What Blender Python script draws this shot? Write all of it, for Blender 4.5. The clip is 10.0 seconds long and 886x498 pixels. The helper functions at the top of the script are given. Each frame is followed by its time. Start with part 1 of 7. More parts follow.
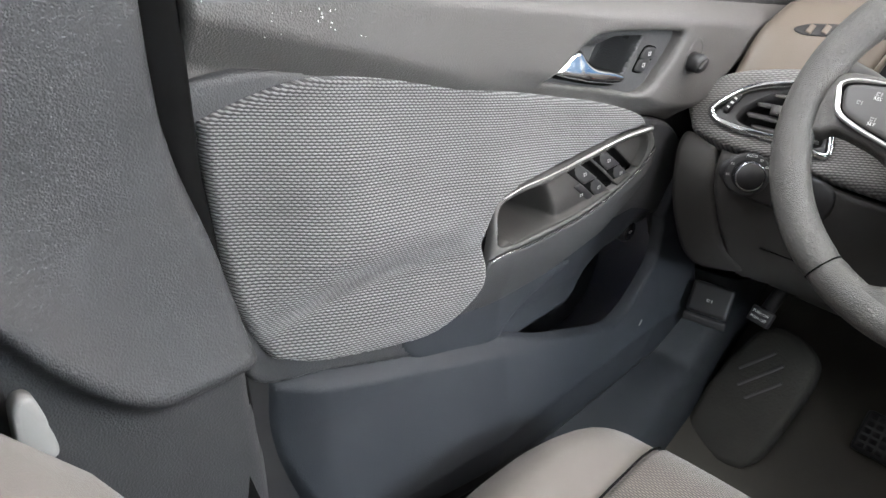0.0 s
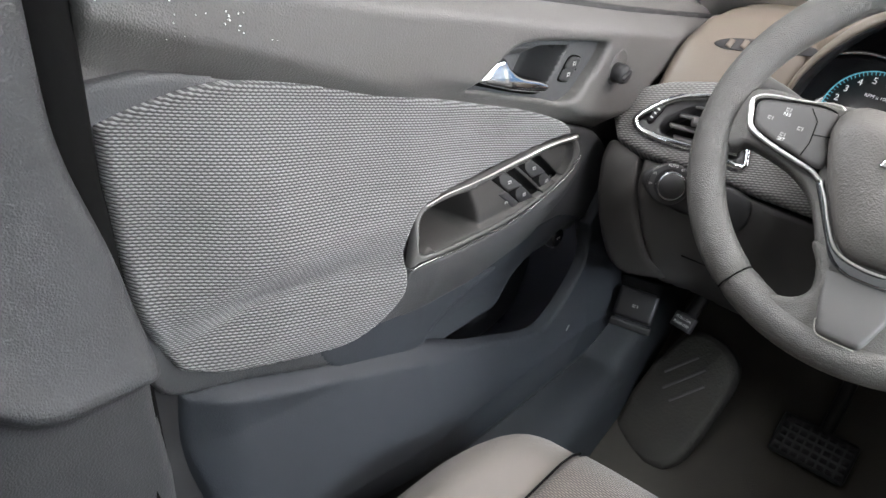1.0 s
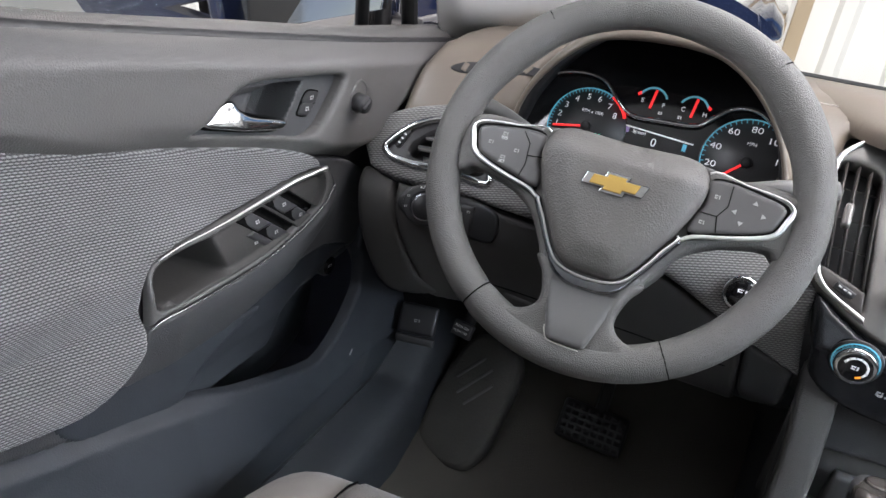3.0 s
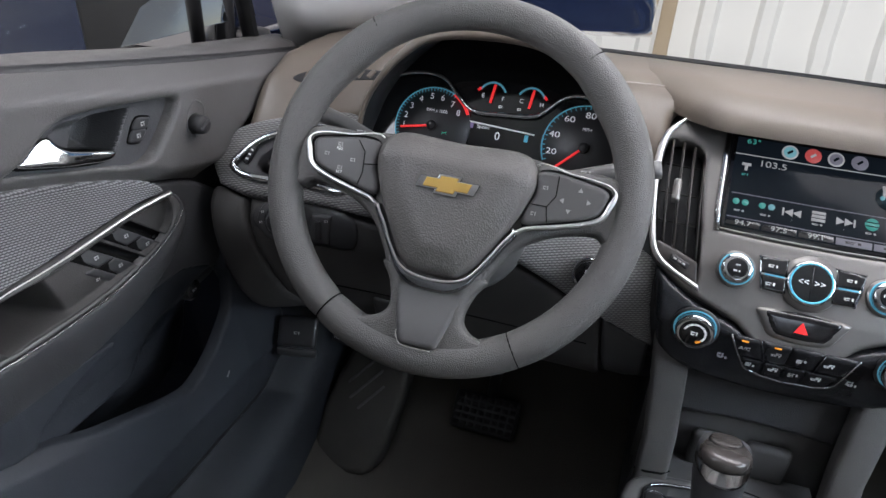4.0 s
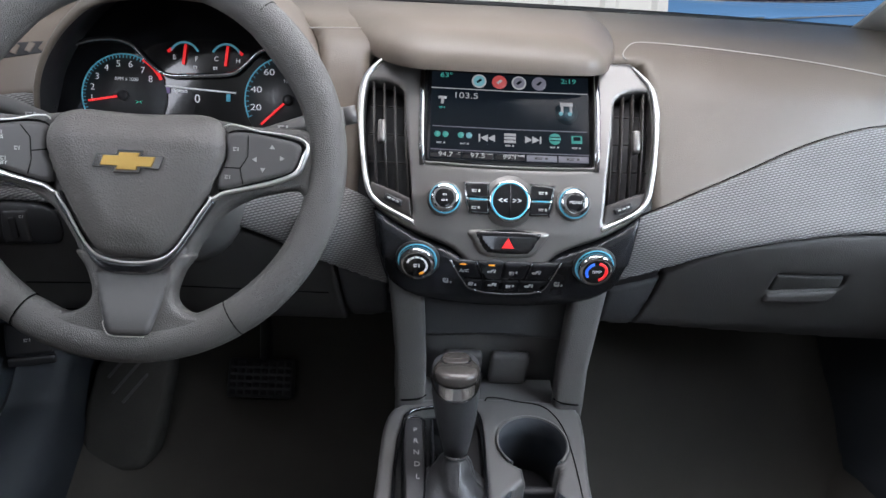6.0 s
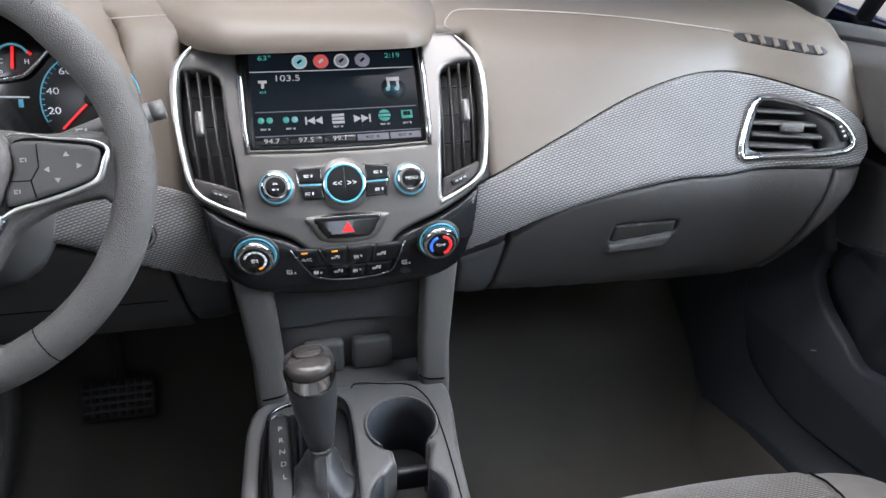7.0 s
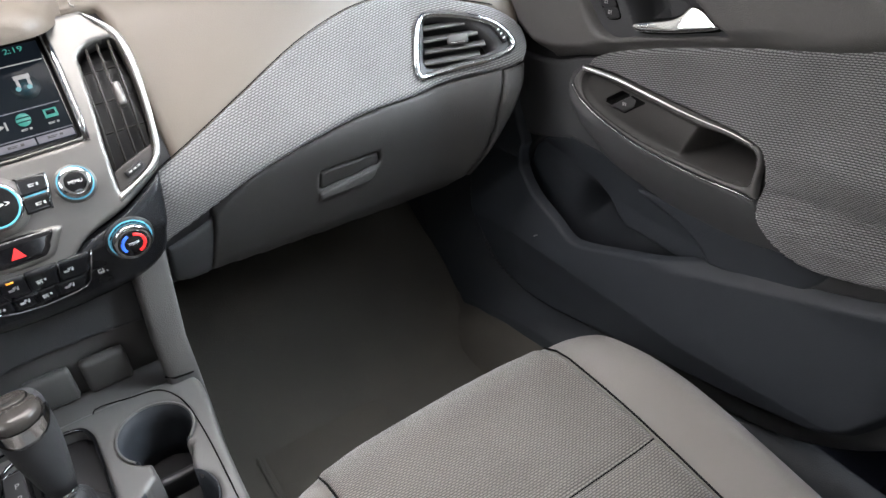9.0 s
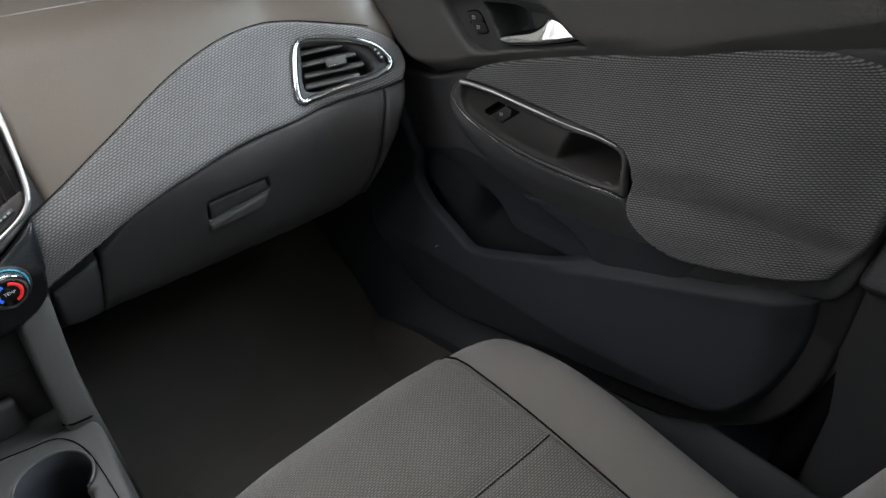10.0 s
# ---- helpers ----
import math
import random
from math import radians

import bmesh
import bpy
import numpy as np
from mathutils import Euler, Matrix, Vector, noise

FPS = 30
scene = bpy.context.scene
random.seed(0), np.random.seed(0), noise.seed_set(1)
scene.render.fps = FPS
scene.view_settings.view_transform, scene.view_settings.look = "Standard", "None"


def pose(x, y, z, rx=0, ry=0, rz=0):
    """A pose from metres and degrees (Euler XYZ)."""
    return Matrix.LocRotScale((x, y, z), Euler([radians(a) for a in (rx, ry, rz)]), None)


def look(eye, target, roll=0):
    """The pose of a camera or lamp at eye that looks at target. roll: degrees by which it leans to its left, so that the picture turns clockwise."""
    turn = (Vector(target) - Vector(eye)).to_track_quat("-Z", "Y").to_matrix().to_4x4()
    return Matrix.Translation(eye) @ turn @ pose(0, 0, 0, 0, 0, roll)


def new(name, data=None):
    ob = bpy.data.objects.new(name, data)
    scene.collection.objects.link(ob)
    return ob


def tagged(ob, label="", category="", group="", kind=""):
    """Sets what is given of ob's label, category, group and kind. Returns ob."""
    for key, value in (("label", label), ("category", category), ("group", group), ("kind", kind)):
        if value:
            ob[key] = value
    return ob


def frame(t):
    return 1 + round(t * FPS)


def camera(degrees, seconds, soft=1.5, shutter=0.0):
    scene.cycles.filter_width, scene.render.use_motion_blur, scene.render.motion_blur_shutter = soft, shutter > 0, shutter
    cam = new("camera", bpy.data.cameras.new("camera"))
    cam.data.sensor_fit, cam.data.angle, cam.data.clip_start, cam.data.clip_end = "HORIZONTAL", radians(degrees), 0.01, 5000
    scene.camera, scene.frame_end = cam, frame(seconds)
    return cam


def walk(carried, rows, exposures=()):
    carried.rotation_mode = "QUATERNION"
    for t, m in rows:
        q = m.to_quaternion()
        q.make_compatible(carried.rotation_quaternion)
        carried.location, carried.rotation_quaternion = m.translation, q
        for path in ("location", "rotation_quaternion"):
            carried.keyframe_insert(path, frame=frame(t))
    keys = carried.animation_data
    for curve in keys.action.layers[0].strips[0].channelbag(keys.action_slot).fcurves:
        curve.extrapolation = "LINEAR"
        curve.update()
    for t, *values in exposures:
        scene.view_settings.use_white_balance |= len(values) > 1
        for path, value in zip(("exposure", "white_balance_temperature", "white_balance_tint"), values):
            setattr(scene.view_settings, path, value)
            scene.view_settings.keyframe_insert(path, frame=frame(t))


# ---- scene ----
cam = camera(64.5, 10.0)

PATH = [
    (0, (-0.328, -0.772, 0.895), (-1.493, 0.518, -0.096), 4.1),
    (0.5, (-0.324, -0.763, 0.897), (-1.448, 0.562, -0.091), 5.3),
    (1, (-0.317, -0.75, 0.901), (-1.37, 0.639, -0.08), 7.0),
    (1.5, (-0.304, -0.738, 0.907), (-1.268, 0.728, -0.052), 8.6),
    (2, (-0.288, -0.726, 0.921), (-1.167, 0.805, -0.018), 9.3),
    (2.5, (-0.271, -0.713, 0.928), (-1.064, 0.874, 0.005), 8.7),
    (2.7, (-0.269, -0.705, 0.93), (-1.006, 0.911, 0.011), 8.5),
    (3.8, (-0.199, -0.678, 0.964), (-0.728, 1.018, 0.044), 4.9),
    (4, (-0.191, -0.668, 0.963), (-0.655, 1.045, 0.042), 4.7),
    (4.5, (-0.162, -0.662, 0.966), (-0.484, 1.077, 0.031), 4.1),
    (5, (-0.138, -0.656, 0.968), (-0.315, 1.092, 0.014), 4.0),
    (5.2, (-0.131, -0.655, 0.971), (-0.251, 1.091, 0.003), 4.0),
    (6.5, (-0.074, -0.649, 0.977), (0.143, 1.043, -0.067), 2.9),
    (7, (-0.047, -0.642, 0.974), (0.34, 1.007, -0.088), 2.1),
    (7.5, (-0.021, -0.64, 0.978), (0.521, 0.938, -0.125), 1.0),
    (8, (0.004, -0.641, 0.976), (0.671, 0.848, -0.179), -0.3),
    (8.5, (0.023, -0.651, 0.981), (0.794, 0.759, -0.209), -1.5),
    (9, (0.046, -0.664, 0.985), (0.911, 0.675, -0.222), -2.5),
    (9.5, (0.073, -0.686, 0.993), (0.998, 0.599, -0.228), -3.6),
    (10, (0.089, -0.706, 1.0), (1.093, 0.542, -0.198), -3.9),
]
EXPOSE = [(0.0, 0.33, 6700, 14), (1.5, 0.2, 6650, 15), (2.5, -0.1, 6500, 16), (4.0, -0.75, 6250, 17), (4.5, -1.1, 6200, 17), (5.2, -0.95, 6200, 17), (6.5, -0.5, 6200, 16), (7.5, -0.28, 6350, 16), (9.0, -0.20, 6600, 15), (9.6, -0.28, 6600, 14), (10.0, -1.35, 6500, 13)]
walk(cam, [(t, look(e, g, r)) for t, e, g, r in PATH], EXPOSE)


# ---------- world, sun, large lights ----------
world = bpy.data.worlds.new("sky")
scene.world = world
world.use_nodes = True
wn = world.node_tree.nodes
wl = world.node_tree.links
sky = wn.new("ShaderNodeTexSky")
sky.sky_type = "NISHITA"
sky.sun_disc = False
sky.sun_elevation, sky.sun_rotation = radians(42), radians(180)
wn["Background"].inputs["Strength"].default_value = 0.08
wl.new(sky.outputs[0], wn["Background"].inputs["Color"])

sun = new("sun", bpy.data.lights.new("sun", "SUN"))
sun.data.energy, sun.data.angle, sun.data.color = 5.0, radians(0.6), (1.0, 0.95, 0.88)
sun.rotation_euler = (radians(48), 0, 0)


def window_lamp(name, eye, target, w, h, watts, color=(0.92, 0.96, 1.0)):
    lamp = new(name, bpy.data.lights.new(name, "AREA"))
    lamp.data.shape, lamp.data.size, lamp.data.size_y = "RECTANGLE", w, h
    lamp.data.energy, lamp.data.color = watts, color
    lamp.matrix_world = look(eye, target)
    return lamp


window_lamp("windscreen_sky", (0.05, 0.06, 1.13), (-0.22, -0.45, 0.45), 0.80, 0.33, 8.2, (1.0, 0.97, 0.97))
window_lamp("driver_window_sky", (-0.66, -0.27, 1.07), (0.62, 0.12, 0.36), 0.40, 0.20, 2.6, (0.92, 0.96, 1.0))
window_lamp("passenger_window_sky", (0.80, -0.35, 1.06), (-0.2, -0.3, 0.58), 0.7, 0.28, 14.5, (0.80, 0.91, 1.0))
window_lamp("rear_window_sky", (0.25, -1.75, 1.12), (-0.1, 0.0, 0.6), 0.5, 0.30, 2.4, (0.80, 0.91, 1.0))


# ---------- materials ----------
def mat(name, color, rough=0.5, metal=0.0, bump=0.0, scale=400.0, vary=0.12, big=6.0, kind="noise", emit=None, spec=0.5, coat=0.0, sheen=0.0, wear=0.0):
    """A surface with grain (bump at the given scale), and stains at a larger scale."""
    m = bpy.data.materials.new(name)
    m.use_nodes = True
    n, k = m.node_tree.nodes, m.node_tree.links
    b = n["Principled BSDF"]
    b.inputs["Roughness"].default_value = rough
    b.inputs["Metallic"].default_value = metal
    b.inputs["Specular IOR Level"].default_value = spec
    b.inputs["Coat Weight"].default_value = coat
    b.inputs["Sheen Weight"].default_value = sheen
    co = n.new("ShaderNodeTexCoord")
    if vary:
        big_noise = n.new("ShaderNodeTexNoise")
        big_noise.inputs["Scale"].default_value = big
        big_noise.inputs["Detail"].default_value = 6
        k.new(co.outputs["Object"], big_noise.inputs["Vector"])
        ramp = n.new("ShaderNodeMix")
        ramp.data_type = "RGBA"
        ramp.inputs["A"].default_value = (*[c * (1 - vary) for c in color], 1)
        ramp.inputs["B"].default_value = (*[min(1, c * (1 + vary)) for c in color], 1)
        k.new(big_noise.outputs["Fac"], ramp.inputs["Factor"])
        k.new(ramp.outputs["Result"], b.inputs["Base Color"])
        rr = n.new("ShaderNodeMapRange")
        rr.inputs["To Min"].default_value, rr.inputs["To Max"].default_value = max(0.02, rough - 0.08), min(1, rough + 0.08)
        k.new(big_noise.outputs["Fac"], rr.inputs["Value"])
        k.new(rr.outputs["Result"], b.inputs["Roughness"])
    else:
        b.inputs["Base Color"].default_value = (*color, 1)
    if bump:
        if kind == "grain":
            tex = n.new("ShaderNodeTexVoronoi")
            tex.feature = "SMOOTH_F1"
            tex.inputs["Scale"].default_value = scale
            out = tex.outputs["Distance"]
            k.new(co.outputs["Object"], tex.inputs["Vector"])
        else:
            tex = n.new("ShaderNodeTexNoise")
            tex.inputs["Scale"].default_value = scale
            tex.inputs["Detail"].default_value = 4
            out = tex.outputs["Fac"]
            k.new(co.outputs["Object"], tex.inputs["Vector"])
        bp = n.new("ShaderNodeBump")
        bp.inputs["Strength"].default_value = bump
        bp.inputs["Distance"].default_value = 0.001
        k.new(out, bp.inputs["Height"])
        k.new(bp.outputs["Normal"], b.inputs["Normal"])
    if emit:
        b.inputs["Emission Color"].default_value = (*emit[:3], 1)
        b.inputs["Emission Strength"].default_value = emit[3]
    return m


def weave(name, dark, light, w, p, rot=0.0, bump=0.6, rough=0.85):
    """Knitted cloth: wavy staggered ribs, p apart with stitches w long, on the mesh's own unrolled surface."""
    m = bpy.data.materials.new(name)
    m.use_nodes = True
    n, k = m.node_tree.nodes, m.node_tree.links
    b = n["Principled BSDF"]
    b.inputs["Roughness"].default_value = rough
    b.inputs["Sheen Weight"].default_value = 0.2
    uv = n.new("ShaderNodeUVMap")
    uv.uv_map = "cloth"
    mp = n.new("ShaderNodeMapping")
    mp.inputs["Rotation"].default_value = (0, 0, radians(rot))
    k.new(uv.outputs[0], mp.inputs["Vector"])
    wob = n.new("ShaderNodeTexNoise")
    wob.inputs["Scale"].default_value = 45
    k.new(uv.outputs[0], wob.inputs["Vector"])
    sc = n.new("ShaderNodeVectorMath")
    sc.operation = "MULTIPLY_ADD"
    sc.inputs[1].default_value = (0.0016, 0.0009, 0)
    k.new(wob.outputs["Color"], sc.inputs[0])
    k.new(mp.outputs[0], sc.inputs[2])
    sep = n.new("ShaderNodeSeparateXYZ")
    k.new(sc.outputs[0], sep.inputs[0])

    def op(kind, a, c):
        nd = n.new("ShaderNodeMath")
        nd.operation = kind
        for slot, val in ((0, a), (1, c)):
            if val is None:
                continue
            if isinstance(val, (int, float)):
                nd.inputs[slot].default_value = val
            else:
                k.new(val, nd.inputs[slot])
        return nd.outputs[0]
    rows = op("COSINE", op("MULTIPLY", sep.outputs["Y"], 2 * math.pi / p), None)
    half = op("COSINE", op("MULTIPLY", sep.outputs["Y"], math.pi / p), None)
    cols = op("COSINE", op("MULTIPLY", sep.outputs["X"], 2 * math.pi / w), None)
    height = op("ADD", rows, op("MULTIPLY", op("MULTIPLY", half, cols), 0.72))
    unit = n.new("ShaderNodeMapRange")
    unit.interpolation_type = "SMOOTHSTEP"
    unit.inputs["From Min"].default_value, unit.inputs["From Max"].default_value = -0.9, 1.3
    k.new(height, unit.inputs["Value"])
    fib = n.new("ShaderNodeTexNoise")
    fib.inputs["Scale"].default_value = 900
    k.new(uv.outputs[0], fib.inputs["Vector"])
    mixc = n.new("ShaderNodeMix")
    mixc.data_type = "RGBA"
    mixc.inputs["A"].default_value = (*dark, 1)
    mixc.inputs["B"].default_value = (*light, 1)
    k.new(unit.outputs["Result"], mixc.inputs["Factor"])
    st = n.new("ShaderNodeTexNoise")
    st.inputs["Scale"].default_value = 9
    st.inputs["Detail"].default_value = 5
    k.new(uv.outputs[0], st.inputs["Vector"])
    mul = n.new("ShaderNodeMix")
    mul.data_type, mul.blend_type = "RGBA", "MULTIPLY"
    mul.inputs["Factor"].default_value = 0.3
    k.new(mixc.outputs["Result"], mul.inputs["A"])
    k.new(st.outputs["Fac"], mul.inputs["B"])
    k.new(mul.outputs["Result"], b.inputs["Base Color"])
    both = op("ADD", unit.outputs["Result"], op("MULTIPLY", fib.outputs["Fac"], 0.25))
    bp = n.new("ShaderNodeBump")
    bp.inputs["Strength"].default_value = bump
    bp.inputs["Distance"].default_value = 0.0012
    k.new(both, bp.inputs["Height"])
    k.new(bp.outputs["Normal"], b.inputs["Normal"])
    return m


M_VINYL = mat("grained_vinyl", (0.050, 0.051, 0.053), 0.52, bump=0.40, scale=820, kind="grain")
# coarser grained pillar vinyl, darkened to paint in the weaker light there
M_PILLAR = mat("coarse_grained_shaded_vinyl", (0.037, 0.038, 0.040), 0.52, bump=0.50, scale=800, kind="grain")
M_UPPER = mat("grained_soft_vinyl", (0.098, 0.094, 0.090), 0.50, bump=0.40, scale=820, kind="grain")
M_PLASTIC = mat("hard_grey_plastic", (0.030, 0.034, 0.040), 0.56, spec=0.3, bump=0.22, scale=900, kind="grain")
# hard plastic's settings, darkened to offset the light that reaches the sills
M_SILL = mat("dimmed_sill_plastic", (0.024, 0.027, 0.031), 0.56, spec=0.3, bump=0.22, scale=900, kind="grain")
M_DARK = mat("black_plastic", (0.018, 0.018, 0.019), 0.45, bump=0.1, scale=900)
M_DASH = mat("dash_pad_vinyl", (0.142, 0.118, 0.094), 0.41, bump=0.16, scale=900, kind="grain")
M_KNEE = mat("black_brown_plastic", (0.042, 0.040, 0.038), 0.55, spec=0.3, bump=0.2, scale=900, kind="grain")
M_GLOVE = mat("dark_grained_plastic", (0.041, 0.039, 0.037), 0.55, spec=0.35, bump=0.40, scale=800, kind="grain")
M_TRIM = mat("satin_grey_plastic", (0.095, 0.093, 0.090), 0.38, bump=0.08, scale=1200)
M_GLOSS = mat("gloss_black", (0.008, 0.008, 0.009), 0.10, vary=0.0, coat=0.6)
M_SILVER = mat("satin_silver_paint", (0.200, 0.192, 0.181), 0.36, metal=0.75, bump=0.03, scale=1500, vary=0.05)
M_CHROME = mat("chrome", (0.62, 0.625, 0.63), 0.12, metal=1.0, vary=0.0)
M_BRIGHT = mat("bright_satin_chrome", (0.88, 0.87, 0.85), 0.30, metal=1.0, vary=0.0)
M_SATIN = mat("satin_chrome", (0.48, 0.48, 0.475), 0.20, metal=1.0, vary=0.0)
M_PADK = mat("smooth_grey_rubber", (0.068, 0.066, 0.064), 0.50, bump=0.05, scale=1200)
M_GUN = mat("smoked_chrome", (0.30, 0.31, 0.33), 0.14, metal=1.0, vary=0.0)
M_LEATHER = mat("wheel_leather", (0.092, 0.088, 0.082), 0.46, bump=0.75, scale=1100, kind="grain")
M_GRIP = mat("dark_grip_leather", (0.040, 0.041, 0.043), 0.50, bump=0.35, scale=1300, kind="grain")
M_KNOB = mat("smoked_knob_cap", (0.060, 0.054, 0.050), 0.22, metal=0.35, bump=0.02, scale=900, coat=0.3)
M_HUB = mat("airbag_vinyl", (0.098, 0.092, 0.085), 0.50, bump=0.50, scale=700, kind="grain")
M_CARPET = mat("floor_carpet", (0.050, 0.045, 0.037), 0.95, bump=1.0, scale=700, vary=0.35, big=9)
M_MAT = mat("mat_carpet", (0.052, 0.046, 0.037), 0.95, bump=1.0, scale=550, vary=0.3, big=7)
M_CLOTH = mat("plain_seat_cloth", (0.142, 0.127, 0.112), 0.85, bump=0.5, scale=1300, vary=0.1, sheen=0.2)
M_HEAD = mat("light_headliner", (0.70, 0.69, 0.67), 0.9, bump=0.3, scale=900, vary=0.06)
M_BELT = mat("pale_grey_plastic", (0.25, 0.25, 0.245), 0.4, vary=0.05)
M_GOLD = mat("gold_enamel", (0.55, 0.36, 0.10), 0.32, metal=0.6, vary=0.05)
# pale line colour; on the dash pad it paints the crease's highlight
M_EDGE = mat("pale_seam_and_highlight", (0.36, 0.34, 0.31), 0.4, vary=0.08)
M_SEAM = mat("black_seam", (0.006, 0.006, 0.006), 0.95, vary=0, spec=0.05)
M_RUBBER = mat("scuffed_black_rubber", (0.045, 0.042, 0.036), 0.75, bump=0.8, scale=260, vary=0.4, big=25)
M_BUTTON = mat("soft_black_button", (0.030, 0.030, 0.031), 0.42, vary=0.08)
M_WHITE = mat("white_print", (0.75, 0.75, 0.73), 0.6, vary=0)
M_DIM = mat("dim_grey_print", (0.30, 0.30, 0.29), 0.6, vary=0)
M_MARK = mat("pale_grey_print", (0.42, 0.42, 0.41), 0.6, vary=0)
M_GLOWW = mat("lit_white_print", (0.6, 0.6, 0.6), 0.5, vary=0, emit=(0.9, 0.92, 0.95, 0.38))
M_GLOWR = mat("lit_red", (0.6, 0.02, 0.02), 0.4, vary=0, emit=(1.0, 0.03, 0.03, 1.0))
M_GLOWB = mat("lit_blue", (0.05, 0.35, 0.5), 0.4, vary=0, emit=(0.20, 0.55, 0.68, 0.36))
M_GLOWG = mat("lit_green", (0.02, 0.5, 0.3), 0.4, vary=0, emit=(0.03, 0.8, 0.45, 0.7))
M_GLOWO = mat("lit_amber", (0.6, 0.25, 0.02), 0.4, vary=0, emit=(1.0, 0.35, 0.03, 1.0))
M_CLOTHW = weave("knit_seat_cloth", (0.064, 0.056, 0.049), (0.184, 0.162, 0.139), 0.0050, 0.0025, 0, bump=0.5)
M_DOORW = weave("knit_door_cloth", (0.056, 0.056, 0.057), (0.295, 0.295, 0.294), 0.0044, 0.0022, 9, bump=0.8)
M_DASHW = weave("knit_dash_wrap", (0.110, 0.107, 0.103), (0.315, 0.308, 0.300), 0.0052, 0.0027, -14)

M_GLASS = bpy.data.materials.new("window_glass")
M_GLASS.use_nodes = True
gb = M_GLASS.node_tree.nodes["Principled BSDF"]
gb.inputs["Transmission Weight"].default_value = 1.0
gb.inputs["Roughness"].default_value = 0.0
gb.inputs["IOR"].default_value = 1.08
gb.inputs["Base Color"].default_value = (0.93, 0.97, 0.95, 1)


# ---------- mesh helpers ----------
def thing(name, label, category, group="", at=(0, 0, 0)):
    ob = new(name)
    ob.empty_display_size = 0.05
    ob.location = at
    return tagged(ob, label, category, group)


def mesh(name, verts, faces, material, parent=None, label="", smooth=True, uv=None):
    me = bpy.data.meshes.new(name)
    me.from_pydata([tuple(map(float, v)) for v in verts], [], [tuple(map(int, f)) for f in faces])
    me.materials.append(material)
    if smooth:
        me.polygons.foreach_set("use_smooth", [True] * len(me.polygons))
    if uv is not None:
        layer = me.uv_layers.new(name="cloth")
        idx = np.zeros(len(me.loops), dtype=np.int32)
        me.loops.foreach_get("vertex_index", idx)
        layer.data.foreach_set("uv", np.asarray(uv, dtype=np.float32)[idx].ravel())
    me.update()
    ob = new(name, me)
    if parent is not None:
        ob.parent = parent
        ob.matrix_parent_inverse = Matrix.Identity(4)
    if label:
        tagged(ob, label)
    return ob


def part(name, bm, material, parent, label="", smooth=True):
    me = bpy.data.meshes.new(name)
    bmesh.ops.recalc_face_normals(bm, faces=bm.faces)
    bm.to_mesh(me)
    bm.free()
    me.materials.append(material)
    if smooth:
        me.polygons.foreach_set("use_smooth", [True] * len(me.polygons))
    ob = new(name, me)
    ob.parent = parent
    if label:
        tagged(ob, label)
    return ob


def curve2(points, n=6):
    """A closed smooth outline through points (u, v) or (u, v, 1) for a sharp corner."""
    p = np.array([q[:2] for q in points], float)
    hard = [len(q) > 2 for q in points]
    out = []
    m = len(p)
    for i in range(m):
        a, b = p[i], p[(i + 1) % m]
        chord = np.linalg.norm(b - a) + 1e-9
        def tan(j):
            q0, q1, q2 = p[j - 1], p[j], p[(j + 1) % m]
            l0, l1 = np.linalg.norm(q1 - q0) + 1e-9, np.linalg.norm(q2 - q1) + 1e-9
            d = (q2 - q0) / (l0 + l1)
            return d
        ta = (b - a) if hard[i] else tan(i) * chord
        tb = (b - a) if hard[(i + 1) % m] else tan((i + 1) % m) * chord
        for t in np.arange(n) / n:
            h00, h10 = 2 * t**3 - 3 * t**2 + 1, t**3 - 2 * t**2 + t
            h01, h11 = -2 * t**3 + 3 * t**2, t**3 - t**2
            out.append(h00 * a + h10 * ta + h01 * b + h11 * tb)
    return np.array(out)


def signed(P, poly):
    """Distance of points inside (+) or outside (-) an outline, and the nearest place on it."""
    best = np.full(len(P), 1e9)
    near = np.zeros_like(P)
    inside = np.zeros(len(P), bool)
    for a, b in zip(poly, np.roll(poly, -1, axis=0)):
        d = b - a
        t = np.clip(((P - a) @ d) / (d @ d + 1e-12), 0, 1)
        q = a + t[:, None] * d
        r = np.linalg.norm(P - q, axis=1)
        sel = r < best
        best[sel], near[sel] = r[sel], q[sel]
        cross = ((a[1] > P[:, 1]) != (b[1] > P[:, 1])) & (P[:, 0] < (b[0] - a[0]) * (P[:, 1] - a[1]) / (b[1] - a[1] + 1e-15) + a[0])
        inside ^= cross
    return np.where(inside, best, -best), near


def smoothstep(a, b, x):
    t = np.clip((x - a) / (b - a), 0, 1)
    return t * t * (3 - 2 * t)


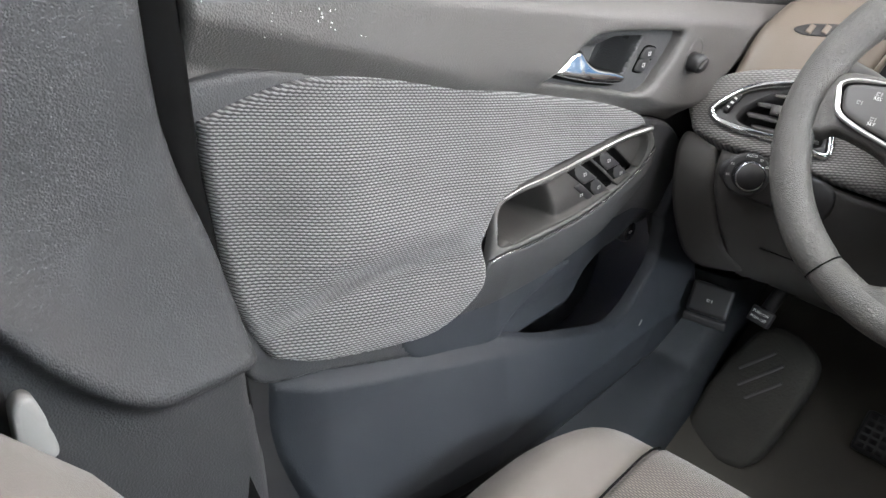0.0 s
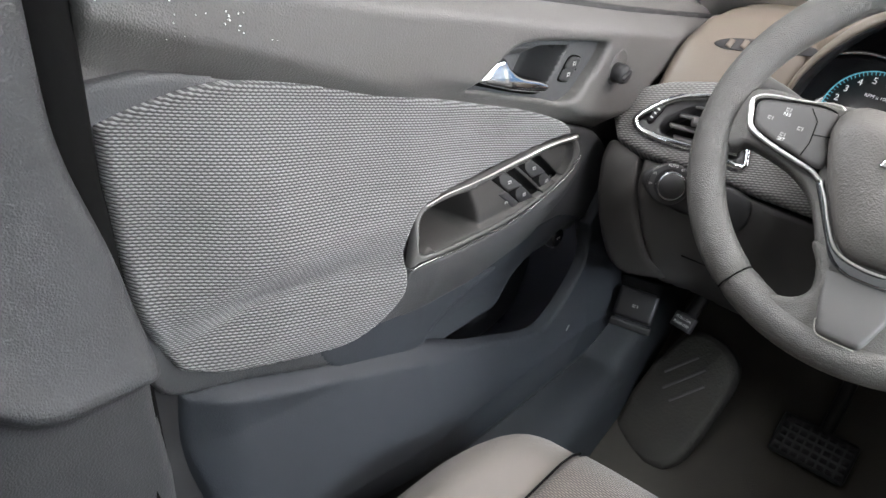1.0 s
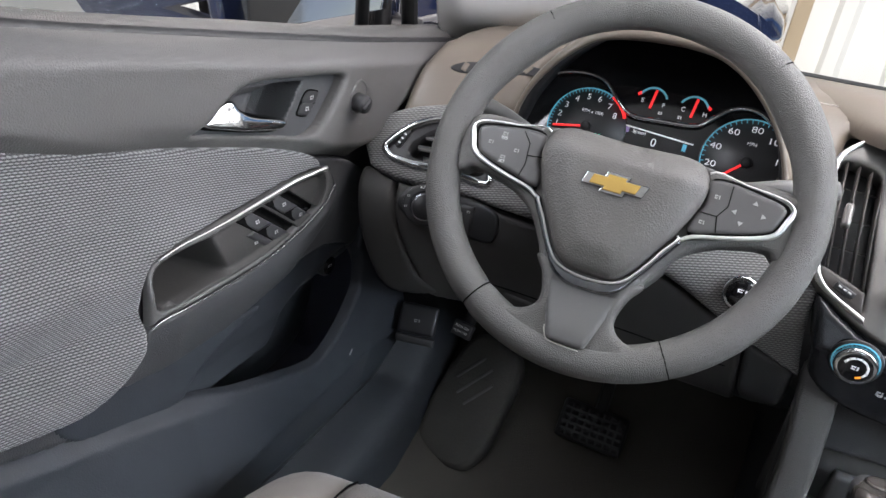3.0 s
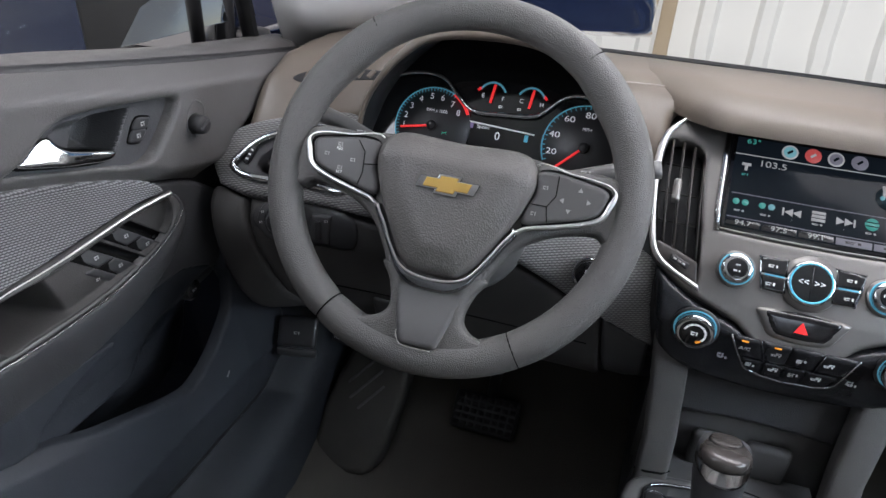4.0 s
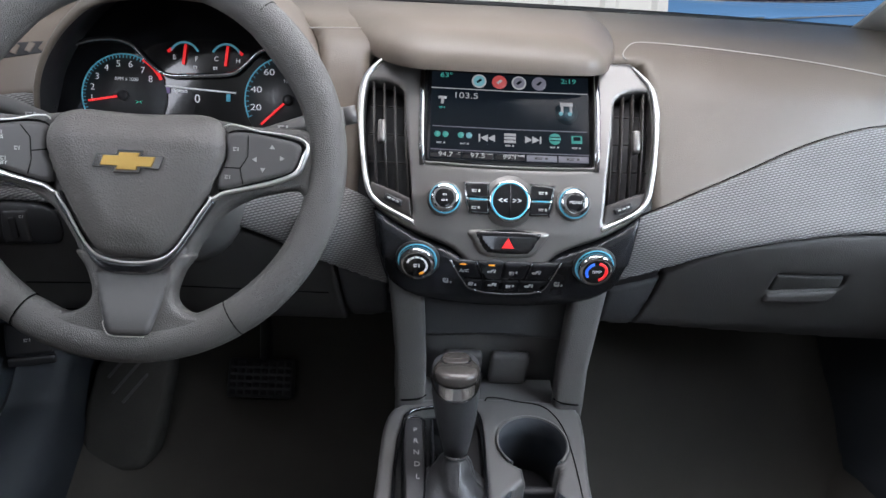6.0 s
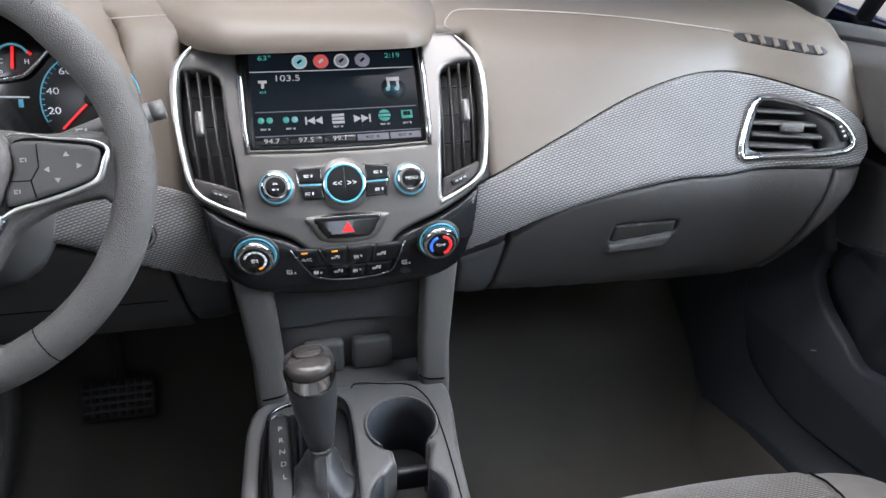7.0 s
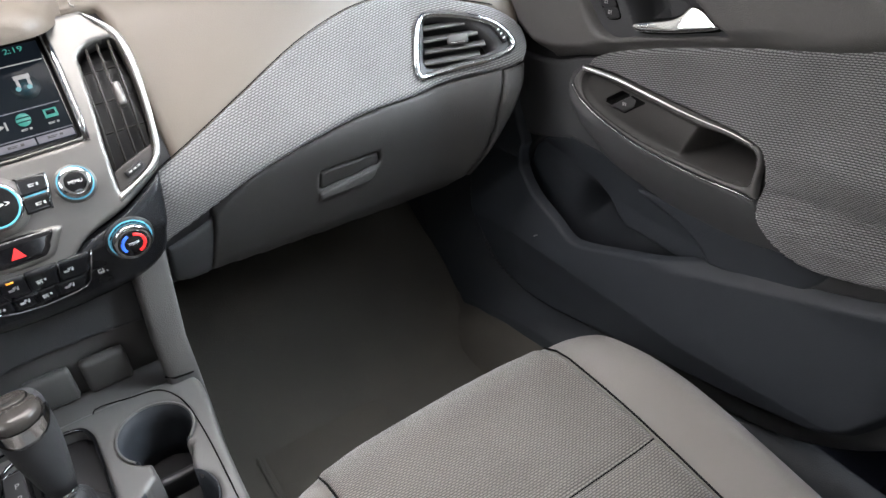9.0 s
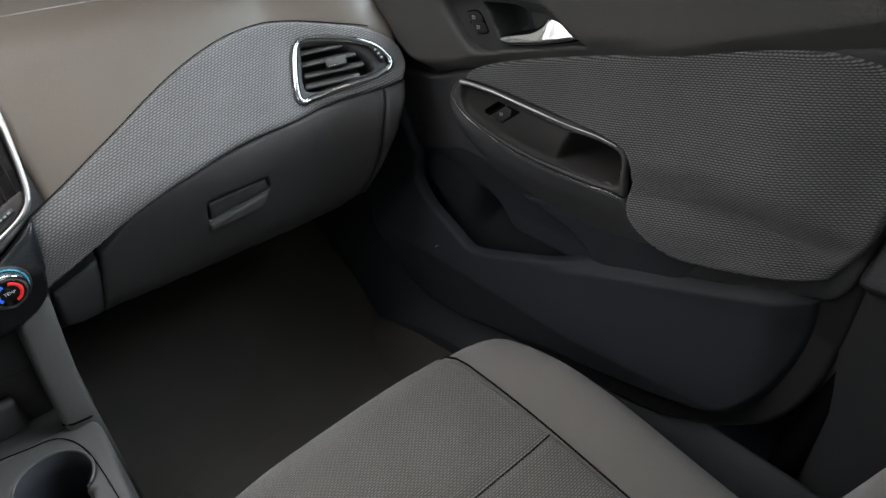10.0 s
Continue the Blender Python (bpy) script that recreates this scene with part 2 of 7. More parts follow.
def patch(name, outline, surf, h, material, parent, label="", roll=0.005, drop=0.008, depth=None, lift=0.0, holes=(), n=6, flip=False, fall=None):
    """A panel over a surface: surf(u, v, d) gives places; the outline is rounded off by roll and turned in by drop at its edge."""
    poly = curve2(outline, n)
    lo, hi = poly.min(0) - h, poly.max(0) + h
    us, vs = np.arange(lo[0], hi[0] + h, h), np.arange(lo[1], hi[1] + h, h)
    U, V = np.meshgrid(us, vs)
    P = np.stack([U.ravel(), V.ravel()], 1)
    sd, near = signed(P, poly)
    snap = sd < 0.3 * h
    keep = sd > -1.42 * h
    orig = sd.copy()
    for hole in holes:
        hp = curve2(hole, n)
        s2, n2 = signed(P, hp)
        s2 = -s2
        sel = (s2 < 0.3 * h) & (sd > 0)
        keep &= s2 > -1.42 * h
        orig = np.minimum(orig, s2)
        P = np.where((sel & keep)[:, None], n2, P)
        sd = np.minimum(sd, np.maximum(s2, 0)) if roll else sd
    P = np.where((snap & keep)[:, None], near, P)
    sd = np.maximum(np.where(snap, 0, sd), 0)
    w, hgt = len(us), len(vs)
    faces = []
    grid = np.arange(w * hgt).reshape(hgt, w)
    a, b, c, d = grid[:-1, :-1].ravel(), grid[:-1, 1:].ravel(), grid[1:, 1:].ravel(), grid[1:, :-1].ravel()
    ok = keep[a] & keep[b] & keep[c] & keep[d]
    ok &= np.maximum(np.maximum(orig[a], orig[b]), np.maximum(orig[c], orig[d])) > 0.04 * h
    e1, e2 = P[c] - P[a], P[d] - P[b]
    ok &= 0.5 * (e1[:, 0] * e2[:, 1] - e1[:, 1] * e2[:, 0]) > 0.10 * h * h
    quads = np.stack([a, b, c, d], 1)[ok]
    used = np.unique(quads)
    remap = -np.ones(w * hgt, int)
    remap[used] = np.arange(len(used))
    quads = remap[quads]
    P, sd = P[used], sd[used]
    if fall is not None:
        off = fall(sd)
    else:
        t = np.clip(1 - sd / max(roll, 1e-6), 0, 1)
        off = -roll * (1 - np.sqrt(np.maximum(0, 1 - t * t))) if roll else 0 * sd
    dd = off + lift + (depth(P[:, 0], P[:, 1], sd) if depth else 0)
    # edge skirt
    e = np.concatenate([quads[:, [0, 1]], quads[:, [1, 2]], quads[:, [2, 3]], quads[:, [3, 0]]])
    key = np.sort(e, 1)
    _, inv, cnt = np.unique(key, axis=0, return_inverse=True, return_counts=True)
    edge = e[cnt[inv.ravel()] == 1]
    rim = np.unique(edge)
    lower = -np.ones(len(P), int)
    lower[rim] = len(P) + np.arange(len(rim))
    P2 = np.concatenate([P, P[rim]])
    d2 = np.concatenate([dd, dd[rim] - drop])
    skirt = np.stack([edge[:, 1], edge[:, 0], lower[edge[:, 0]], lower[edge[:, 1]]], 1)
    allf = np.concatenate([quads, skirt]) if drop else quads
    if not drop:
        P2, d2 = P, dd
    if flip:
        allf = allf[:, ::-1]
    xyz = np.stack(surf(P2[:, 0], P2[:, 1], d2), 1)
    return mesh(name, xyz, allf, material, parent, label, uv=P2)


def tube(name, pts, r, material, parent, label="", seg=10, closed=False, flat=1.0, up=None, square=1.0):
    """A round, flattened or squarish bar along points."""
    p = [Vector(q) for q in pts]
    m = len(p)
    verts, faces = [], []
    for i in range(m):
        a = p[i - 1] if (i or closed) else p[0]
        b = p[(i + 1) % m] if (i < m - 1 or closed) else p[-1]
        t = (b - a).normalized()
        ref = Vector(up) if up else (Vector((0, 0, 1)) if abs(t.z) < 0.9 else Vector((0, 1, 0)))
        s = t.cross(ref).normalized()
        w = s.cross(t)
        rr = r[i] if isinstance(r, (list, tuple)) else r
        for j in range(seg):
            an = 2 * math.pi * j / seg
            ca, sa = math.cos(an), math.sin(an)
            verts.append(p[i] + s * (rr * math.copysign(abs(ca) ** square, ca)) + w * (rr * flat * math.copysign(abs(sa) ** square, sa)))
    for i in range(m if closed else m - 1):
        for j in range(seg):
            k = (j + 1) % seg
            i2 = (i + 1) % m
            faces.append((i * seg + j, i * seg + k, i2 * seg + k, i2 * seg + j))
    if not closed:
        faces += [tuple(range(seg))[::-1], tuple(range((m - 1) * seg, m * seg))]
    return mesh(name, verts, faces, material, parent, label)


def lathe(name, profile, m, material, parent, label="", seg=32):
    """A turned body: profile of (radius, height) about the z axis of the pose m."""
    verts, faces = [], []
    for r, z in profile:
        for j in range(seg):
            a = 2 * math.pi * j / seg
            verts.append(m @ Vector((r * math.cos(a), r * math.sin(a), z)))
    for i in range(len(profile) - 1):
        for j in range(seg):
            k = (j + 1) % seg
            faces.append((i * seg + j, i * seg + k, (i + 1) * seg + k, (i + 1) * seg + j))
    faces.append(tuple(range(seg))[::-1])
    faces.append(tuple(range((len(profile) - 1) * seg, len(profile) * seg)))
    return mesh(name, verts, faces, material, parent, label)


def block(name, m, size, material, parent, label="", bevel=0.003, taper=1.0, smooth=True):
    """A bevelled block of the given size, centred on the pose m; taper narrows its far (+z) face."""
    bm = bmesh.new()
    bmesh.ops.create_cube(bm, size=1)
    for v in bm.verts:
        f = taper if v.co.z > 0 else 1.0
        v.co = Vector((v.co.x * size[0] * f, v.co.y * size[1] * f, v.co.z * size[2]))
    if bevel:
        bmesh.ops.bevel(bm, geom=bm.edges[:], offset=min(bevel, min(size) * 0.45), segments=2, affect="EDGES", profile=0.6)
    bm.transform(m)
    return part(name, bm, material, parent, label, smooth)


def plate(name, outline, m, thick, material, parent, label="", bevel=0.0015, n=6, smooth=False):
    """A flat piece of the given outline, in the pose's xy plane, standing thick high."""
    poly = curve2(outline, n)
    bm = bmesh.new()
    vs = [bm.verts.new((x, y, 0)) for x, y in poly]
    f = bm.faces.new(vs)
    r = bmesh.ops.extrude_face_region(bm, geom=[f])
    top = [g for g in r["geom"] if isinstance(g, bmesh.types.BMVert)]
    for v in top:
        v.co.z += thick
    if bevel:
        te = [g for g in bm.edges if all(v in set(top) for v in g.verts)]
        bmesh.ops.bevel(bm, geom=te, offset=bevel, segments=2, affect="EDGES", profile=0.6)
    bm.transform(m)
    return part(name, bm, material, parent, label, smooth)


def words(name, text, m, size, material, parent, label="", align="CENTER"):
    cu = bpy.data.curves.new(name, "FONT")
    cu.body, cu.size, cu.align_x, cu.align_y = text, size, align, "CENTER"
    cu.extrude = 0.0001
    cu.materials.append(material)
    ob = new(name, cu)
    ob.parent = parent
    ob.matrix_local = m @ Matrix.Diagonal((1.22, 0.92, 1, 1)) if len(text) > 1 and text[0].isdigit() else m
    if label:
        tagged(ob, label)
    return ob


def ring_outline(cx, cy, rx, ry, n=16, a0=0.0):
    return [(cx + rx * math.cos(2 * math.pi * i / n + a0), cy + ry * math.sin(2 * math.pi * i / n + a0)) for i in range(n)]


def rect(x0, y0, x1, y1, r=0.003):
    return [(x0 + r, y0), (x1 - r, y0), (x1, y0 + r), (x1, y1 - r), (x1 - r, y1), (x0 + r, y1), (x0, y1 - r), (x0, y0 + r)]


# ---------- surfaces of the cabin ----------
def door_x(y, z):
    """Distance of the door trim from the car's middle."""
    up = np.where(y > -0.2, 0.690 - 0.16 * (y + 0.2), 0.690 - 0.085 * (y + 0.2))
    lo = 0.667 - 0.22 * np.clip(0.47 - z, 0, 0.12) + 0.03 * np.clip((-0.3 - y) / 0.25, 0, 1) - 0.10 * np.clip(y - 0.02, 0, 1)
    w = 1 - smoothstep(0.59, 0.67, z)
    return up * (1 - w) + lo * w


def door_surf(side):
    inset = 0.02 if side > 0 else 0.0
    tip = 0.04 if side > 0 else 0.0
    return lambda u, v, d: (side * (door_x(u, v) - inset - d + 0.010), u, v - tip * (u + 0.25))


PROF_Y = np.array([0.10, 0.070, 0.045, 0.032, 0.022, 0.024, 0.057, 0.095, 0.128, 0.160, 0.22, 0.30, 0.36, 0.42])
PROF_Z = np.array([0.40, 0.430, 0.470, 0.520, 0.575, 0.605, 0.650, 0.700, 0.745, 0.768, 0.777, 0.777, 0.772, 0.765])
PROF_S = np.concatenate([[0], np.cumsum(np.hypot(np.diff(PROF_Y), np.diff(PROF_Z)))])


def S(z):
    """Way along the dash profile at a height on its front face."""
    return float(np.interp(z, PROF_Z[:11], PROF_S[:11]))


def SY(y):
    """Way along the dash profile at a depth on its top."""
    return float(np.interp(y, PROF_Y[4:], PROF_S[4:]))


def dash_surf(u, v, d):
    k = np.linspace(0, PROF_S[-1], 240)
    ker = np.ones(11) / 11
    yy, zz = np.interp(k, PROF_S, PROF_Y), np.interp(k, PROF_S, PROF_Z)
    yy, zz = np.convolve(np.pad(yy, 5, mode="edge"), ker, "valid"), np.convolve(np.pad(zz, 5, mode="edge"), ker, "valid")
    y, z = np.interp(v, k, yy), np.interp(v, k, zz)
    ty, tz = np.interp(v, k, np.gradient(yy, k)), np.interp(v, k, np.gradient(zz, k))
    ln = np.hypot(ty, tz)
    end = 0.05 * smoothstep(0.48, 0.60, np.abs(u) - 0.034 * (u < 0)) * (1 - 0.5 * smoothstep(0.12, 0.25, y))
    d = d - 0.006
    return u, y - end - d * tz / ln, z + d * ty / ln


ST_Z = np.array([0.40, 0.50, 0.526, 0.58, 0.61, 0.64, 0.67, 0.75, 0.80])
ST_Y = np.array([0.06, 0.02, 0.006, -0.010, 0.002, 0.020, 0.045, 0.120, 0.165])


def stack_y(z):
    return np.interp(z, ST_Z, ST_Y)


def stack_surf(u, v, d):
    g = (stack_y(v + 0.012) - stack_y(v - 0.012)) / 0.024
    ln = np.hypot(1, g)
    return u, stack_y(v) - d / ln + 0.25 * np.abs(u) ** 2, v + d * g / ln


def on(surf, u, v, d=0.0):
    """The pose on a surface: x to the right, y up along it, z out of it."""
    f = lambda a, b, c: Vector([float(np.asarray(q).ravel()[0]) for q in surf(np.array([a]), np.array([b]), np.array([c]))])
    o = f(u, v, d)
    e = 0.004
    x = (f(u + e, v, d) - f(u - e, v, d)).normalized()
    y = (f(u, v + e, d) - f(u, v - e, d)).normalized()
    z = x.cross(y).normalized()
    if z.dot(f(u, v, d + 0.01) - o) < 0:
        z, x = -z, -x
    y = z.cross(x)
    return Matrix((( x.x, y.x, z.x, o.x), (x.y, y.y, z.y, o.y), (x.z, y.z, z.z, o.z), (0, 0, 0, 1)))


def along(surf, outline, d, n=6):
    poly = curve2(outline, n)
    return list(zip(*surf(poly[:, 0], poly[:, 1], np.full(len(poly), d))))


# ---------- ground and yard outside ----------
GROUND = -0.24
M_CONCRETE = mat("pale_concrete", (0.42, 0.41, 0.39), 0.9, bump=0.8, scale=90, vary=0.25, big=1.2)
M_WALL = mat("white_sheet_metal", (0.80, 0.80, 0.78), 0.5, bump=0.1, scale=30, vary=0.06, big=0.8)
M_BLUE = mat("blue_shutter_paint", (0.10, 0.26, 0.52), 0.45, vary=0.1, big=1.5)
M_NAVY = mat("navy_car_paint", (0.012, 0.018, 0.05), 0.12, vary=0.0, coat=0.8)
M_TYRE = mat("tyre_rubber", (0.015, 0.015, 0.015), 0.8, bump=0.3, scale=80)
M_TINT = mat("dark_car_glass", (0.02, 0.022, 0.025), 0.05, vary=0)
M_POST = mat("beige_post", (0.45, 0.36, 0.25), 0.7, vary=0.1)

ground = mesh("ground", [(-300, -300, GROUND), (300, -300, GROUND), (300, 300, GROUND), (-300, 300, GROUND)], [(0, 1, 2, 3)], M_CONCRETE, None, smooth=False)
tagged(ground, "sunlit pale concrete of the yard", "ground", kind="structure")


def corrugated(name, x0, x1, y, z0, z1, pitch=0.40, deep=0.045):
    xs = []
    x = x0
    while x < x1:
        xs += [(x, 0), (x + pitch * 0.62, 0), (x + pitch * 0.70, deep), (x + pitch * 0.90, deep)]
        x += pitch
    v = [(a, y - b, z0) for a, b in xs] + [(a, y - b, z1) for a, b in xs]
    m = len(xs)
    f = [(i, i + 1, m + i + 1, m + i) for i in range(m - 1)]
    v += [(x0, y + 0.2, z0), (x1, y + 0.2, z0), (x1, y + 0.2, z1), (x0, y + 0.2, z1)]
    f.append((2 * m + 1, 2 * m, 2 * m + 3, 2 * m + 2))
    ob = mesh(name, v, f, M_WALL, None, smooth=False)
    return tagged(ob, "white corrugated sheet metal wall of a building", "wall", kind="structure")


corrugated("wall_north", -9.0, 1.52, 5.0, GROUND, 5.0)
corrugated("wall_north_far", 4.42, 14.0, 5.0, GROUND, 5.0)
west = mesh("wall_west", [(-6.0, -12, GROUND), (-6.0, 5, GROUND), (-6.0, 5, 4.5), (-6.0, -12, 4.5), (-6.2, -12, GROUND), (-6.2, 5, GROUND), (-6.2, 5, 4.5), (-6.2, -12, 4.5)], [(0, 1, 2, 3), (5, 4, 7, 6), (3, 2, 6, 7)], M_WALL, None, smooth=False)
tagged(west, "bright white painted wall of the yard", "wall", kind="structure")
shutter = thing("roller_shutter", "blue painted metal roller shutter door in a white wall", "shutter")
for i in range(30):
    block("slat", pose(2.97, 5.06, GROUND + 0.06 + i * 0.1), (2.9, 0.05, 0.094), M_BLUE, shutter, bevel=0.012)
block("hood_box", pose(2.97, 5.0, GROUND + 3.2), (2.9, 0.3, 0.34), M_BLUE, shutter)
post = thing("post", "beige painted steel post beside the white wall", "post")
block("shaft", pose(-0.16, 4.75, 1.2), (0.10, 0.10, 2.88), M_POST, post, bevel=0.008)
block("base_plate", pose(-0.16, 4.75, GROUND + 0.015), (0.26, 0.26, 0.03), M_POST, post)


def parked_car(label, m):
    """A plain saloon car: body, cabin glass, wheels and lamps."""
    car = thing("car", label, "car")
    side = [(-2.2, 0.35), (-2.25, 0.75), (-1.9, 0.92), (-1.3, 0.98), (-0.75, 1.02), (0.85, 1.0), (1.6, 0.92), (2.15, 0.75), (2.25, 0.45), (2.15, 0.25), (-2.1, 0.25)]
    poly = curve2(side, 5)
    for nm, pl, w, ma in (("body", poly, 0.88, M_NAVY), ("cabin", curve2([(-1.5, 0.95), (-0.75, 1.38), (0.2, 1.43), (0.6, 1.35), (1.25, 0.96)], 6), 0.72, M_TINT)):
        bm = bmesh.new()
        a = [bm.verts.new((-w, y, z)) for y, z in pl]
        b = [bm.verts.new((w, y, z)) for y, z in pl]
        bm.faces.new(a), bm.faces.new(b[::-1])
        for i in range(len(a)):
            j = (i + 1) % len(a)
            bm.faces.new((a[i], a[j], b[j], b[i]))
        bmesh.ops.bevel(bm, geom=[e for e in bm.edges if abs(e.verts[0].co.x - e.verts[1].co.x) < 1e-5], offset=0.06, segments=3, affect="EDGES")
        bm.transform(m)
        part(nm, bm, ma, car)
    block("roof", m @ pose(0, -0.2, 1.415), (1.30, 1.15, 0.05), M_NAVY, car, bevel=0.02)
    for sx in (-1, 1):
        for y in (-1.35, 1.4):
            w = lathe("wheel", [(0.02, -0.1), (0.24, -0.1), (0.31, -0.08), (0.32, 0), (0.31, 0.08), (0.24, 0.1), (0.02, 0.1)], m @ pose(sx * 0.80, y, 0.32, 0, 90, 0), M_TYRE, car)
            lathe("rim", [(0.01, 0.0), (0.20, 0.0), (0.21, 0.01), (0.01, 0.03)], m @ pose(sx * 0.90, y, 0.32, 0, 90 * sx, 0), M_SILVER, w)
        block("headlamp", m @ pose(sx * 0.68, 2.12, 0.66), (0.3, 0.1, 0.12), M_BELT, car, bevel=0.02)
        block("door_mirror", m @ pose(sx * 0.98, 0.75, 1.02), (0.2, 0.1, 0.13), M_NAVY, car, bevel=0.03)
        block("indicator_lamp", m @ pose(sx * 0.84, 1.95, 0.66), (0.06, 0.12, 0.10), M_GLOWO, car, bevel=0.02)
    return car


parked_car("navy blue car parked by the white wall", pose(-2.50, 3.6, GROUND, 0, 0, 90))

# ---------- the car's shell ----------
shell = thing("car_shell", "grey car cabin shell with light headliner, pillars and sills", "car body")


def sheet(name, rows, material, parent, label="", thick=0.02):
    """A lofted skin through rows of points, with thickness."""
    m, n = len(rows), len(rows[0])
    v = [p for r in rows for p in r]
    f = [(i * n + j, i * n + j + 1, (i + 1) * n + j + 1, (i + 1) * n + j) for i in range(m - 1) for j in range(n - 1)]
    ob = mesh(name, v, f, material, parent, label)
    md = ob.modifiers.new("thick", "SOLIDIFY")
    md.thickness, md.offset = thick, 0
    return ob


roof_rows = []
for y in np.linspace(-0.12, -1.75, 9):
    roof_rows.append([(x, y, 1.27 - 0.10 * (x / 0.56) ** 4 - 0.06 * smoothstep(-0.5, 0.0, y) - 0.05 * smoothstep(-1.2, -1.8, y)) for x in np.linspace(-0.58, 0.58, 13)])
sheet("headliner", roof_rows, M_HEAD, shell, "light grey woven headliner")
for s in (-1, 1):
    pil_rows = []
    for k in np.linspace(0, 1, 8):
        inner_, mid_, outer_ = (0.500 + 0.03 * k, 0.345 - 0.50 * k, 0.770 + 0.44 * k), (0.590 - 0.01 * k, 0.30 - 0.46 * k, 0.762 + 0.44 * k), (0.668 - 0.09 * k, 0.195 - 0.36 * k, 0.755 + 0.44 * k)
        pts_ = []
        for t in np.linspace(0, 1, 7):
            q = [(1 - t) ** 2 * a_ + 2 * t * (1 - t) * b_ + t * t * c_ for a_, b_, c_ in zip(inner_, mid_, outer_)]
            pts_.append((s * q[0], q[1], q[2]))
        pil_rows.append(pts_)
    sheet("a_pillar", pil_rows, M_HEAD, shell, "light grey pillar trim", thick=0.012)
    sheet("kick_panel", [[(s * (0.70 - 0.05 * (y > 0.2)), y, z) for y in (0.10, 0.16, 0.24, 0.37)] for z in (0.10, 0.45, 0.735)], M_VINYL, shell, "grey kick panel", thick=0.01)
    # added dark sheet that keeps the gap between door and dash black
    sheet("hinge_cover", [[(s * 0.705, y, z) for y in (-0.05, 0.04, 0.14)] for z in (0.525, 0.63, 0.735)], M_DARK, shell, thick=0.006)
    tube("roof_rail", [(s * 0.56, -0.12, 1.19), (s * 0.58, -0.6, 1.21), (s * 0.57, -1.2, 1.20), (s * 0.55, -1.75, 1.14)], 0.05, M_HEAD, shell, seg=12)
    # outer door skin and everything behind the front doors
    sheet("outer_skin", [[(s * (x_ - 0.05 * float(smoothstep(0.9, 1.75, y)) - 0.06 * float(smoothstep(-1.6, -2.4, y))), y, z) for y in np.linspace(1.74, -2.4, 14)] for x_, z in ((0.82, GROUND + 0.2), (0.87, 0.15), (0.88, 0.45), (0.85, 0.66), (0.79, 0.735))], M_NAVY, shell, thick=0.012)
    sheet("rear_side_trim", [[(s * (0.74 - 0.0 * y), y, z) for y in (-0.72, -1.2, -1.75)] for z in (0.05, 0.5, 0.83)], M_VINYL, shell)
    tube("c_pillar", [(s * 0.70, -1.75, 0.8), (s * 0.60, -1.68, 1.15)], 0.09, M_HEAD, shell)
sheet("rear_bulkhead", [[(x, -1.78, z) for x in (-0.76, 0, 0.76)] for z in (0.05, 0.5, 0.88)], M_CLOTH, shell)
sheet("scuttle", [[(x, 0.37 + 0.02 * (1 - (x / 0.6) ** 2), z) for x in np.linspace(-0.72, 0.72, 9)] for z in (0.05, 0.40, 0.745)], M_DARK, shell)
cowl = sheet("cowl", [[(x, y, 0.742 - (y - 0.37) * 0.25) for x in np.linspace(-0.75, 0.75, 5)] for y in (0.385, 0.60, 0.75)], M_DARK, shell)
bonnet = sheet("bonnet", [[(x, y, 0.69 - (y - 0.75) * 0.22 - 0.05 * (x / 0.7) ** 2) for x in np.linspace(-0.8, 0.8, 9)] for y in np.linspace(0.70, 1.75, 7)], M_NAVY, shell, "dark blue bonnet")

glass_rows = []
for k in np.linspace(0, 1, 8):
    glass_rows.append([(x * (0.62 - 0.06 * k), 0.385 - 0.52 * k - 0.05 * x * x, 0.755 + 0.455 * k) for x in np.linspace(-1, 1, 11)])
windscreen = sheet("windscreen", glass_rows, M_GLASS, None, thick=0.004)
windscreen.visible_shadow = False
tagged(windscreen, "clear curved windscreen glass", "windscreen", kind="structure")
for s, nm in ((-1, "window_1"), (1, "window_2")):
    w = sheet(nm, [[(s * (0.745 - 0.13 * k), y, 0.78 + 0.40 * k) for y in np.linspace(0.18 - 0.33 * k, -0.62, 6)] for k in np.linspace(0, 1, 5)], M_GLASS, None, thick=0.004)
    w.visible_shadow = False
    tagged(w, "clear front door window glass", "window", kind="structure")
rubber = tube("windscreen_edge", [(x, 0.375 + 0.015 * (1 - (x / 0.6) ** 2), 0.772) for x in np.linspace(-0.6, 0.6, 15)], 0.006, M_DARK, shell, "black rubber edge")

ext = thing("door_mirror", "navy blue outside door mirror housing", "door mirror")
block("housing", pose(-0.885, 0.245, 0.800, 0, 0, 17), (0.225, 0.13, 0.165), M_NAVY, ext, bevel=0.035)
block("mirror_rim", pose(-0.885 + 0.017, 0.192, 0.800, 0, 0, 17), (0.222, 0.02, 0.160), M_DARK, ext, "black rim of the mirror", bevel=0.008)
block("mirror_glass", pose(-0.880 + 0.014, 0.180, 0.800, 83, 0, 9), (0.195, 0.138, 0.006), M_CHROME, ext, "mirror glass", bevel=0.002)
block("stem", pose(-0.79, 0.25, 0.735), (0.12, 0.05, 0.05), M_DARK, ext, bevel=0.012)
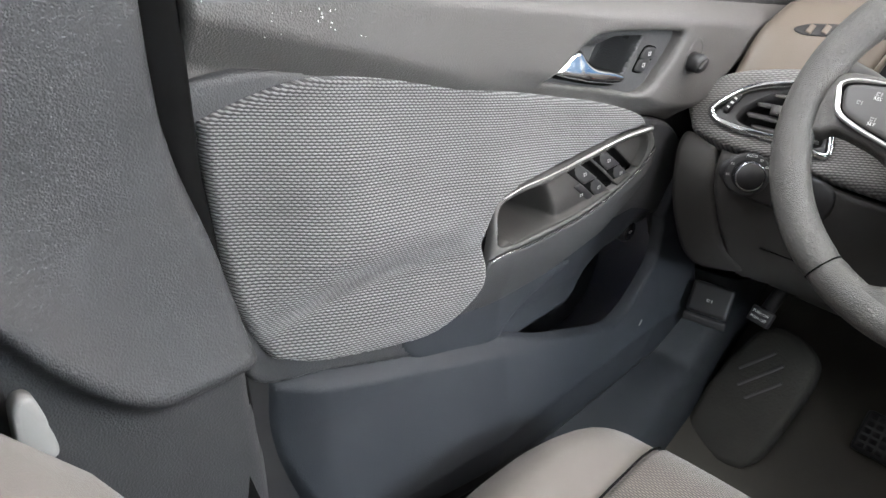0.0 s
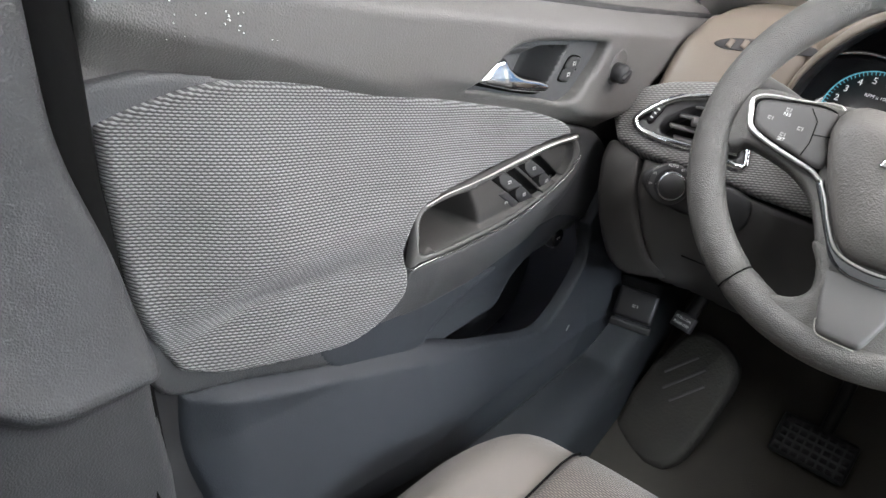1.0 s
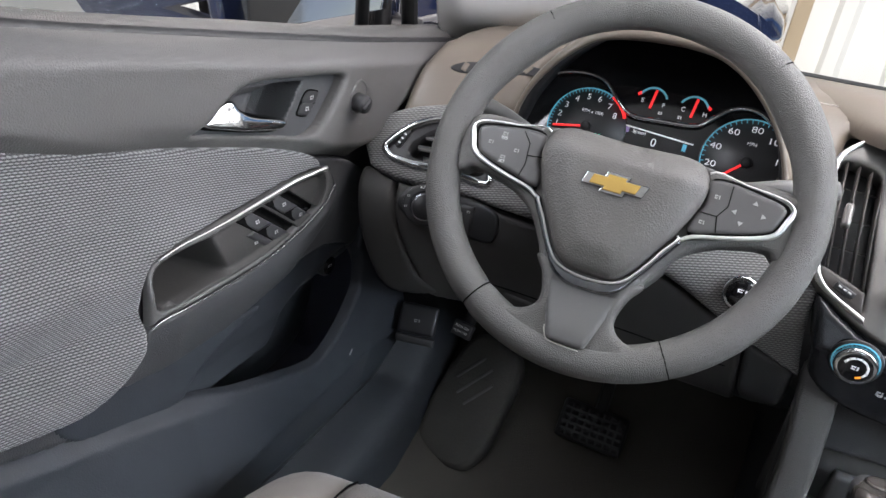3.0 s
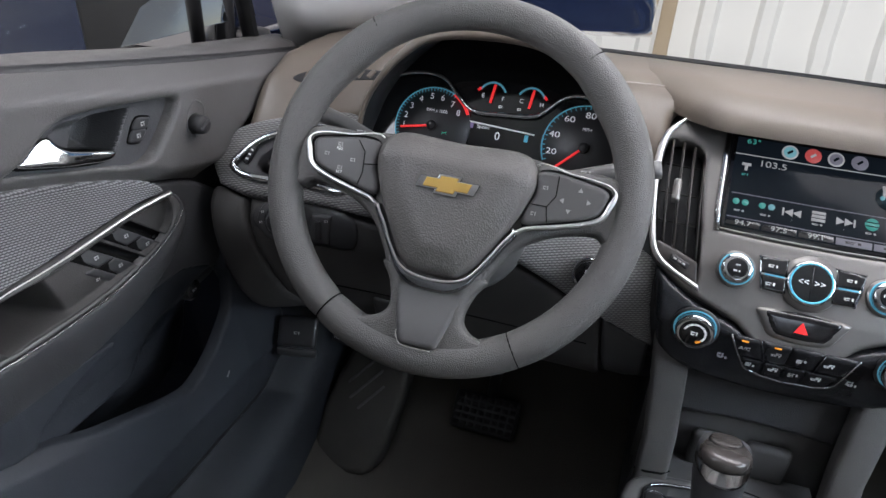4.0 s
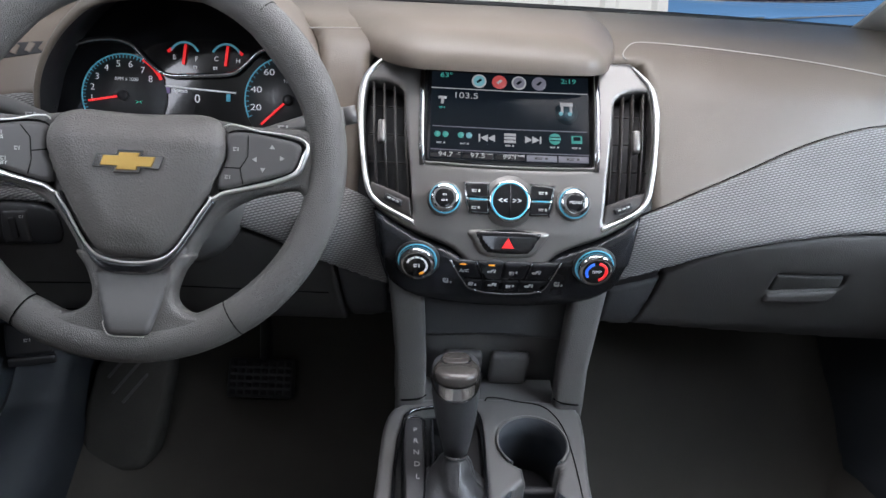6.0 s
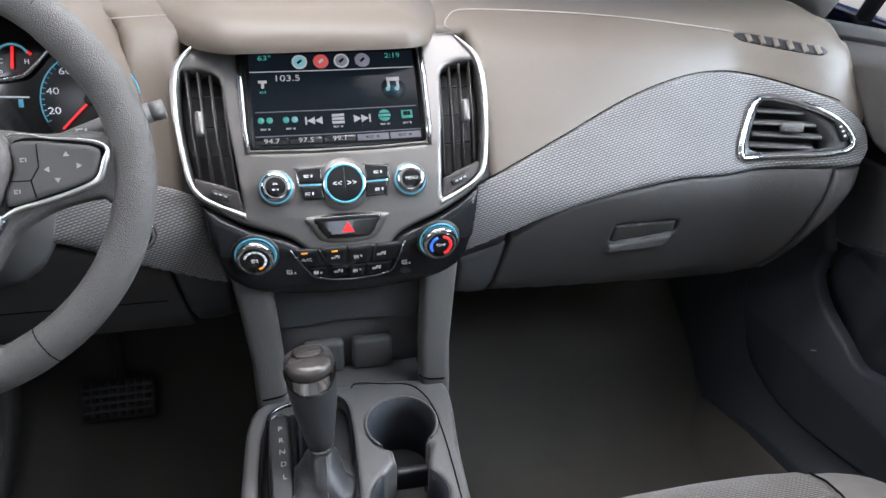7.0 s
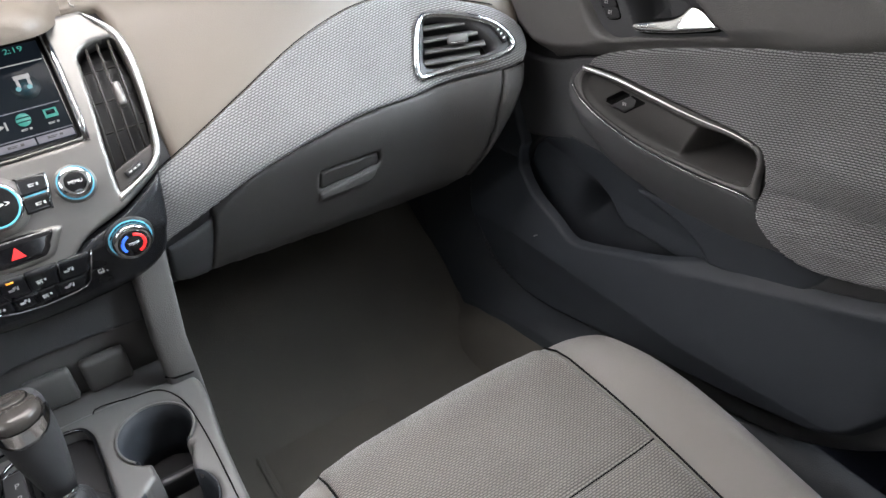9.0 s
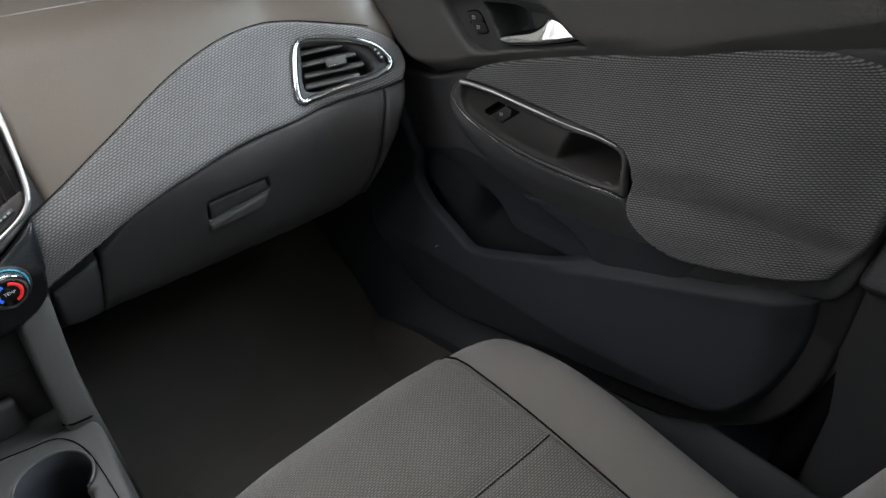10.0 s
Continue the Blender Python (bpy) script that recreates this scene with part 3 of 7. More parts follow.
for s in (-1, 1):
    tube("window_post", [(s * 0.700, 0.165, 0.760), (s * 0.676, 0.10, 0.86), (s * 0.655, 0.0, 1.0), (s * 0.640, -0.10, 1.12)], 0.011, M_DARK, shell, "black front post of the door window", seg=8)
    tube("quarter_bar", [(s * 0.735, 0.10, 0.765), (s * 0.705, 0.045, 0.90)], 0.009, M_DARK, shell, "black bar before the quarter glass", seg=8)

# outer roof, door window frames and dark rear glass close the cabin
# unseen; added to stop the sun entering past the roof and from behind
sheet("outer_roof", [[(x, y, 1.30 - 0.10 * (x / 0.72) ** 4 - 0.05 * float(smoothstep(-0.45, -0.1, y))) for x in np.linspace(-0.70, 0.70, 11)] for y in np.linspace(-0.13, -1.85, 7)], M_NAVY, shell, thick=0.01)
for s in (-1, 1):
    tube("window_frame", [(s * 0.655, 0.10, 0.90), (s * 0.645, -0.04, 1.06), (s * 0.64, -0.14, 1.17), (s * 0.635, -0.40, 1.20), (s * 0.635, -0.80, 1.20)], 0.030, M_DARK, shell, "black door window frame", seg=10)
    sheet("rear_side_glass", [[(s * (0.75 - 0.11 * k), y, 0.80 + 0.42 * k) for y in (-0.74, -1.2, -1.85)] for k in (0, 0.5, 1)], M_TINT, shell, "opaque dark rear side pane that blocks the sun", thick=0.005)
sheet("rear_screen", [[(x, -1.95 + 0.15 * k, 0.86 + 0.40 * k) for x in (-0.72, 0, 0.72)] for k in (0, 0.5, 1)], M_TINT, shell, "opaque dark rear pane that blocks the sun", thick=0.005)
sheet("boot_lid", [[(x, y, 0.85 - 0.10 * float(smoothstep(-2.1, -2.4, y)) - 0.05 * (x / 0.76) ** 2) for x in np.linspace(-0.78, 0.78, 7)] for y in np.linspace(-1.92, -2.4, 6)], M_NAVY, shell, thick=0.012)
sheet("tail_panel", [[(x, -2.40, z) for x in (-0.80, 0, 0.80)] for z in (GROUND + 0.2, 0.3, 0.76)], M_NAVY, shell, thick=0.012)
sheet("nose_panel", [[(x, 1.75, z) for x in (-0.80, 0, 0.80)] for z in (GROUND + 0.2, 0.2, 0.46)], M_NAVY, shell, thick=0.012)
sheet("parcel_shelf", [[(x, y, 0.86) for x in (-0.74, 0, 0.74)] for y in (-1.76, -1.96)], M_DARK, shell)

# wipers at rest outside the glass
wiper = thing("wiper", "black windscreen wiper resting on the cowl", "wiper")
tube("wiper_arm", [(-0.30, 0.66, 0.700), (-0.1, 0.63, 0.735), (0.12, 0.60, 0.735)], 0.009, M_DARK, wiper)
block("wiper_joint", pose(-0.05, 0.615, 0.738, 10, 0, -6), (0.09, 0.03, 0.02), M_DARK, wiper, bevel=0.006)
tube("wiper_blade", [(-0.52, 0.60, 0.735), (-0.1, 0.595, 0.745), (0.30, 0.57, 0.74)], 0.006, M_DARK, wiper)

# floor
FL = 0.085
floor_rows = []
for y in (-1.76, -0.7, 0.05, 0.16, 0.26, 0.34, 0.36):
    z = FL + max(0, (y - 0.10)) * 0.85
    floor_rows.append([(x, y, z + 0.02 * (abs(x) > 0.55)) for x in (-0.72, -0.6, -0.35, -0.12, 0.12, 0.35, 0.6, 0.72)])
carpet = sheet("floor", floor_rows, M_CARPET, None, thick=0.03)
tagged(carpet, "dark charcoal carpet of the footwells", "floor", kind="structure")

# ---------- doors ----------
FABRIC = [(-0.569, 0.735, 1), (-0.5525, 0.7404), (-0.5325, 0.7456), (-0.5117, 0.7497), (-0.4878, 0.7515), (-0.4577, 0.7490), (-0.4172, 0.7419), (-0.3593, 0.7284), (-0.2917, 0.7127), (-0.2114, 0.6934), (-0.1601, 0.6817), (-0.1134, 0.6681), (-0.086, 0.6565), (-0.0760, 0.6445, 1), (-0.1231, 0.6425), (-0.1675, 0.6372), (-0.2100, 0.6325), (-0.2501, 0.6302), (-0.2866, 0.6290), (-0.3160, 0.6250), (-0.3250, 0.6190), (-0.3320, 0.6040), (-0.3345, 0.5690, 1), (-0.3420, 0.5520), (-0.3600, 0.5350), (-0.3830, 0.5240), (-0.4074, 0.5200), (-0.4381, 0.5239), (-0.4780, 0.5319), (-0.5193, 0.5425), (-0.5452, 0.5521, 1), (-0.5536, 0.5673), (-0.5635, 0.5901), (-0.5690, 0.6080), (-0.5695, 0.6288), (-0.5695, 0.6511), (-0.5695, 0.6843), (-0.5695, 0.7127)]
BEZEL = [(-0.0765, 0.6430, 1), (-0.1231, 0.6412), (-0.1675, 0.6358), (-0.2100, 0.6312), (-0.2501, 0.6289), (-0.2866, 0.6277), (-0.3145, 0.6237), (-0.3232, 0.6183), (-0.3301, 0.6035), (-0.3337, 0.5705, 1), (-0.3129, 0.5738), (-0.2622, 0.5721), (-0.2206, 0.5728), (-0.1749, 0.5755), (-0.1256, 0.5855), (-0.0941, 0.5955), (-0.0727, 0.6066), (-0.0614, 0.6211), (-0.0680, 0.6356)]
CUP = [(-0.0800, 0.6372), (-0.1212, 0.6364), (-0.1666, 0.6309), (-0.2429, 0.6240), (-0.2867, 0.6235), (-0.3114, 0.6203), (-0.3218, 0.6130), (-0.3255, 0.5961), (-0.3230, 0.5829), (-0.3048, 0.5790), (-0.2603, 0.5782), (-0.2186, 0.5780), (-0.1729, 0.5812), (-0.1235, 0.5903), (-0.0850, 0.6040), (-0.0745, 0.6205)]
ARM = [(-0.3337, 0.5690, 1), (-0.3129, 0.5722), (-0.2622, 0.5703), (-0.2206, 0.5710), (-0.1749, 0.5735), (-0.1256, 0.5837), (-0.0941, 0.5935), (-0.0712, 0.6053), (-0.0596, 0.6211), (-0.0665, 0.6372), (-0.0600, 0.6400), (-0.0420, 0.6200), (-0.0470, 0.5900), (-0.0750, 0.5600), (-0.1250, 0.5340), (-0.2050, 0.5120), (-0.2700, 0.5030), (-0.3450, 0.5100), (-0.4000, 0.5190), (-0.3610, 0.5350), (-0.3430, 0.5520)]
POCKET_IN = [(-0.310, 0.440), (-0.232, 0.370), (-0.104, 0.325), (-0.050, 0.325), (0.0, 0.345), (0.040, 0.400), (0.036, 0.470), (0.010, 0.505), (-0.020, 0.522), (-0.060, 0.534), (-0.145, 0.528), (-0.22, 0.512), (-0.29, 0.485)]
LOWER = [(-0.5504, 0.5318, 1), (-0.4919, 0.5135), (-0.4092, 0.4894), (-0.3020, 0.4640), (-0.2385, 0.4395), (-0.1648, 0.4140), (-0.1171, 0.3985), (-0.0935, 0.3955), (-0.0607, 0.4035), (-0.0240, 0.4215), (0.0120, 0.4490), (0.0200, 0.4818), (0.0120, 0.5030, 1), (0.0440, 0.5700, 1), (0.0800, 0.5050), (0.1050, 0.4300), (0.1080, 0.3600), (0.0960, 0.3100), (0.0550, 0.2780), (-0.0700, 0.2720), (-0.2465, 0.2800), (-0.4000, 0.2950), (-0.4700, 0.3220), (-0.5250, 0.3700), (-0.5500, 0.4300), (-0.5545, 0.4800)]
LOWER_P = [*LOWER[:8], (-0.0600, 0.4080), (-0.0020, 0.4310), (0.0290, 0.4570), (0.0340, 0.4800), (0.0290, 0.4960, 1), (0.0600, 0.5700, 1), (0.1100, 0.5050), (0.1330, 0.4300), (0.1230, 0.3680), (0.1057, 0.3203), (0.0793, 0.2740), (0.0339, 0.2480), (-0.0103, 0.2400), (-0.0832, 0.2490), (-0.1900, 0.2760), *LOWER[22:]]
BACK_P_FRONT = [(0.135, 0.70), (0.140, 0.62), (0.140, 0.50), (0.148, 0.42), (0.138, 0.362), (0.119, 0.310), (0.090, 0.262), (0.036, 0.236), (-0.015, 0.230), (-0.09, 0.240), (-0.20, 0.266)]
UPPER = [(-0.574, 0.727, 1), (-0.5525, 0.732), (-0.511, 0.742), (-0.488, 0.744), (-0.4577, 0.741), (-0.417, 0.734), (-0.359, 0.720), (-0.292, 0.704), (-0.211, 0.685), (-0.160, 0.673), (-0.120, 0.662), (-0.060, 0.650), (-0.014, 0.636, 1), (0.004, 0.655), (0.0235, 0.6700), (0.0480, 0.6900), (0.0840, 0.7110), (0.1260, 0.7255), (0.1750, 0.7285), (0.1970, 0.7340, 1), (0.1970, 0.768, 1), (0.098, 0.774), (0.0, 0.781), (-0.171, 0.801), (-0.281, 0.816), (-0.45, 0.842), (-0.574, 0.858, 1)]
BACK = [(-0.574, 0.854, 1), (-0.30, 0.812), (0.0, 0.775), (0.21, 0.755, 1), (0.215, 0.735), (0.13, 0.710), (0.105, 0.66), (0.10, 0.58), (0.118, 0.47), (0.122, 0.36), (0.108, 0.30), (0.06, 0.262), (-0.07, 0.256), (-0.25, 0.262), (-0.41, 0.278), (-0.485, 0.306), (-0.545, 0.358), (-0.570, 0.43), (-0.576, 0.60)]
BACK_P = [*BACK[:5], *BACK_P_FRONT, *BACK[14:]]
HANDLE = [(-0.2470, 0.7150), (-0.2257, 0.7295), (-0.2085, 0.7418), (-0.1914, 0.7505), (-0.1703, 0.7530), (-0.1324, 0.7515), (-0.0660, 0.7462), (-0.0550, 0.7425), (-0.0610, 0.7276), (-0.0785, 0.7040), (-0.0900, 0.6912), (-0.1081, 0.6848), (-0.1337, 0.6905), (-0.1808, 0.7005), (-0.2249, 0.7105)]
LEVER = [(-0.2351, 0.7223), (-0.2215, 0.7312), (-0.2075, 0.7371), (-0.1932, 0.7375), (-0.1868, 0.7283), (-0.1739, 0.7209), (-0.1342, 0.7088), (-0.1315, 0.7042), (-0.1413, 0.6998), (-0.1725, 0.7046), (-0.2020, 0.7116)]
BOWL = [(-0.205, 0.7200), (-0.190, 0.7400), (-0.1800, 0.7462), (-0.1506, 0.7462), (-0.1000, 0.7430, 1), (-0.1124, 0.7234), (-0.1262, 0.7000, 1), (-0.1628, 0.7050), (-0.195, 0.7120)]
LOCKS = [(-0.0972, 0.7312), (-0.0795, 0.7290), (-0.0780, 0.7245), (-0.0915, 0.7056), (-0.0967, 0.7032), (-0.1098, 0.7066), (-0.1100, 0.7105)]
MIRROR = [(-0.0309, 0.7375), (-0.0175, 0.7280), (-0.0200, 0.7100), (-0.0270, 0.6990), (-0.0372, 0.6975), (-0.0460, 0.7063), (-0.0440, 0.7250)]


def fabric_depth(y, z, sd):
    """The elbow swell of the cloth insert over a hollow, and the fuller lower edge."""
    zr = 0.606 - 0.018 * smoothstep(-0.47, -0.56, y)
    swell = 0.037 * (0.22 + 0.78 * smoothstep(-0.58, -0.46, y)) * (1 - 0.56 * smoothstep(-0.52, -0.335, y)) * (1 - 0.6 * smoothstep(-0.335, -0.22, y))
    over = smoothstep(zr - 0.024, zr + 0.028, z) * (1 - 0.75 * smoothstep(0.645, 0.745, z))
    return swell * over + 0.016 * smoothstep(zr - 0.016, zr - 0.058, z)


def icon_bar(m, w, h, parent, material=None):
    """An unreadable printed mark, as a few plain bars."""
    bm = bmesh.new()
    for x, y, a, b in ((-0.20, 0.27, 0.52, 0.24), (0.28, 0.02, 0.17, 0.80), (-0.22, -0.26, 0.44, 0.26), (-0.36, 0.0, 0.13, 0.40)):
        r = bmesh.ops.create_cube(bm, size=1)
        for v in r["verts"]:
            v.co = Vector((v.co.x * a * w + x * w, v.co.y * b * h + y * h, v.co.z * 0.0003 + 0.0001))
    bm.transform(m)
    return part("mark", bm, material or M_MARK, parent, smooth=False)


def front_door(side):
    d = thing("door", "grey car door trim with cloth insert, armrest and map pocket" if side < 0 else "grey passenger door trim with cloth insert and one window switch", "car door", "front doors")
    surf = door_surf(side)
    fl = side > 0

    patch("door_base", BACK_P if fl else BACK, surf, 0.004, M_DARK, d, "black edge and seal of the door", roll=0.004, drop=0.006, lift=-0.006, holes=[POCKET_IN, BOWL, CUP], flip=fl)

    def pocket_depth(y, z, sd):
        """The wall of the pocket leans out to a crease, and drops steeply below it."""
        zc = np.interp(y, [-0.30, -0.16, -0.151, -0.125, -0.10, -0.08, -0.03, 0.004], [0.438, 0.439, 0.442, 0.463, 0.476, 0.4836, 0.494, 0.500])
        zt = np.interp(y, [-0.30, -0.22, -0.145, -0.06, 0.0], [0.485, 0.512, 0.528, 0.534, 0.512])
        lean = np.clip((zt - z) / np.maximum(zt - zc, 0.01), 0, 1)
        wide = np.where(y > -0.09, 0.034 + (0.12 if fl else 0.07) * smoothstep(-0.11, -0.03, y), 0.034)
        return -0.012 * lean - (0.085 - (0.055 if fl else 0.0) * smoothstep(-0.13, -0.03, y)) * smoothstep(0, 1, (zc - z + 0.004) / wide)
    patch("pocket_back", POCKET_IN, surf, 0.003, M_PLASTIC, d, "hollow of the map pocket", roll=0, drop=0.002, lift=0.001, depth=pocket_depth, flip=fl)
    patch("pocket_panel", [(-0.2980, 0.4600), (-0.2770, 0.4745), (-0.2540, 0.4860), (-0.2180, 0.4960), (-0.1750, 0.5060), (-0.26, 0.518), (-0.42, 0.520), (-0.40, 0.480)], surf, 0.003, M_PLASTIC, d, "smooth panel above the pocket", roll=0.003, drop=0.05, lift=0.003, flip=fl)

    def upper_depth(y, z, sd):
        """A soft crease runs down the trim; below it the face falls back to the cloth, and the top turns over to the glass."""
        belt = np.interp(y, [-0.574, -0.281, -0.171, 0.0, 0.215], [0.858, 0.816, 0.801, 0.781, 0.761])
        crease = np.interp(y, [-0.569, -0.530, -0.486, -0.419, -0.362, -0.316, -0.248, -0.10], [0.8014, 0.7906, 0.7775, 0.7571, 0.7385, 0.7239, 0.7020, 0.672])
        fall = np.maximum(0, crease + 0.003 - z)
        fall = np.where(fall < 0.006, fall * fall / 0.012, fall - 0.003) * 0.75 * (1 - smoothstep(-0.30, -0.18, y))
        hem = np.interp(y, [-0.417, -0.359, -0.292, -0.211, -0.160, -0.113, -0.076, -0.03], [0.742, 0.7284, 0.7127, 0.6934, 0.6817, 0.6681, 0.650, 0.640])
        low = -0.019 * smoothstep(0.024, -0.002, z - hem) * smoothstep(-0.36, -0.24, y)
        return -np.minimum(fall, 0.024) - 0.040 * smoothstep(0.035, -0.005, belt - z) + low
    patch("upper_trim", UPPER, surf, 0.0035, M_UPPER, d, "soft grained grey upper trim with a crease", roll=0.006, drop=0.02, depth=upper_depth, lift=0.019, holes=[HANDLE], flip=fl)
    patch("mid_trim", [(-0.572, 0.760), (-0.30, 0.700), (-0.06, 0.648), (-0.014, 0.632), *([(0.110, 0.620), (0.112, 0.560), (0.040, 0.510)] if fl else [(0.044, 0.590), (0.048, 0.568), (0.014, 0.508)]), (-0.020, 0.520), (-0.060, 0.532), (-0.145, 0.526), (-0.22, 0.510), (-0.295, 0.482), (-0.3000, 0.463), (-0.4092, 0.486), (-0.4919, 0.510), (-0.5560, 0.529), (-0.571, 0.60)], surf, 0.004, M_VINYL, d, roll=0.003, lift=0.002, holes=[CUP], flip=fl)
    patch("cloth_insert", FABRIC, surf, 0.0028, M_DOORW, d, "grey knitted cloth insert", roll=0.006, drop=0.016, depth=fabric_depth, lift=0.007, flip=fl)
    patch("armrest", ARM, surf, 0.003, M_VINYL, d, roll=0.002, drop=0.02, lift=0.016, depth=lambda y, z, sd: -0.014 * smoothstep(0.575, 0.500, z + 0.25 * np.minimum(0, -0.12 - y)) ** 1.5 - 0.016 * smoothstep(0.014, 0.0, sd) * smoothstep(-0.14, -0.06, y), flip=fl)
    patch("lower_panel", LOWER_P if fl else LOWER, surf, 0.0028, M_PLASTIC, d, "hard grey plastic lower panel", roll=0.004, drop=0.012, lift=0.014, depth=lambda y, z, sd: -0.014 * smoothstep(0.375, 0.275, z) - 0.014 * smoothstep(0.016, 0.0, sd) * smoothstep(-0.22, -0.32, y) - 0.02 * smoothstep(-0.50, -0.56, y), flip=fl)

    # pull cup, its bezel and the chrome strip over it
    patch("pull_bezel", BEZEL, surf, 0.002, M_TRIM, d, "satin dark pull cup bezel", roll=0.003, drop=0.006, lift=0.016, holes=[CUP], flip=fl)
    dir1, dir2 = (0.0160, 0.0020), (0.0125, -0.0098)

    def quad(c, a0, a1, b0, b1):
        return [(c[0] + a * dir1[0] + b * dir2[0], c[1] + a * dir1[1] + b * dir2[1], 1) for a, b in ((a0, b0), (a1, b0), (a1, b1), (a0, b1))]
    pairs = [(-0.1318, 0.6093), (-0.1747, 0.6047)] if side < 0 else [(-0.1450, 0.6140)]
    wide = 2.0 if side < 0 else 1.0
    scoops = [quad(c, 0.62, 1.62, -wide, wide) for c in pairs]

    def cup_depth(y, z, sd):
        """A deep hollow to the rear, and the raised switch bed in front of it."""
        rear = smoothstep(-0.236, -0.262, y + 0.30 * (z - 0.60))
        return -0.007 * smoothstep(0, 0.005, sd) - rear * 0.062 * smoothstep(0.0, 0.010, sd)
    patch("pull_cup", CUP, surf, 0.0018, M_KNEE, d, "dark moulded pull cup and switch bed", roll=0.0, drop=0.01, depth=cup_depth, lift=0.015, holes=scoops, flip=fl)
    strip = curve2([(-0.0775, 0.6432), (-0.1231, 0.6414), (-0.1675, 0.6360), (-0.2100, 0.6314), (-0.2501, 0.6291), (-0.2866, 0.6279), (-0.3120, 0.6242)], 4)[:-4]
    tube("chrome_strip", list(zip(*surf(strip[:, 0], strip[:, 1], np.full(len(strip), 0.0172)))), [0.0034 - 0.0027 * min(1.0, k / (0.6 * len(strip))) for k in range(len(strip))], M_BRIGHT, d, "thin tapering bright chrome strip", seg=8)
    rimline = curve2(BEZEL[9:18], 4)[:-4]
    tube("bezel_line", list(zip(*surf(rimline[:, 0], rimline[:, 1] - 0.0008, np.full(len(rimline), 0.0166)))), 0.0008, M_SATIN, d, "fine bright line under the bezel", seg=6)
    for c, hole in zip(pairs, scoops):
        # scoop coloured black, which paints in the shade of a deeper hollow
        patch("finger_scoop", hole, surf, 0.0018, M_SEAM, d, roll=0, drop=0.001, lift=0.0072, depth=lambda y, z, sd: -0.007 * smoothstep(0, 0.005, sd), flip=fl)
        for b in ((-1, 1) if side < 0 else (0,)):
            patch("switch_well", quad(c, -0.74, 0.62, b - 1.0, b + 1.0), surf, 0.0018, M_SEAM, d, roll=0, drop=0.001, lift=0.0086, flip=fl)
            pad = quad(c, -0.62, 0.66, b - 0.90, b + 0.90)
            patch("window_switch", pad, surf, 0.0018, M_BUTTON, d, roll=0.0010, drop=0.004, lift=0.0098, depth=lambda y, z, sd, k=c[0] + b * dir2[0]: 0.12 * (y - k), flip=fl)
            icon_bar(on(surf, c[0] + b * dir2[0] + 0.003, c[1] + b * dir2[1], 0.0106), 0.0062, 0.0045, d)
    if side < 0:
        c = pairs[1]
        patch("window_lock_switch", quad(c, -1.45, -0.72, -0.35, 1.9), surf, 0.0018, M_BUTTON, d, roll=0.001, drop=0.003, lift=0.0094, flip=fl)
        icon_bar(on(surf, -0.1905, 0.5945, 0.0098), 0.006, 0.0035, d)
        tube("switch_gap", [tuple(float(q[0]) for q in surf(np.array([a]), np.array([b]), np.array([0.0092]))) for a, b, _ in quad(c, -0.67, -0.67, -2.1, 2.1)[1:3]], 0.0007, M_SEAM, d, seg=5)

    # release handle in its recessed plate
    patch("handle_plate", [(-0.250, 0.712), (-0.222, 0.736), (-0.200, 0.751), (-0.170, 0.756), (-0.060, 0.749), (-0.052, 0.740), (-0.076, 0.700), (-0.095, 0.686), (-0.112, 0.681), (-0.17, 0.695)], surf, 0.002, M_VINYL, d, "dark recessed handle plate", roll=0, drop=0.004, lift=0.0045, holes=[BOWL], flip=fl)
    patch("handle_bowl", BOWL, surf, 0.0010, M_VINYL, d, "hollow behind the lever", roll=0, drop=0.003, depth=lambda y, z, sd: -0.012 * smoothstep(0, 0.012, sd) - 0.034 * smoothstep(-0.002, 0.022, y + 0.1575 - 0.44 * (z - 0.733)) * smoothstep(0, 0.004, sd), lift=0.0045, flip=fl)
    patch("release_lever", LEVER, surf, 0.0015, M_CHROME, d, "polished chrome release lever", roll=0.005, drop=0.008, lift=0.0155, depth=lambda y, z, sd: -0.006 * smoothstep(-0.20, -0.15, y) - 0.35 * (z - 0.72) + 0.0012 * np.sin((z - 0.70) * 130), flip=fl)
    # lever's outline again, lower and black: its shadow painted on the plate
    patch("lever_shadow_gap", [(q[0], q[1] - 0.0035) for q in LEVER], surf, 0.002, M_SEAM, d, roll=0, drop=0.002, lift=0.0050, flip=fl)
    patch("lock_plate", LOCKS, surf, 0.0015, M_SEAM, d, roll=0.001, drop=0.002, lift=0.0055, flip=fl)
    for k, half in enumerate(([(-0.0965, 0.7298), (-0.0808, 0.7280), (-0.0798, 0.7248), (-0.0855, 0.7172), (-0.1028, 0.7198)], [(-0.1034, 0.7186), (-0.0862, 0.7160), (-0.0922, 0.7068), (-0.0965, 0.7046), (-0.1082, 0.7076), (-0.1086, 0.7104)])):
        patch("lock_button", half, surf, 0.0015, M_BUTTON, d, roll=0.0008, drop=0.002, lift=0.0068, flip=fl)
        icon_bar(on(surf, -0.0905 - 0.0065 * k, 0.7235 - 0.0110 * k, 0.0072), 0.0055, 0.0055, d)
    if side < 0:
        patch("mirror_plate", MIRROR, surf, 0.0018, M_TRIM, d, "oval mirror control plate", roll=0.002, drop=0.006, lift=0.0205, depth=lambda y, z, sd: -0.0035 * smoothstep(0.0015, 0.005, sd), flip=fl)
        m = on(surf, -0.0330, 0.7120, 0.0165)
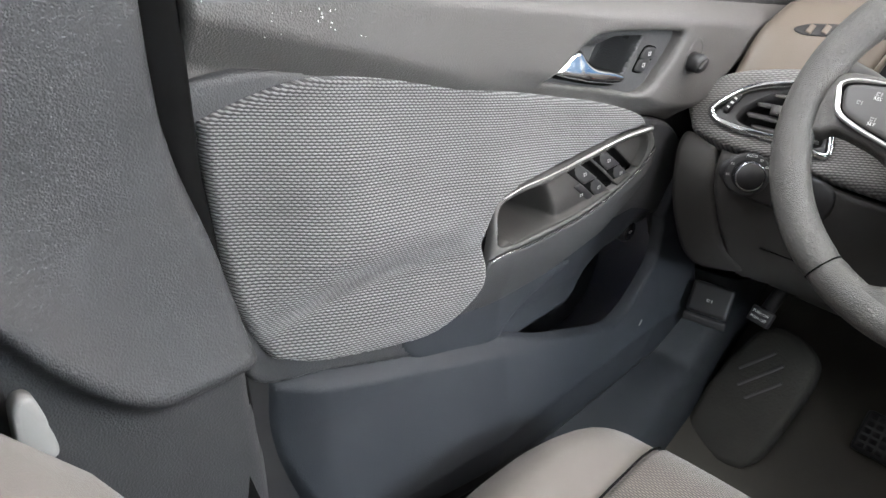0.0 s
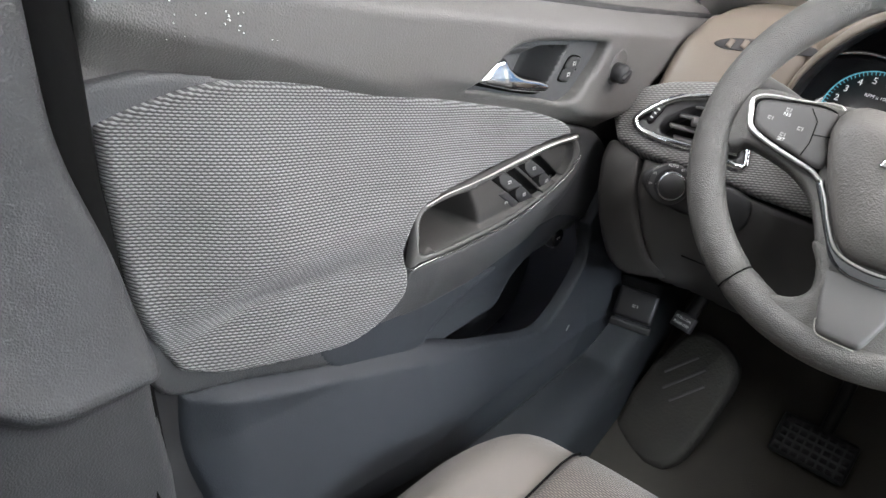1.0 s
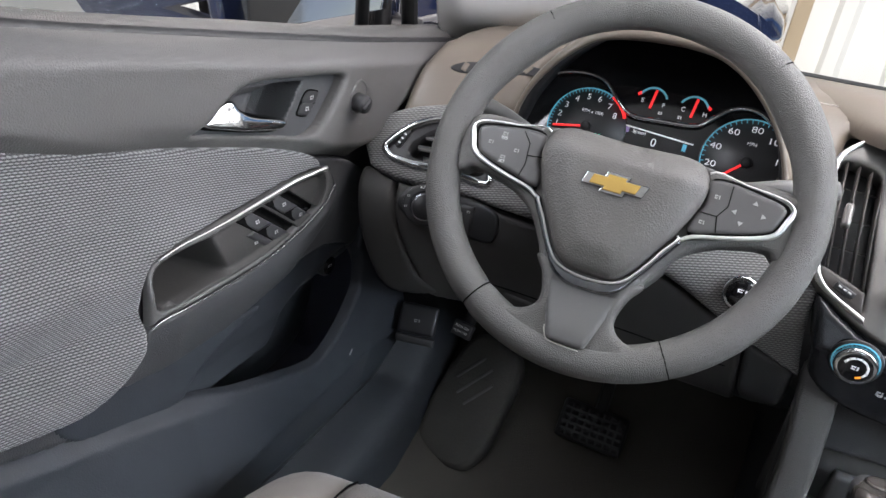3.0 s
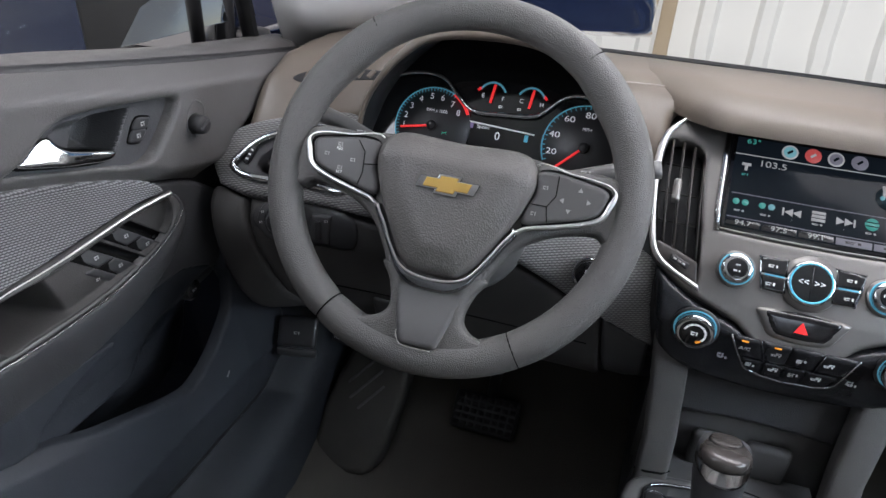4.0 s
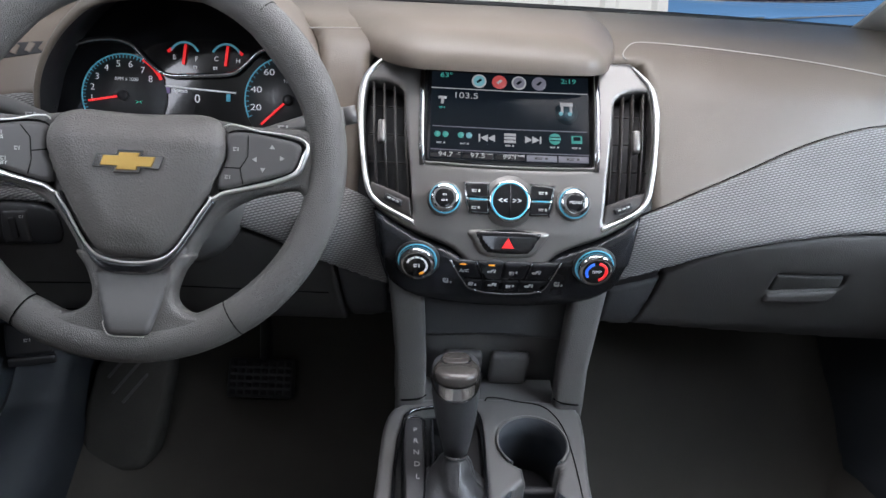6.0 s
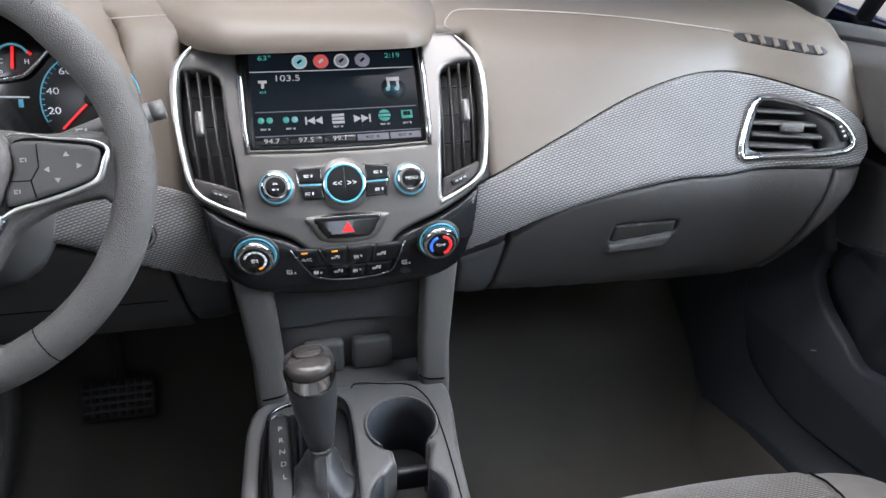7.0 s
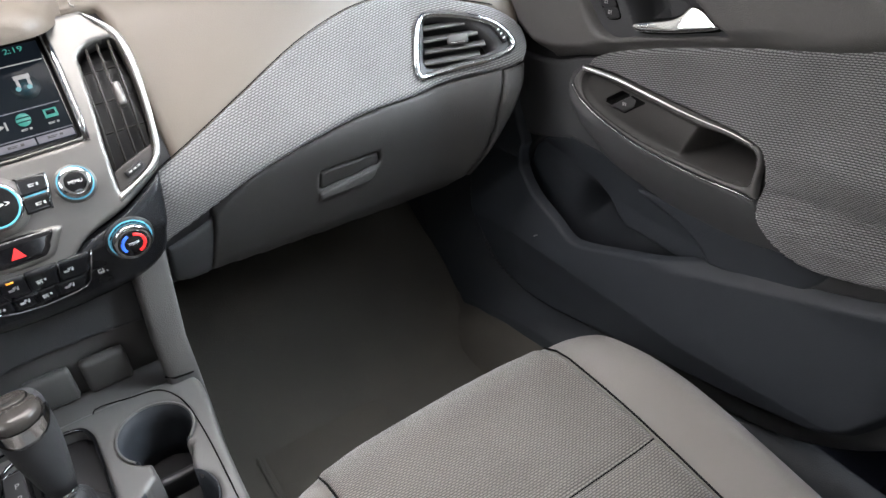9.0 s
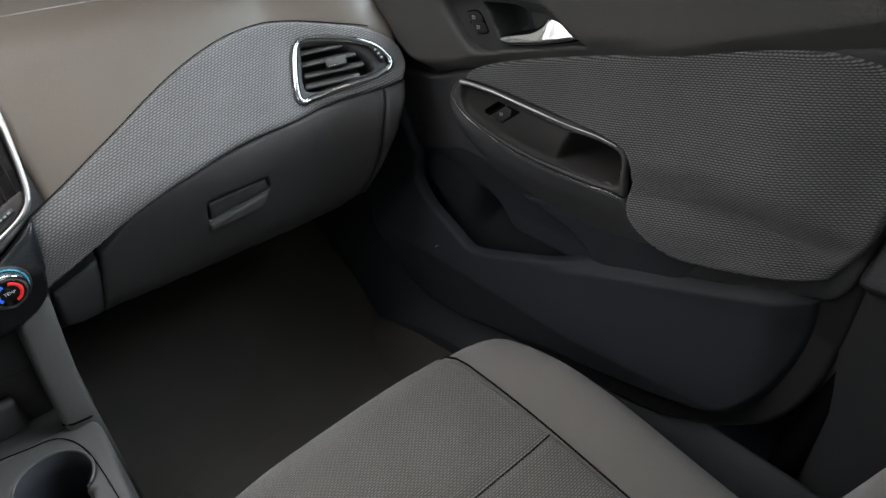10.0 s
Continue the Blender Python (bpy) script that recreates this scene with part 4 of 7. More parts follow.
        lathe("mirror_knob", [(0.001, 0.0), (0.0108, 0.0), (0.0104, 0.014), (0.0092, 0.0165), (0.001, 0.0165)], m, M_BUTTON, d, "round mirror adjusting knob", seg=28)
        block("knob_grip", m @ pose(0, 0, 0.0165, 0, 0, 35), (0.016, 0.005, 0.006), M_BUTTON, d, bevel=0.002)
        for a, b in ((-0.0345, 0.7305), (-0.0255, 0.7250), (-0.0430, 0.7240)):
            icon_bar(on(surf, a, b, 0.0172), 0.0032, 0.0026, d)
        m = on(surf, -0.0210, 0.4850, -0.021)
        lathe("boot_button_ring", [(0.001, 0), (0.0155, 0), (0.0155, 0.008), (0.013, 0.010), (0.001, 0.010)], m, M_DARK, d, seg=24)
        lathe("boot_button", [(0.001, 0.008), (0.0125, 0.008), (0.0118, 0.0112), (0.001, 0.0112)], m, M_GLOSS, d, "glossy round boot release button", seg=24)
        icon_bar(m @ pose(0, 0, 0.0113), 0.009, 0.004, d)
        # pale scuffs on the trim
        for cy, cz, n_, sp in ((-0.522, 0.806, 6, 0.018), (-0.473, 0.800, 9, 0.009), (-0.470, 0.7905, 4, 0.006), (-0.505, 0.790, 2, 0.004), (-0.440, 0.778, 2, 0.006)):
            for k in range(n_):
                y, z = cy - 0.018 + random.gauss(0, sp), cz - 0.001 + random.gauss(0, sp * 0.35)
                sz = random.uniform(0.0003, 0.0009)
                plate("scuff", ring_outline(0, 0, sz, sz * 0.6, 7, random.random()), on(surf, y, z, 0.0196) @ pose(0, 0, 0, 0, 0, random.uniform(0, 180)), 0.0004, M_WHITE, d, bevel=0, n=2)
    # small pale scuff on the lower panel, built as a thin bar
    m = on(surf, -0.03, 0.372, 0.0142)
    block("clip_cover", m @ pose(0, 0, 0, 0, 0, 35), (0.009, 0.002, 0.0015), M_BELT, d, bevel=0.0005)
    return d


front_door(-1)
front_door(1)


# ---------- B-pillar, seat belt and sill ----------
def pillar_surf(side):
    def f(u, v, d):
        zf = 0.568 + 0.0186 * (np.maximum(0, -0.63 - u) / 0.0323) ** 1.7
        fold = 0.022 * smoothstep(zf - 0.012, zf + 0.010, v) * np.exp(-np.maximum(0, v - zf - 0.012) / 0.05)
        base = 0.694 + 0.008 * smoothstep(0.60, 0.75, v)
        return (side * (base - fold - d), u, v)
    return f


for s in (-1, 1):
    pil = thing("centre_pillar_trim", "grained grey pillar trim with a moulded fold", "pillar trim", "centre pillars")
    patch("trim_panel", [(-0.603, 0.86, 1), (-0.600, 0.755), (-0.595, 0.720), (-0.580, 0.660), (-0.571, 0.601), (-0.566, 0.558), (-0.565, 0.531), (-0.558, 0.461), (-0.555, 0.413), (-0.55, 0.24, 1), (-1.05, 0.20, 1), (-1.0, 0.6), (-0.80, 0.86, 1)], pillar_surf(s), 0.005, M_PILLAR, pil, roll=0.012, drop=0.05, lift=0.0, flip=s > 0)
    patch("upper_pillar", [(-0.62, 0.85, 1), (-0.60, 1.16, 1), (-0.78, 1.17, 1), (-0.80, 0.85, 1)], lambda u, v, d, s=s: (s * (0.72 - 0.30 * (v - 0.85) - d), u, v), 0.02, M_HEAD, pil, roll=0.012, drop=0.04, flip=s > 0)
    tube("door_seal", [(s * 0.735, -0.592, 0.90), (s * 0.732, -0.590, 0.70), (s * 0.722, -0.580, 0.58), (s * 0.712, -0.575, 0.42), (s * 0.70, -0.56, 0.24)], 0.020, M_SEAM, pil, "black rubber door seal", seg=10)
    sill = thing("sill_trim", "smooth grey plastic sill trim running to the kick panel", "sill trim", "sill trims")
    if s > 0:
        # lit face from the door edge to a crease, then a steep drop to the carpet
        line_ = [(0.272, 0.52, 0.190, 0.52), (0.262, 0.40, 0.160, 0.44), (0.250, 0.32, 0.130, 0.375), (0.238, 0.262, 0.118, 0.335), (0.221, 0.205, 0.103, 0.298), (0.195, 0.166, 0.079, 0.256), (0.150, 0.150, 0.050, 0.236), (0.090, 0.164, 0.010, 0.226), (0.030, 0.188, -0.040, 0.227), (-0.05, 0.215, -0.110, 0.243), (-0.15, 0.238, -0.20, 0.262), (-0.55, 0.25, -0.55, 0.27), (-1.2, 0.25, -1.2, 0.27)]
        rows = []
        for yi, zi, yo, zo in line_:
            row = [(0.68, yo - 0.01, zo + 0.02), (0.645, yo, zo)]
            for t in (0.3, 0.6, 0.85):
                row.append((0.645 - 0.055 * t - 0.006 * math.sin(math.pi * t), yo + (yi - yo) * t - 0.004 * math.sin(math.pi * t), zo + (zi - zo) * t + 0.008 * math.sin(math.pi * t)))
            row += [(0.592, yi - 0.003, zi + 0.002), (0.590, yi, zi), (0.5885, yi + 0.004, zi - 0.004), (0.586, yi + 0.034, zi - 0.030), (0.580, yi + 0.050, zi - 0.13)]
            rows.append(row)
        cover = sheet("sill_cover", rows, M_SILL, sill, thick=0.006)
        sub_ = cover.modifiers.new("smooth", "SUBSURF")
        sub_.levels = sub_.render_levels = 3
        cover.modifiers.move(1, 0)
        continue
    rows = []
    path = [(-1.2, 0.665, 0.16), (-0.6, 0.66, 0.165), (-0.25, 0.655, 0.175), (-0.02, 0.645, 0.20), (0.07, 0.642, 0.235), (0.12, 0.642, 0.29), (0.15, 0.645, 0.36)]
    for i, (y, x, z) in enumerate(path):
        f = smoothstep(-0.1, 0.13, y)
        cy = math.cos(f * 1.35)
        sy = math.sin(f * 1.35)
        ring = []
        for a, b in ((0.055, 0.10), (0.045, 0.045), (0.02, 0.025), (-0.005, 0.014), (-0.024, 0.0), (-0.036, -0.03), (-0.042, -0.12)):
            ring.append((s * (x + a - 0.01), y - sy * b * 0.9 + (0.05 * sy), z + cy * b + 0.0))
        rows.append(ring)
    # finer rows
    fine = []
    for i in range(len(rows) - 1):
        for t in np.linspace(0, 1, 7)[:-1]:
            fine.append([tuple(np.array(p) * (1 - t) + np.array(q) * t) for p, q in zip(rows[i], rows[i + 1])])
    fine.append(rows[-1])
    cover = sheet("sill_cover", fine, M_SILL, sill, thick=0.006)
    sub_ = cover.modifiers.new("smooth", "SUBSURF")
    sub_.levels = sub_.render_levels = 2
    cover.modifiers.move(1, 0)


# ---------- seats ----------
def seat(cx, ztop, label, y0=-0.203):
    st = thing("front_seat", label, "car seat", "front seats")
    o = 1 if cx > 0 else -1
    w = 0.012 if cx > 0 else 0.0
    OUT = [(cx + o * a, b, *r) for a, b, *r in ((-0.18, y0 - 0.02), (0, y0), (0.185, y0 - 0.010), (0.232 + w, y0 - 0.038), (0.257 + w, y0 - 0.105), (0.265 + w, y0 - 0.19), (0.262 + w, -0.52), (0.255 + w, -0.74, 1), (-0.228, -0.74, 1), (-0.226, -0.45), (-0.222, y0 - 0.09))][::o]

    def shape(x, y, sd):
        bol = 0.022 * np.exp(-(((np.abs(x - cx) - 0.205) / 0.04) ** 2)) * smoothstep(-0.20, -0.40, y)
        return bol - 0.03 * smoothstep(-0.30, -0.70, y) + 0.0
    top = lambda u, v, d: (u, v, ztop + d)
    patch("cushion", OUT, top, 0.010, M_CLOTH, st, "light grey cloth cushion with bolsters", roll=0.075, drop=0.14, depth=shape, lift=0.0)
    INS = [(cx - 0.152, y0 - 0.020, 1), (cx, y0 - 0.004), (cx + 0.150, y0 - 0.020, 1), (cx + 0.151, -0.5), (cx + 0.151, -0.72, 1), (cx - 0.151, -0.72, 1), (cx - 0.151, -0.5)]

    big = curve2(OUT, 6)

    def ins_shape(x, y, sd):
        s, _ = signed(np.stack([x, y], 1), big)
        t = np.clip(1 - np.maximum(s, 0) / 0.075, 0, 1)
        return shape(x, y, sd) - 0.075 * (1 - np.sqrt(np.maximum(0, 1 - t * t))) - 0.004 * np.exp(-(((y + 0.397) / 0.004) ** 2))
    patch("seat_insert", INS, top, 0.007, M_CLOTHW, st, "woven grey cloth centre panel", roll=0.006, drop=0.012, depth=ins_shape, lift=0.005)
    for e in (-1, 1):
        ys = np.linspace(y0 - 0.034, -0.70, 24)
        xe = np.full(24, cx + e * 0.1512)
        tube("piping", list(zip(xe, ys, ztop + ins_shape(xe, ys, 0) + 0.0042)), 0.0013, M_SEAM, st, seg=6)
    # cross seam, side trim and backrest
    xs = np.linspace(cx - 0.148, cx + 0.148, 12)
    tube("seam", [(x, -0.397, ztop + float(shape(np.array([x]), np.array([-0.397]), 0)[0]) + 0.0012) for x in xs], 0.0009, M_SEAM, st, seg=6)
    block("base", pose(cx, -0.46, ztop - 0.20), (0.44, 0.50, 0.16), M_DARK, st, bevel=0.02)
    for s in (-1, 1):
        block("rail", pose(cx + s * 0.17, -0.47, FL + 0.02), (0.05, 0.56, 0.05), M_DARK, st, bevel=0.006)
    bm = bmesh.new()
    bmesh.ops.create_cube(bm, size=1)
    bmesh.ops.subdivide_edges(bm, edges=bm.edges[:], cuts=5, use_grid_fill=True)
    for v in bm.verts:
        x, y, z = v.co
        round_ = 1 - 0.25 * max(0, abs(x) * 2 - 0.6) ** 2
        v.co = Vector((x * 0.50 * (1 - 0.25 * max(0, z)), y * 0.13 * round_ - 0.02 * (abs(x) > 0.35) * (y > 0), z * 0.62))
    bmesh.ops.bevel(bm, geom=[e for e in bm.edges if len(e.link_faces) == 2 and e.calc_face_angle(0) > 0.9], offset=0.03, segments=3, affect="EDGES")
    bm.transform(pose(cx, -0.98, ztop + 0.20, 20, 0, 0))
    part("backrest", bm, M_CLOTH, st, "light grey cloth backrest")
    for s in (-1, 1):
        tube("back_bolster", [(cx + s * 0.215, -0.665, ztop + 0.04), (cx + s * 0.228, -0.705, ztop + 0.12), (cx + s * 0.230, -0.750, ztop + 0.21), (cx + s * 0.228, -0.805, ztop + 0.30), (cx + s * 0.215, -0.88, ztop + 0.43)], [0.03, 0.044, 0.047, 0.045, 0.03], M_CLOTH, st, "light grey cloth side bolster", seg=18)
    return st


seat(-0.352, 0.405, "light grey cloth driver seat with woven centre panel")
seat(0.318, 0.387, "light grey cloth passenger seat with woven centre panel", -0.190)
belt = thing("seat_belt_anchor", "pale grey plastic belt anchor beside the driver seat", "seat belt")
plate("anchor_cover", [(-0.0065, -0.026), (0.0085, -0.029), (0.0075, -0.008), (0.0050, 0.010), (0.0015, 0.015), (-0.0035, 0.015), (-0.0070, 0.008)], pose(-0.664, -0.7150, 0.6270, 90, 0, 90), 0.010, M_BELT, belt, "pale rounded plastic cover", bevel=0.003, smooth=True)
tube("webbing", [(-0.668, -0.742, 0.60), (-0.675, -0.742, 0.68), (-0.672, -0.756, 0.80), (-0.66, -0.78, 1.05)], 0.022, M_DARK, belt, seg=10, flat=0.12, up=(1, 0, 0))


# ---------- dashboard ----------
WRAP = [(0.148, 0.623), (0.229, 0.659), (0.306, 0.687), (0.384, 0.708), (0.455, 0.715), (0.529, 0.706), (0.587, 0.697), (0.622, 0.678), (0.630, 0.655), (0.612, 0.632, 1), (0.540, 0.619), (0.475, 0.611), (0.358, 0.606), (0.285, 0.592), (0.189, 0.546), (0.130, 0.521, 1), (0.139, 0.56), (0.145, 0.60)]
WRAP_TOP = [(0.142, 0.2390), (0.1852, 0.2595), (0.2582, 0.2940), (0.3413, 0.3335), (0.4073, 0.3550), (0.4555, 0.3614), (0.5000, 0.3580), (0.5520, 0.3478), (0.5895, 0.3340)]
WRAP_P = [*WRAP_TOP, (0.6180, 0.3050), (0.6175, 0.2780), (0.6045, 0.2610, 1), (0.5450, 0.2532), (0.4735, 0.2376), (0.3930, 0.2346), (0.3152, 0.2226), (0.2420, 0.2050), (0.1724, 0.1766), (0.1195, 0.1530, 1), (0.132, 0.190), (0.140, 0.225)]
VENT_P = [(0.5044, 0.3268), (0.5294, 0.3294), (0.5627, 0.3215), (0.5850, 0.3070), (0.5940, 0.2850), (0.5806, 0.2745), (0.5268, 0.2609), (0.4785, 0.2525), (0.4735, 0.2600), (0.4863, 0.2958)]
WRAP_D = [(0.148, 0.623), (0.200, 0.640), (0.225, 0.640), (0.30, 0.634), (0.42, 0.637), (0.462, 0.652), (0.476, 0.680), (0.484, 0.705), (0.529, 0.706), *WRAP[6:]]
VENT = [(0.514, 0.690), (0.540, 0.688), (0.571, 0.680), (0.592, 0.663), (0.599, 0.651), (0.585, 0.643), (0.530, 0.635), (0.481, 0.627), (0.484, 0.645), (0.497, 0.680)]

ENDCAP = [(0.580, 0.622, 1), (0.618, 0.629), (0.615, 0.59), (0.605, 0.53), (0.575, 0.465), (0.524, 0.463), (0.548, 0.50), (0.568, 0.575)]
ENDCAP_P = [(0.5768, 0.2560, 1), (0.6080, 0.2600, 1), (0.5970, 0.2383), (0.5850, 0.2155), (0.5740, 0.1856), (0.5590, 0.1414), (0.5400, 0.0925, 1), (0.5345, 0.0925, 1), (0.5500, 0.1290), (0.5585, 0.1690), (0.5625, 0.2020), (0.5675, 0.2253)]
SIDEPC = [(0.133, 0.518, 1), (0.188, 0.541, 1), (0.175, 0.457), (0.154, 0.453), (0.133, 0.462)]


def out(s, u):
    """Sideways place on the dash: the driver's end reaches a little further out."""
    return s * (u + (0.034 * float(smoothstep(0.40, 0.50, u)) if s < 0 else 0.0))


def mir(o, s):
    return [(out(s, q[0]), *q[1:]) for q in (o if s > 0 else o[::-1])]


def zs(o):
    """Heights turned into ways along the dash profile."""
    return [(q[0], S(q[1]), *q[2:]) for q in o]


dash = thing("dashboard", "two-tone grey dashboard with padded top and knitted cloth wrap", "dashboard")
CLUSTER_HOLE = [(-0.500, S(0.66), 1), (-0.225, S(0.66), 1), (-0.215, S(0.72)), (-0.235, SY(0.20)), (-0.36, SY(0.235)), (-0.485, SY(0.20)), (-0.51, S(0.72))]
for s in (1, -1):
    low_edge = [(a, b - 0.007) for a, b in WRAP_TOP[1:]] if s > 0 else [(0.229, S(0.652)), (0.306, S(0.680)), (0.384, S(0.701)), (0.455, S(0.708)), (0.529, S(0.70)), (0.60, S(0.685))]
    pad = [(0.165, S(0.612), 1), *low_edge, *([(0.622, S(0.668)), (0.624, S(0.72)), (0.614, SY(0.16)), (0.602, SY(0.24)), (0.58, SY(0.375), 1)] if s > 0 else [(0.600, S(0.668)), (0.602, S(0.72)), (0.592, SY(0.16)), (0.578, SY(0.24)), (0.56, SY(0.375), 1)]), (0.0, SY(0.40), 1), (0.0, SY(0.15), 1), (0.158, SY(0.15), 1)]
    patch("dash_pad", mir(pad, s), dash_surf, 0.007, M_DASH, dash, "padded taupe dash top", roll=0.007, drop=0.02, lift=0.005, holes=[CLUSTER_HOLE] if s < 0 else ())
    patch("cloth_wrap", WRAP_P if s > 0 else mir(zs(WRAP_D), s), dash_surf, 0.005, M_DASHW, dash, "knitted grey cloth wrap", roll=0.005, drop=0.03, lift=0.012, holes=[VENT_P if s > 0 else mir(zs(VENT), s)])
    patch("end_cap", ENDCAP_P if s > 0 else mir(zs(ENDCAP), s), dash_surf, 0.004, M_KNEE, dash, roll=0.002, drop=0.03, lift=0.006)
    patch("side_piece", mir(zs(SIDEPC), s), dash_surf, 0.004, M_VINYL, dash, roll=0.003, drop=0.03, lift=0.004)
    patch("under_panel", mir([(0.12, 0.03), (0.30, 0.015), (0.48, 0.015), (0.525, 0.05), (0.54, 0.16), (0.12, 0.16)], s), dash_surf, 0.012, M_PLASTIC, dash, roll=0.004, drop=0.05, lift=-0.012)
    # seam on the padded top; the catch-light on its edge is painted pale
    fold = curve2([(0.136, 0.4319), (0.1451, 0.4635), (0.1613, 0.4743), (0.2367, 0.4676), (0.3366, 0.4480), (0.4376, 0.4264), (0.4930, 0.4135)], 5)[:-5]
    tube("pad_seam", list(zip(*dash_surf(s * fold[:, 0], fold[:, 1], np.full(len(fold), 0.0052)))), 0.0008, M_EDGE, dash, "seam line on the pad, its highlight painted pale", seg=6)
    if s > 0:
        gap = curve2([(a, b + 0.0022) for a, b in WRAP_TOP], 5)[:-5]
        tube("wrap_gap", list(zip(*dash_surf(gap[:, 0], gap[:, 1], np.full(len(gap), 0.0066)))), 0.0006, M_SEAM, dash, "dark gap above the cloth wrap", seg=6)
    # side air outlet
    vo = VENT_P if s > 0 else zs(VENT)
    tube("vent_chrome", along(dash_surf, mir(vo, s), 0.014, 5), 0.0042, M_CHROME, dash, "bright chrome vent surround", seg=10, closed=True)
    patch("vent_back", mir(vo, s), dash_surf, 0.004, M_DARK, dash, roll=0, drop=0.002, lift=-0.022)
    patch("vent_collar", mir(vo, s), dash_surf, 0.004, M_BUTTON, dash, roll=0, drop=0.028, lift=0.010, holes=[mir([(0.512, S(0.684)), (0.555, S(0.676)), (0.575, S(0.652)), (0.562, S(0.645)), (0.490, S(0.634)), (0.500, S(0.668))], s)])
    for k, (xa, xb) in enumerate(((0.491, 0.562), (0.495, 0.572), (0.498, 0.568), (0.503, 0.557))):
        zc = 0.640 + k * 0.0115
        m = on(dash_surf, out(s, (xa + xb) / 2), S(zc + 0.004), 0.002)
        block("vent_slat", m @ pose(0, 0, 0, 28, 0, s * 6), (xb - xa, 0.003, 0.018), M_TRIM, dash, bevel=0.001)
    m = on(dash_surf, out(s, 0.535), S(0.661), 0.012)
    block("vent_tab", m @ pose(0, 0, 0, 0, 0, s * 6), (0.026, 0.011, 0.010), M_TRIM, dash, bevel=0.003)
    block("tab_trim", m @ pose(0, -0.0052, 0.004, 0, 0, s * 6), (0.018, 0.0014, 0.002), M_CHROME, dash, bevel=0.0005)
    m = on(dash_surf, out(s, 0.583), S(0.663), 0.012)
    block("vent_wheel", m @ pose(0, 0, 0, 0, 0, s * 25), (0.007, 0.026, 0.008), M_DARK, dash, bevel=0.003)
    for k in range(3):
        block("wheel_mark", m @ pose(0, 0, 0.0041, 0, 0, s * 25) @ pose(0, -0.007 + k * 0.006, 0), (0.003, 0.002, 0.0006), M_WHITE, dash, bevel=0)
    # side window demister
    slot = [(0.492, 0.4095), (0.502, 0.4135), (0.582, 0.4045), (0.586, 0.3985), (0.578, 0.3935), (0.502, 0.4015)]
    slot = slot if s > 0 else [(-0.600, 0.4010), (-0.585, 0.4110), (-0.505, 0.4165), (-0.500, 0.4100), (-0.505, 0.4040), (-0.585, 0.3945)][::-1]
    patch("demister_slot", slot, dash_surf, 0.002, M_DARK, dash, "black demister slot", roll=0, drop=0.001, lift=0.0058)
    for k in range(6):
        m = on(dash_surf, 0.508 + 0.0135 * k, 0.4068 - 0.0014 * k, 0.0060) if s > 0 else on(dash_surf, -0.585 + 0.0135 * k, 0.4030 + 0.0014 * k, 0.0060)
        block("demister_rib", m @ pose(0, 0, 0, 0, 0, s * 28), (0.0065, 0.0120, 0.0024), M_DASH, dash, bevel=0.0008)

# raised middle of the dash top, which overhangs the screen
patch("screen_brow", [(-0.190, 0.210), (-0.165, 0.165), (-0.142, 0.124), (-0.120, 0.103), (-0.097, 0.094), (0.0, 0.091), (0.078, 0.096), (0.098, 0.106), (0.110, 0.125), (0.122, 0.155), (0.132, 0.190), (0.143, 0.250), (0.150, 0.36, 1), (-0.250, 0.36, 1), (-0.215, 0.260)], lambda u, v, d: (u, v, 0.789 + d - 0.10 * u * u - 0.010 * smoothstep(0.2, 0.36, v)), 0.004, M_DASH, dash, "smooth padded brow over the screen", fall=lambda sd: -0.026 * (1 - np.sqrt(np.maximum(0, 1 - np.clip(1 - sd / 0.055, 0, 1) ** 2))), drop=0.006)

# glove box
glove = thing("glove_box", "dark grey glove box lid with recessed pull", "glove box")
LID = [(0.1915, 0.1720, 1), (0.2420, 0.2030), (0.3152, 0.2212), (0.3930, 0.2332), (0.4735, 0.2368), (0.5744, 0.2560, 1), (0.5650, 0.2253), (0.5600, 0.2026), (0.5560, 0.1700), (0.5480, 0.1300), (0.5330, 0.0930, 1), (0.4947, 0.0560), (0.3925, 0.0590), (0.2899, 0.0664), (0.1749, 0.0794, 1)]
FLAP = [(0.3187, 0.1500, 1), (0.3200, 0.1790, 1), (0.4040, 0.1795, 1), (0.4062, 0.1590, 1)]
patch("lid", LID, dash_surf, 0.004, M_GLOVE, glove, roll=0.002, drop=0.03, lift=0.007, holes=[FLAP])
patch("pull_recess", [(0.314, 0.142, 1), (0.316, 0.183, 1), (0.410, 0.183, 1), (0.411, 0.152, 1)], dash_surf, 0.003, M_DARK, glove, roll=0, drop=0.002, lift=-0.010)
patch("pull_flap", [(0.3212, 0.1508, 1), (0.3225, 0.1762, 1), (0.4016, 0.1767, 1), (0.4036, 0.1598, 1)], dash_surf, 0.002, M_GLOVE, glove, "recessed pull flap", roll=0.0025, drop=0.006, lift=0.0058)
patch("pull_lip", [(0.3168, 0.1365, 1), (0.3182, 0.1480, 1), (0.4042, 0.1572, 1), (0.3970, 0.1440), (0.3860, 0.1385)], dash_surf, 0.002, M_GLOVE, glove, "moulded finger lip", roll=0.004, drop=0.008, lift=0.0125, depth=lambda u, v, sd: -0.25 * np.maximum(0, v - 0.140))

# knee panel and light switch
knee = thing("knee_panel", "dark grey lower dash panel under the steering column", "dash panel")
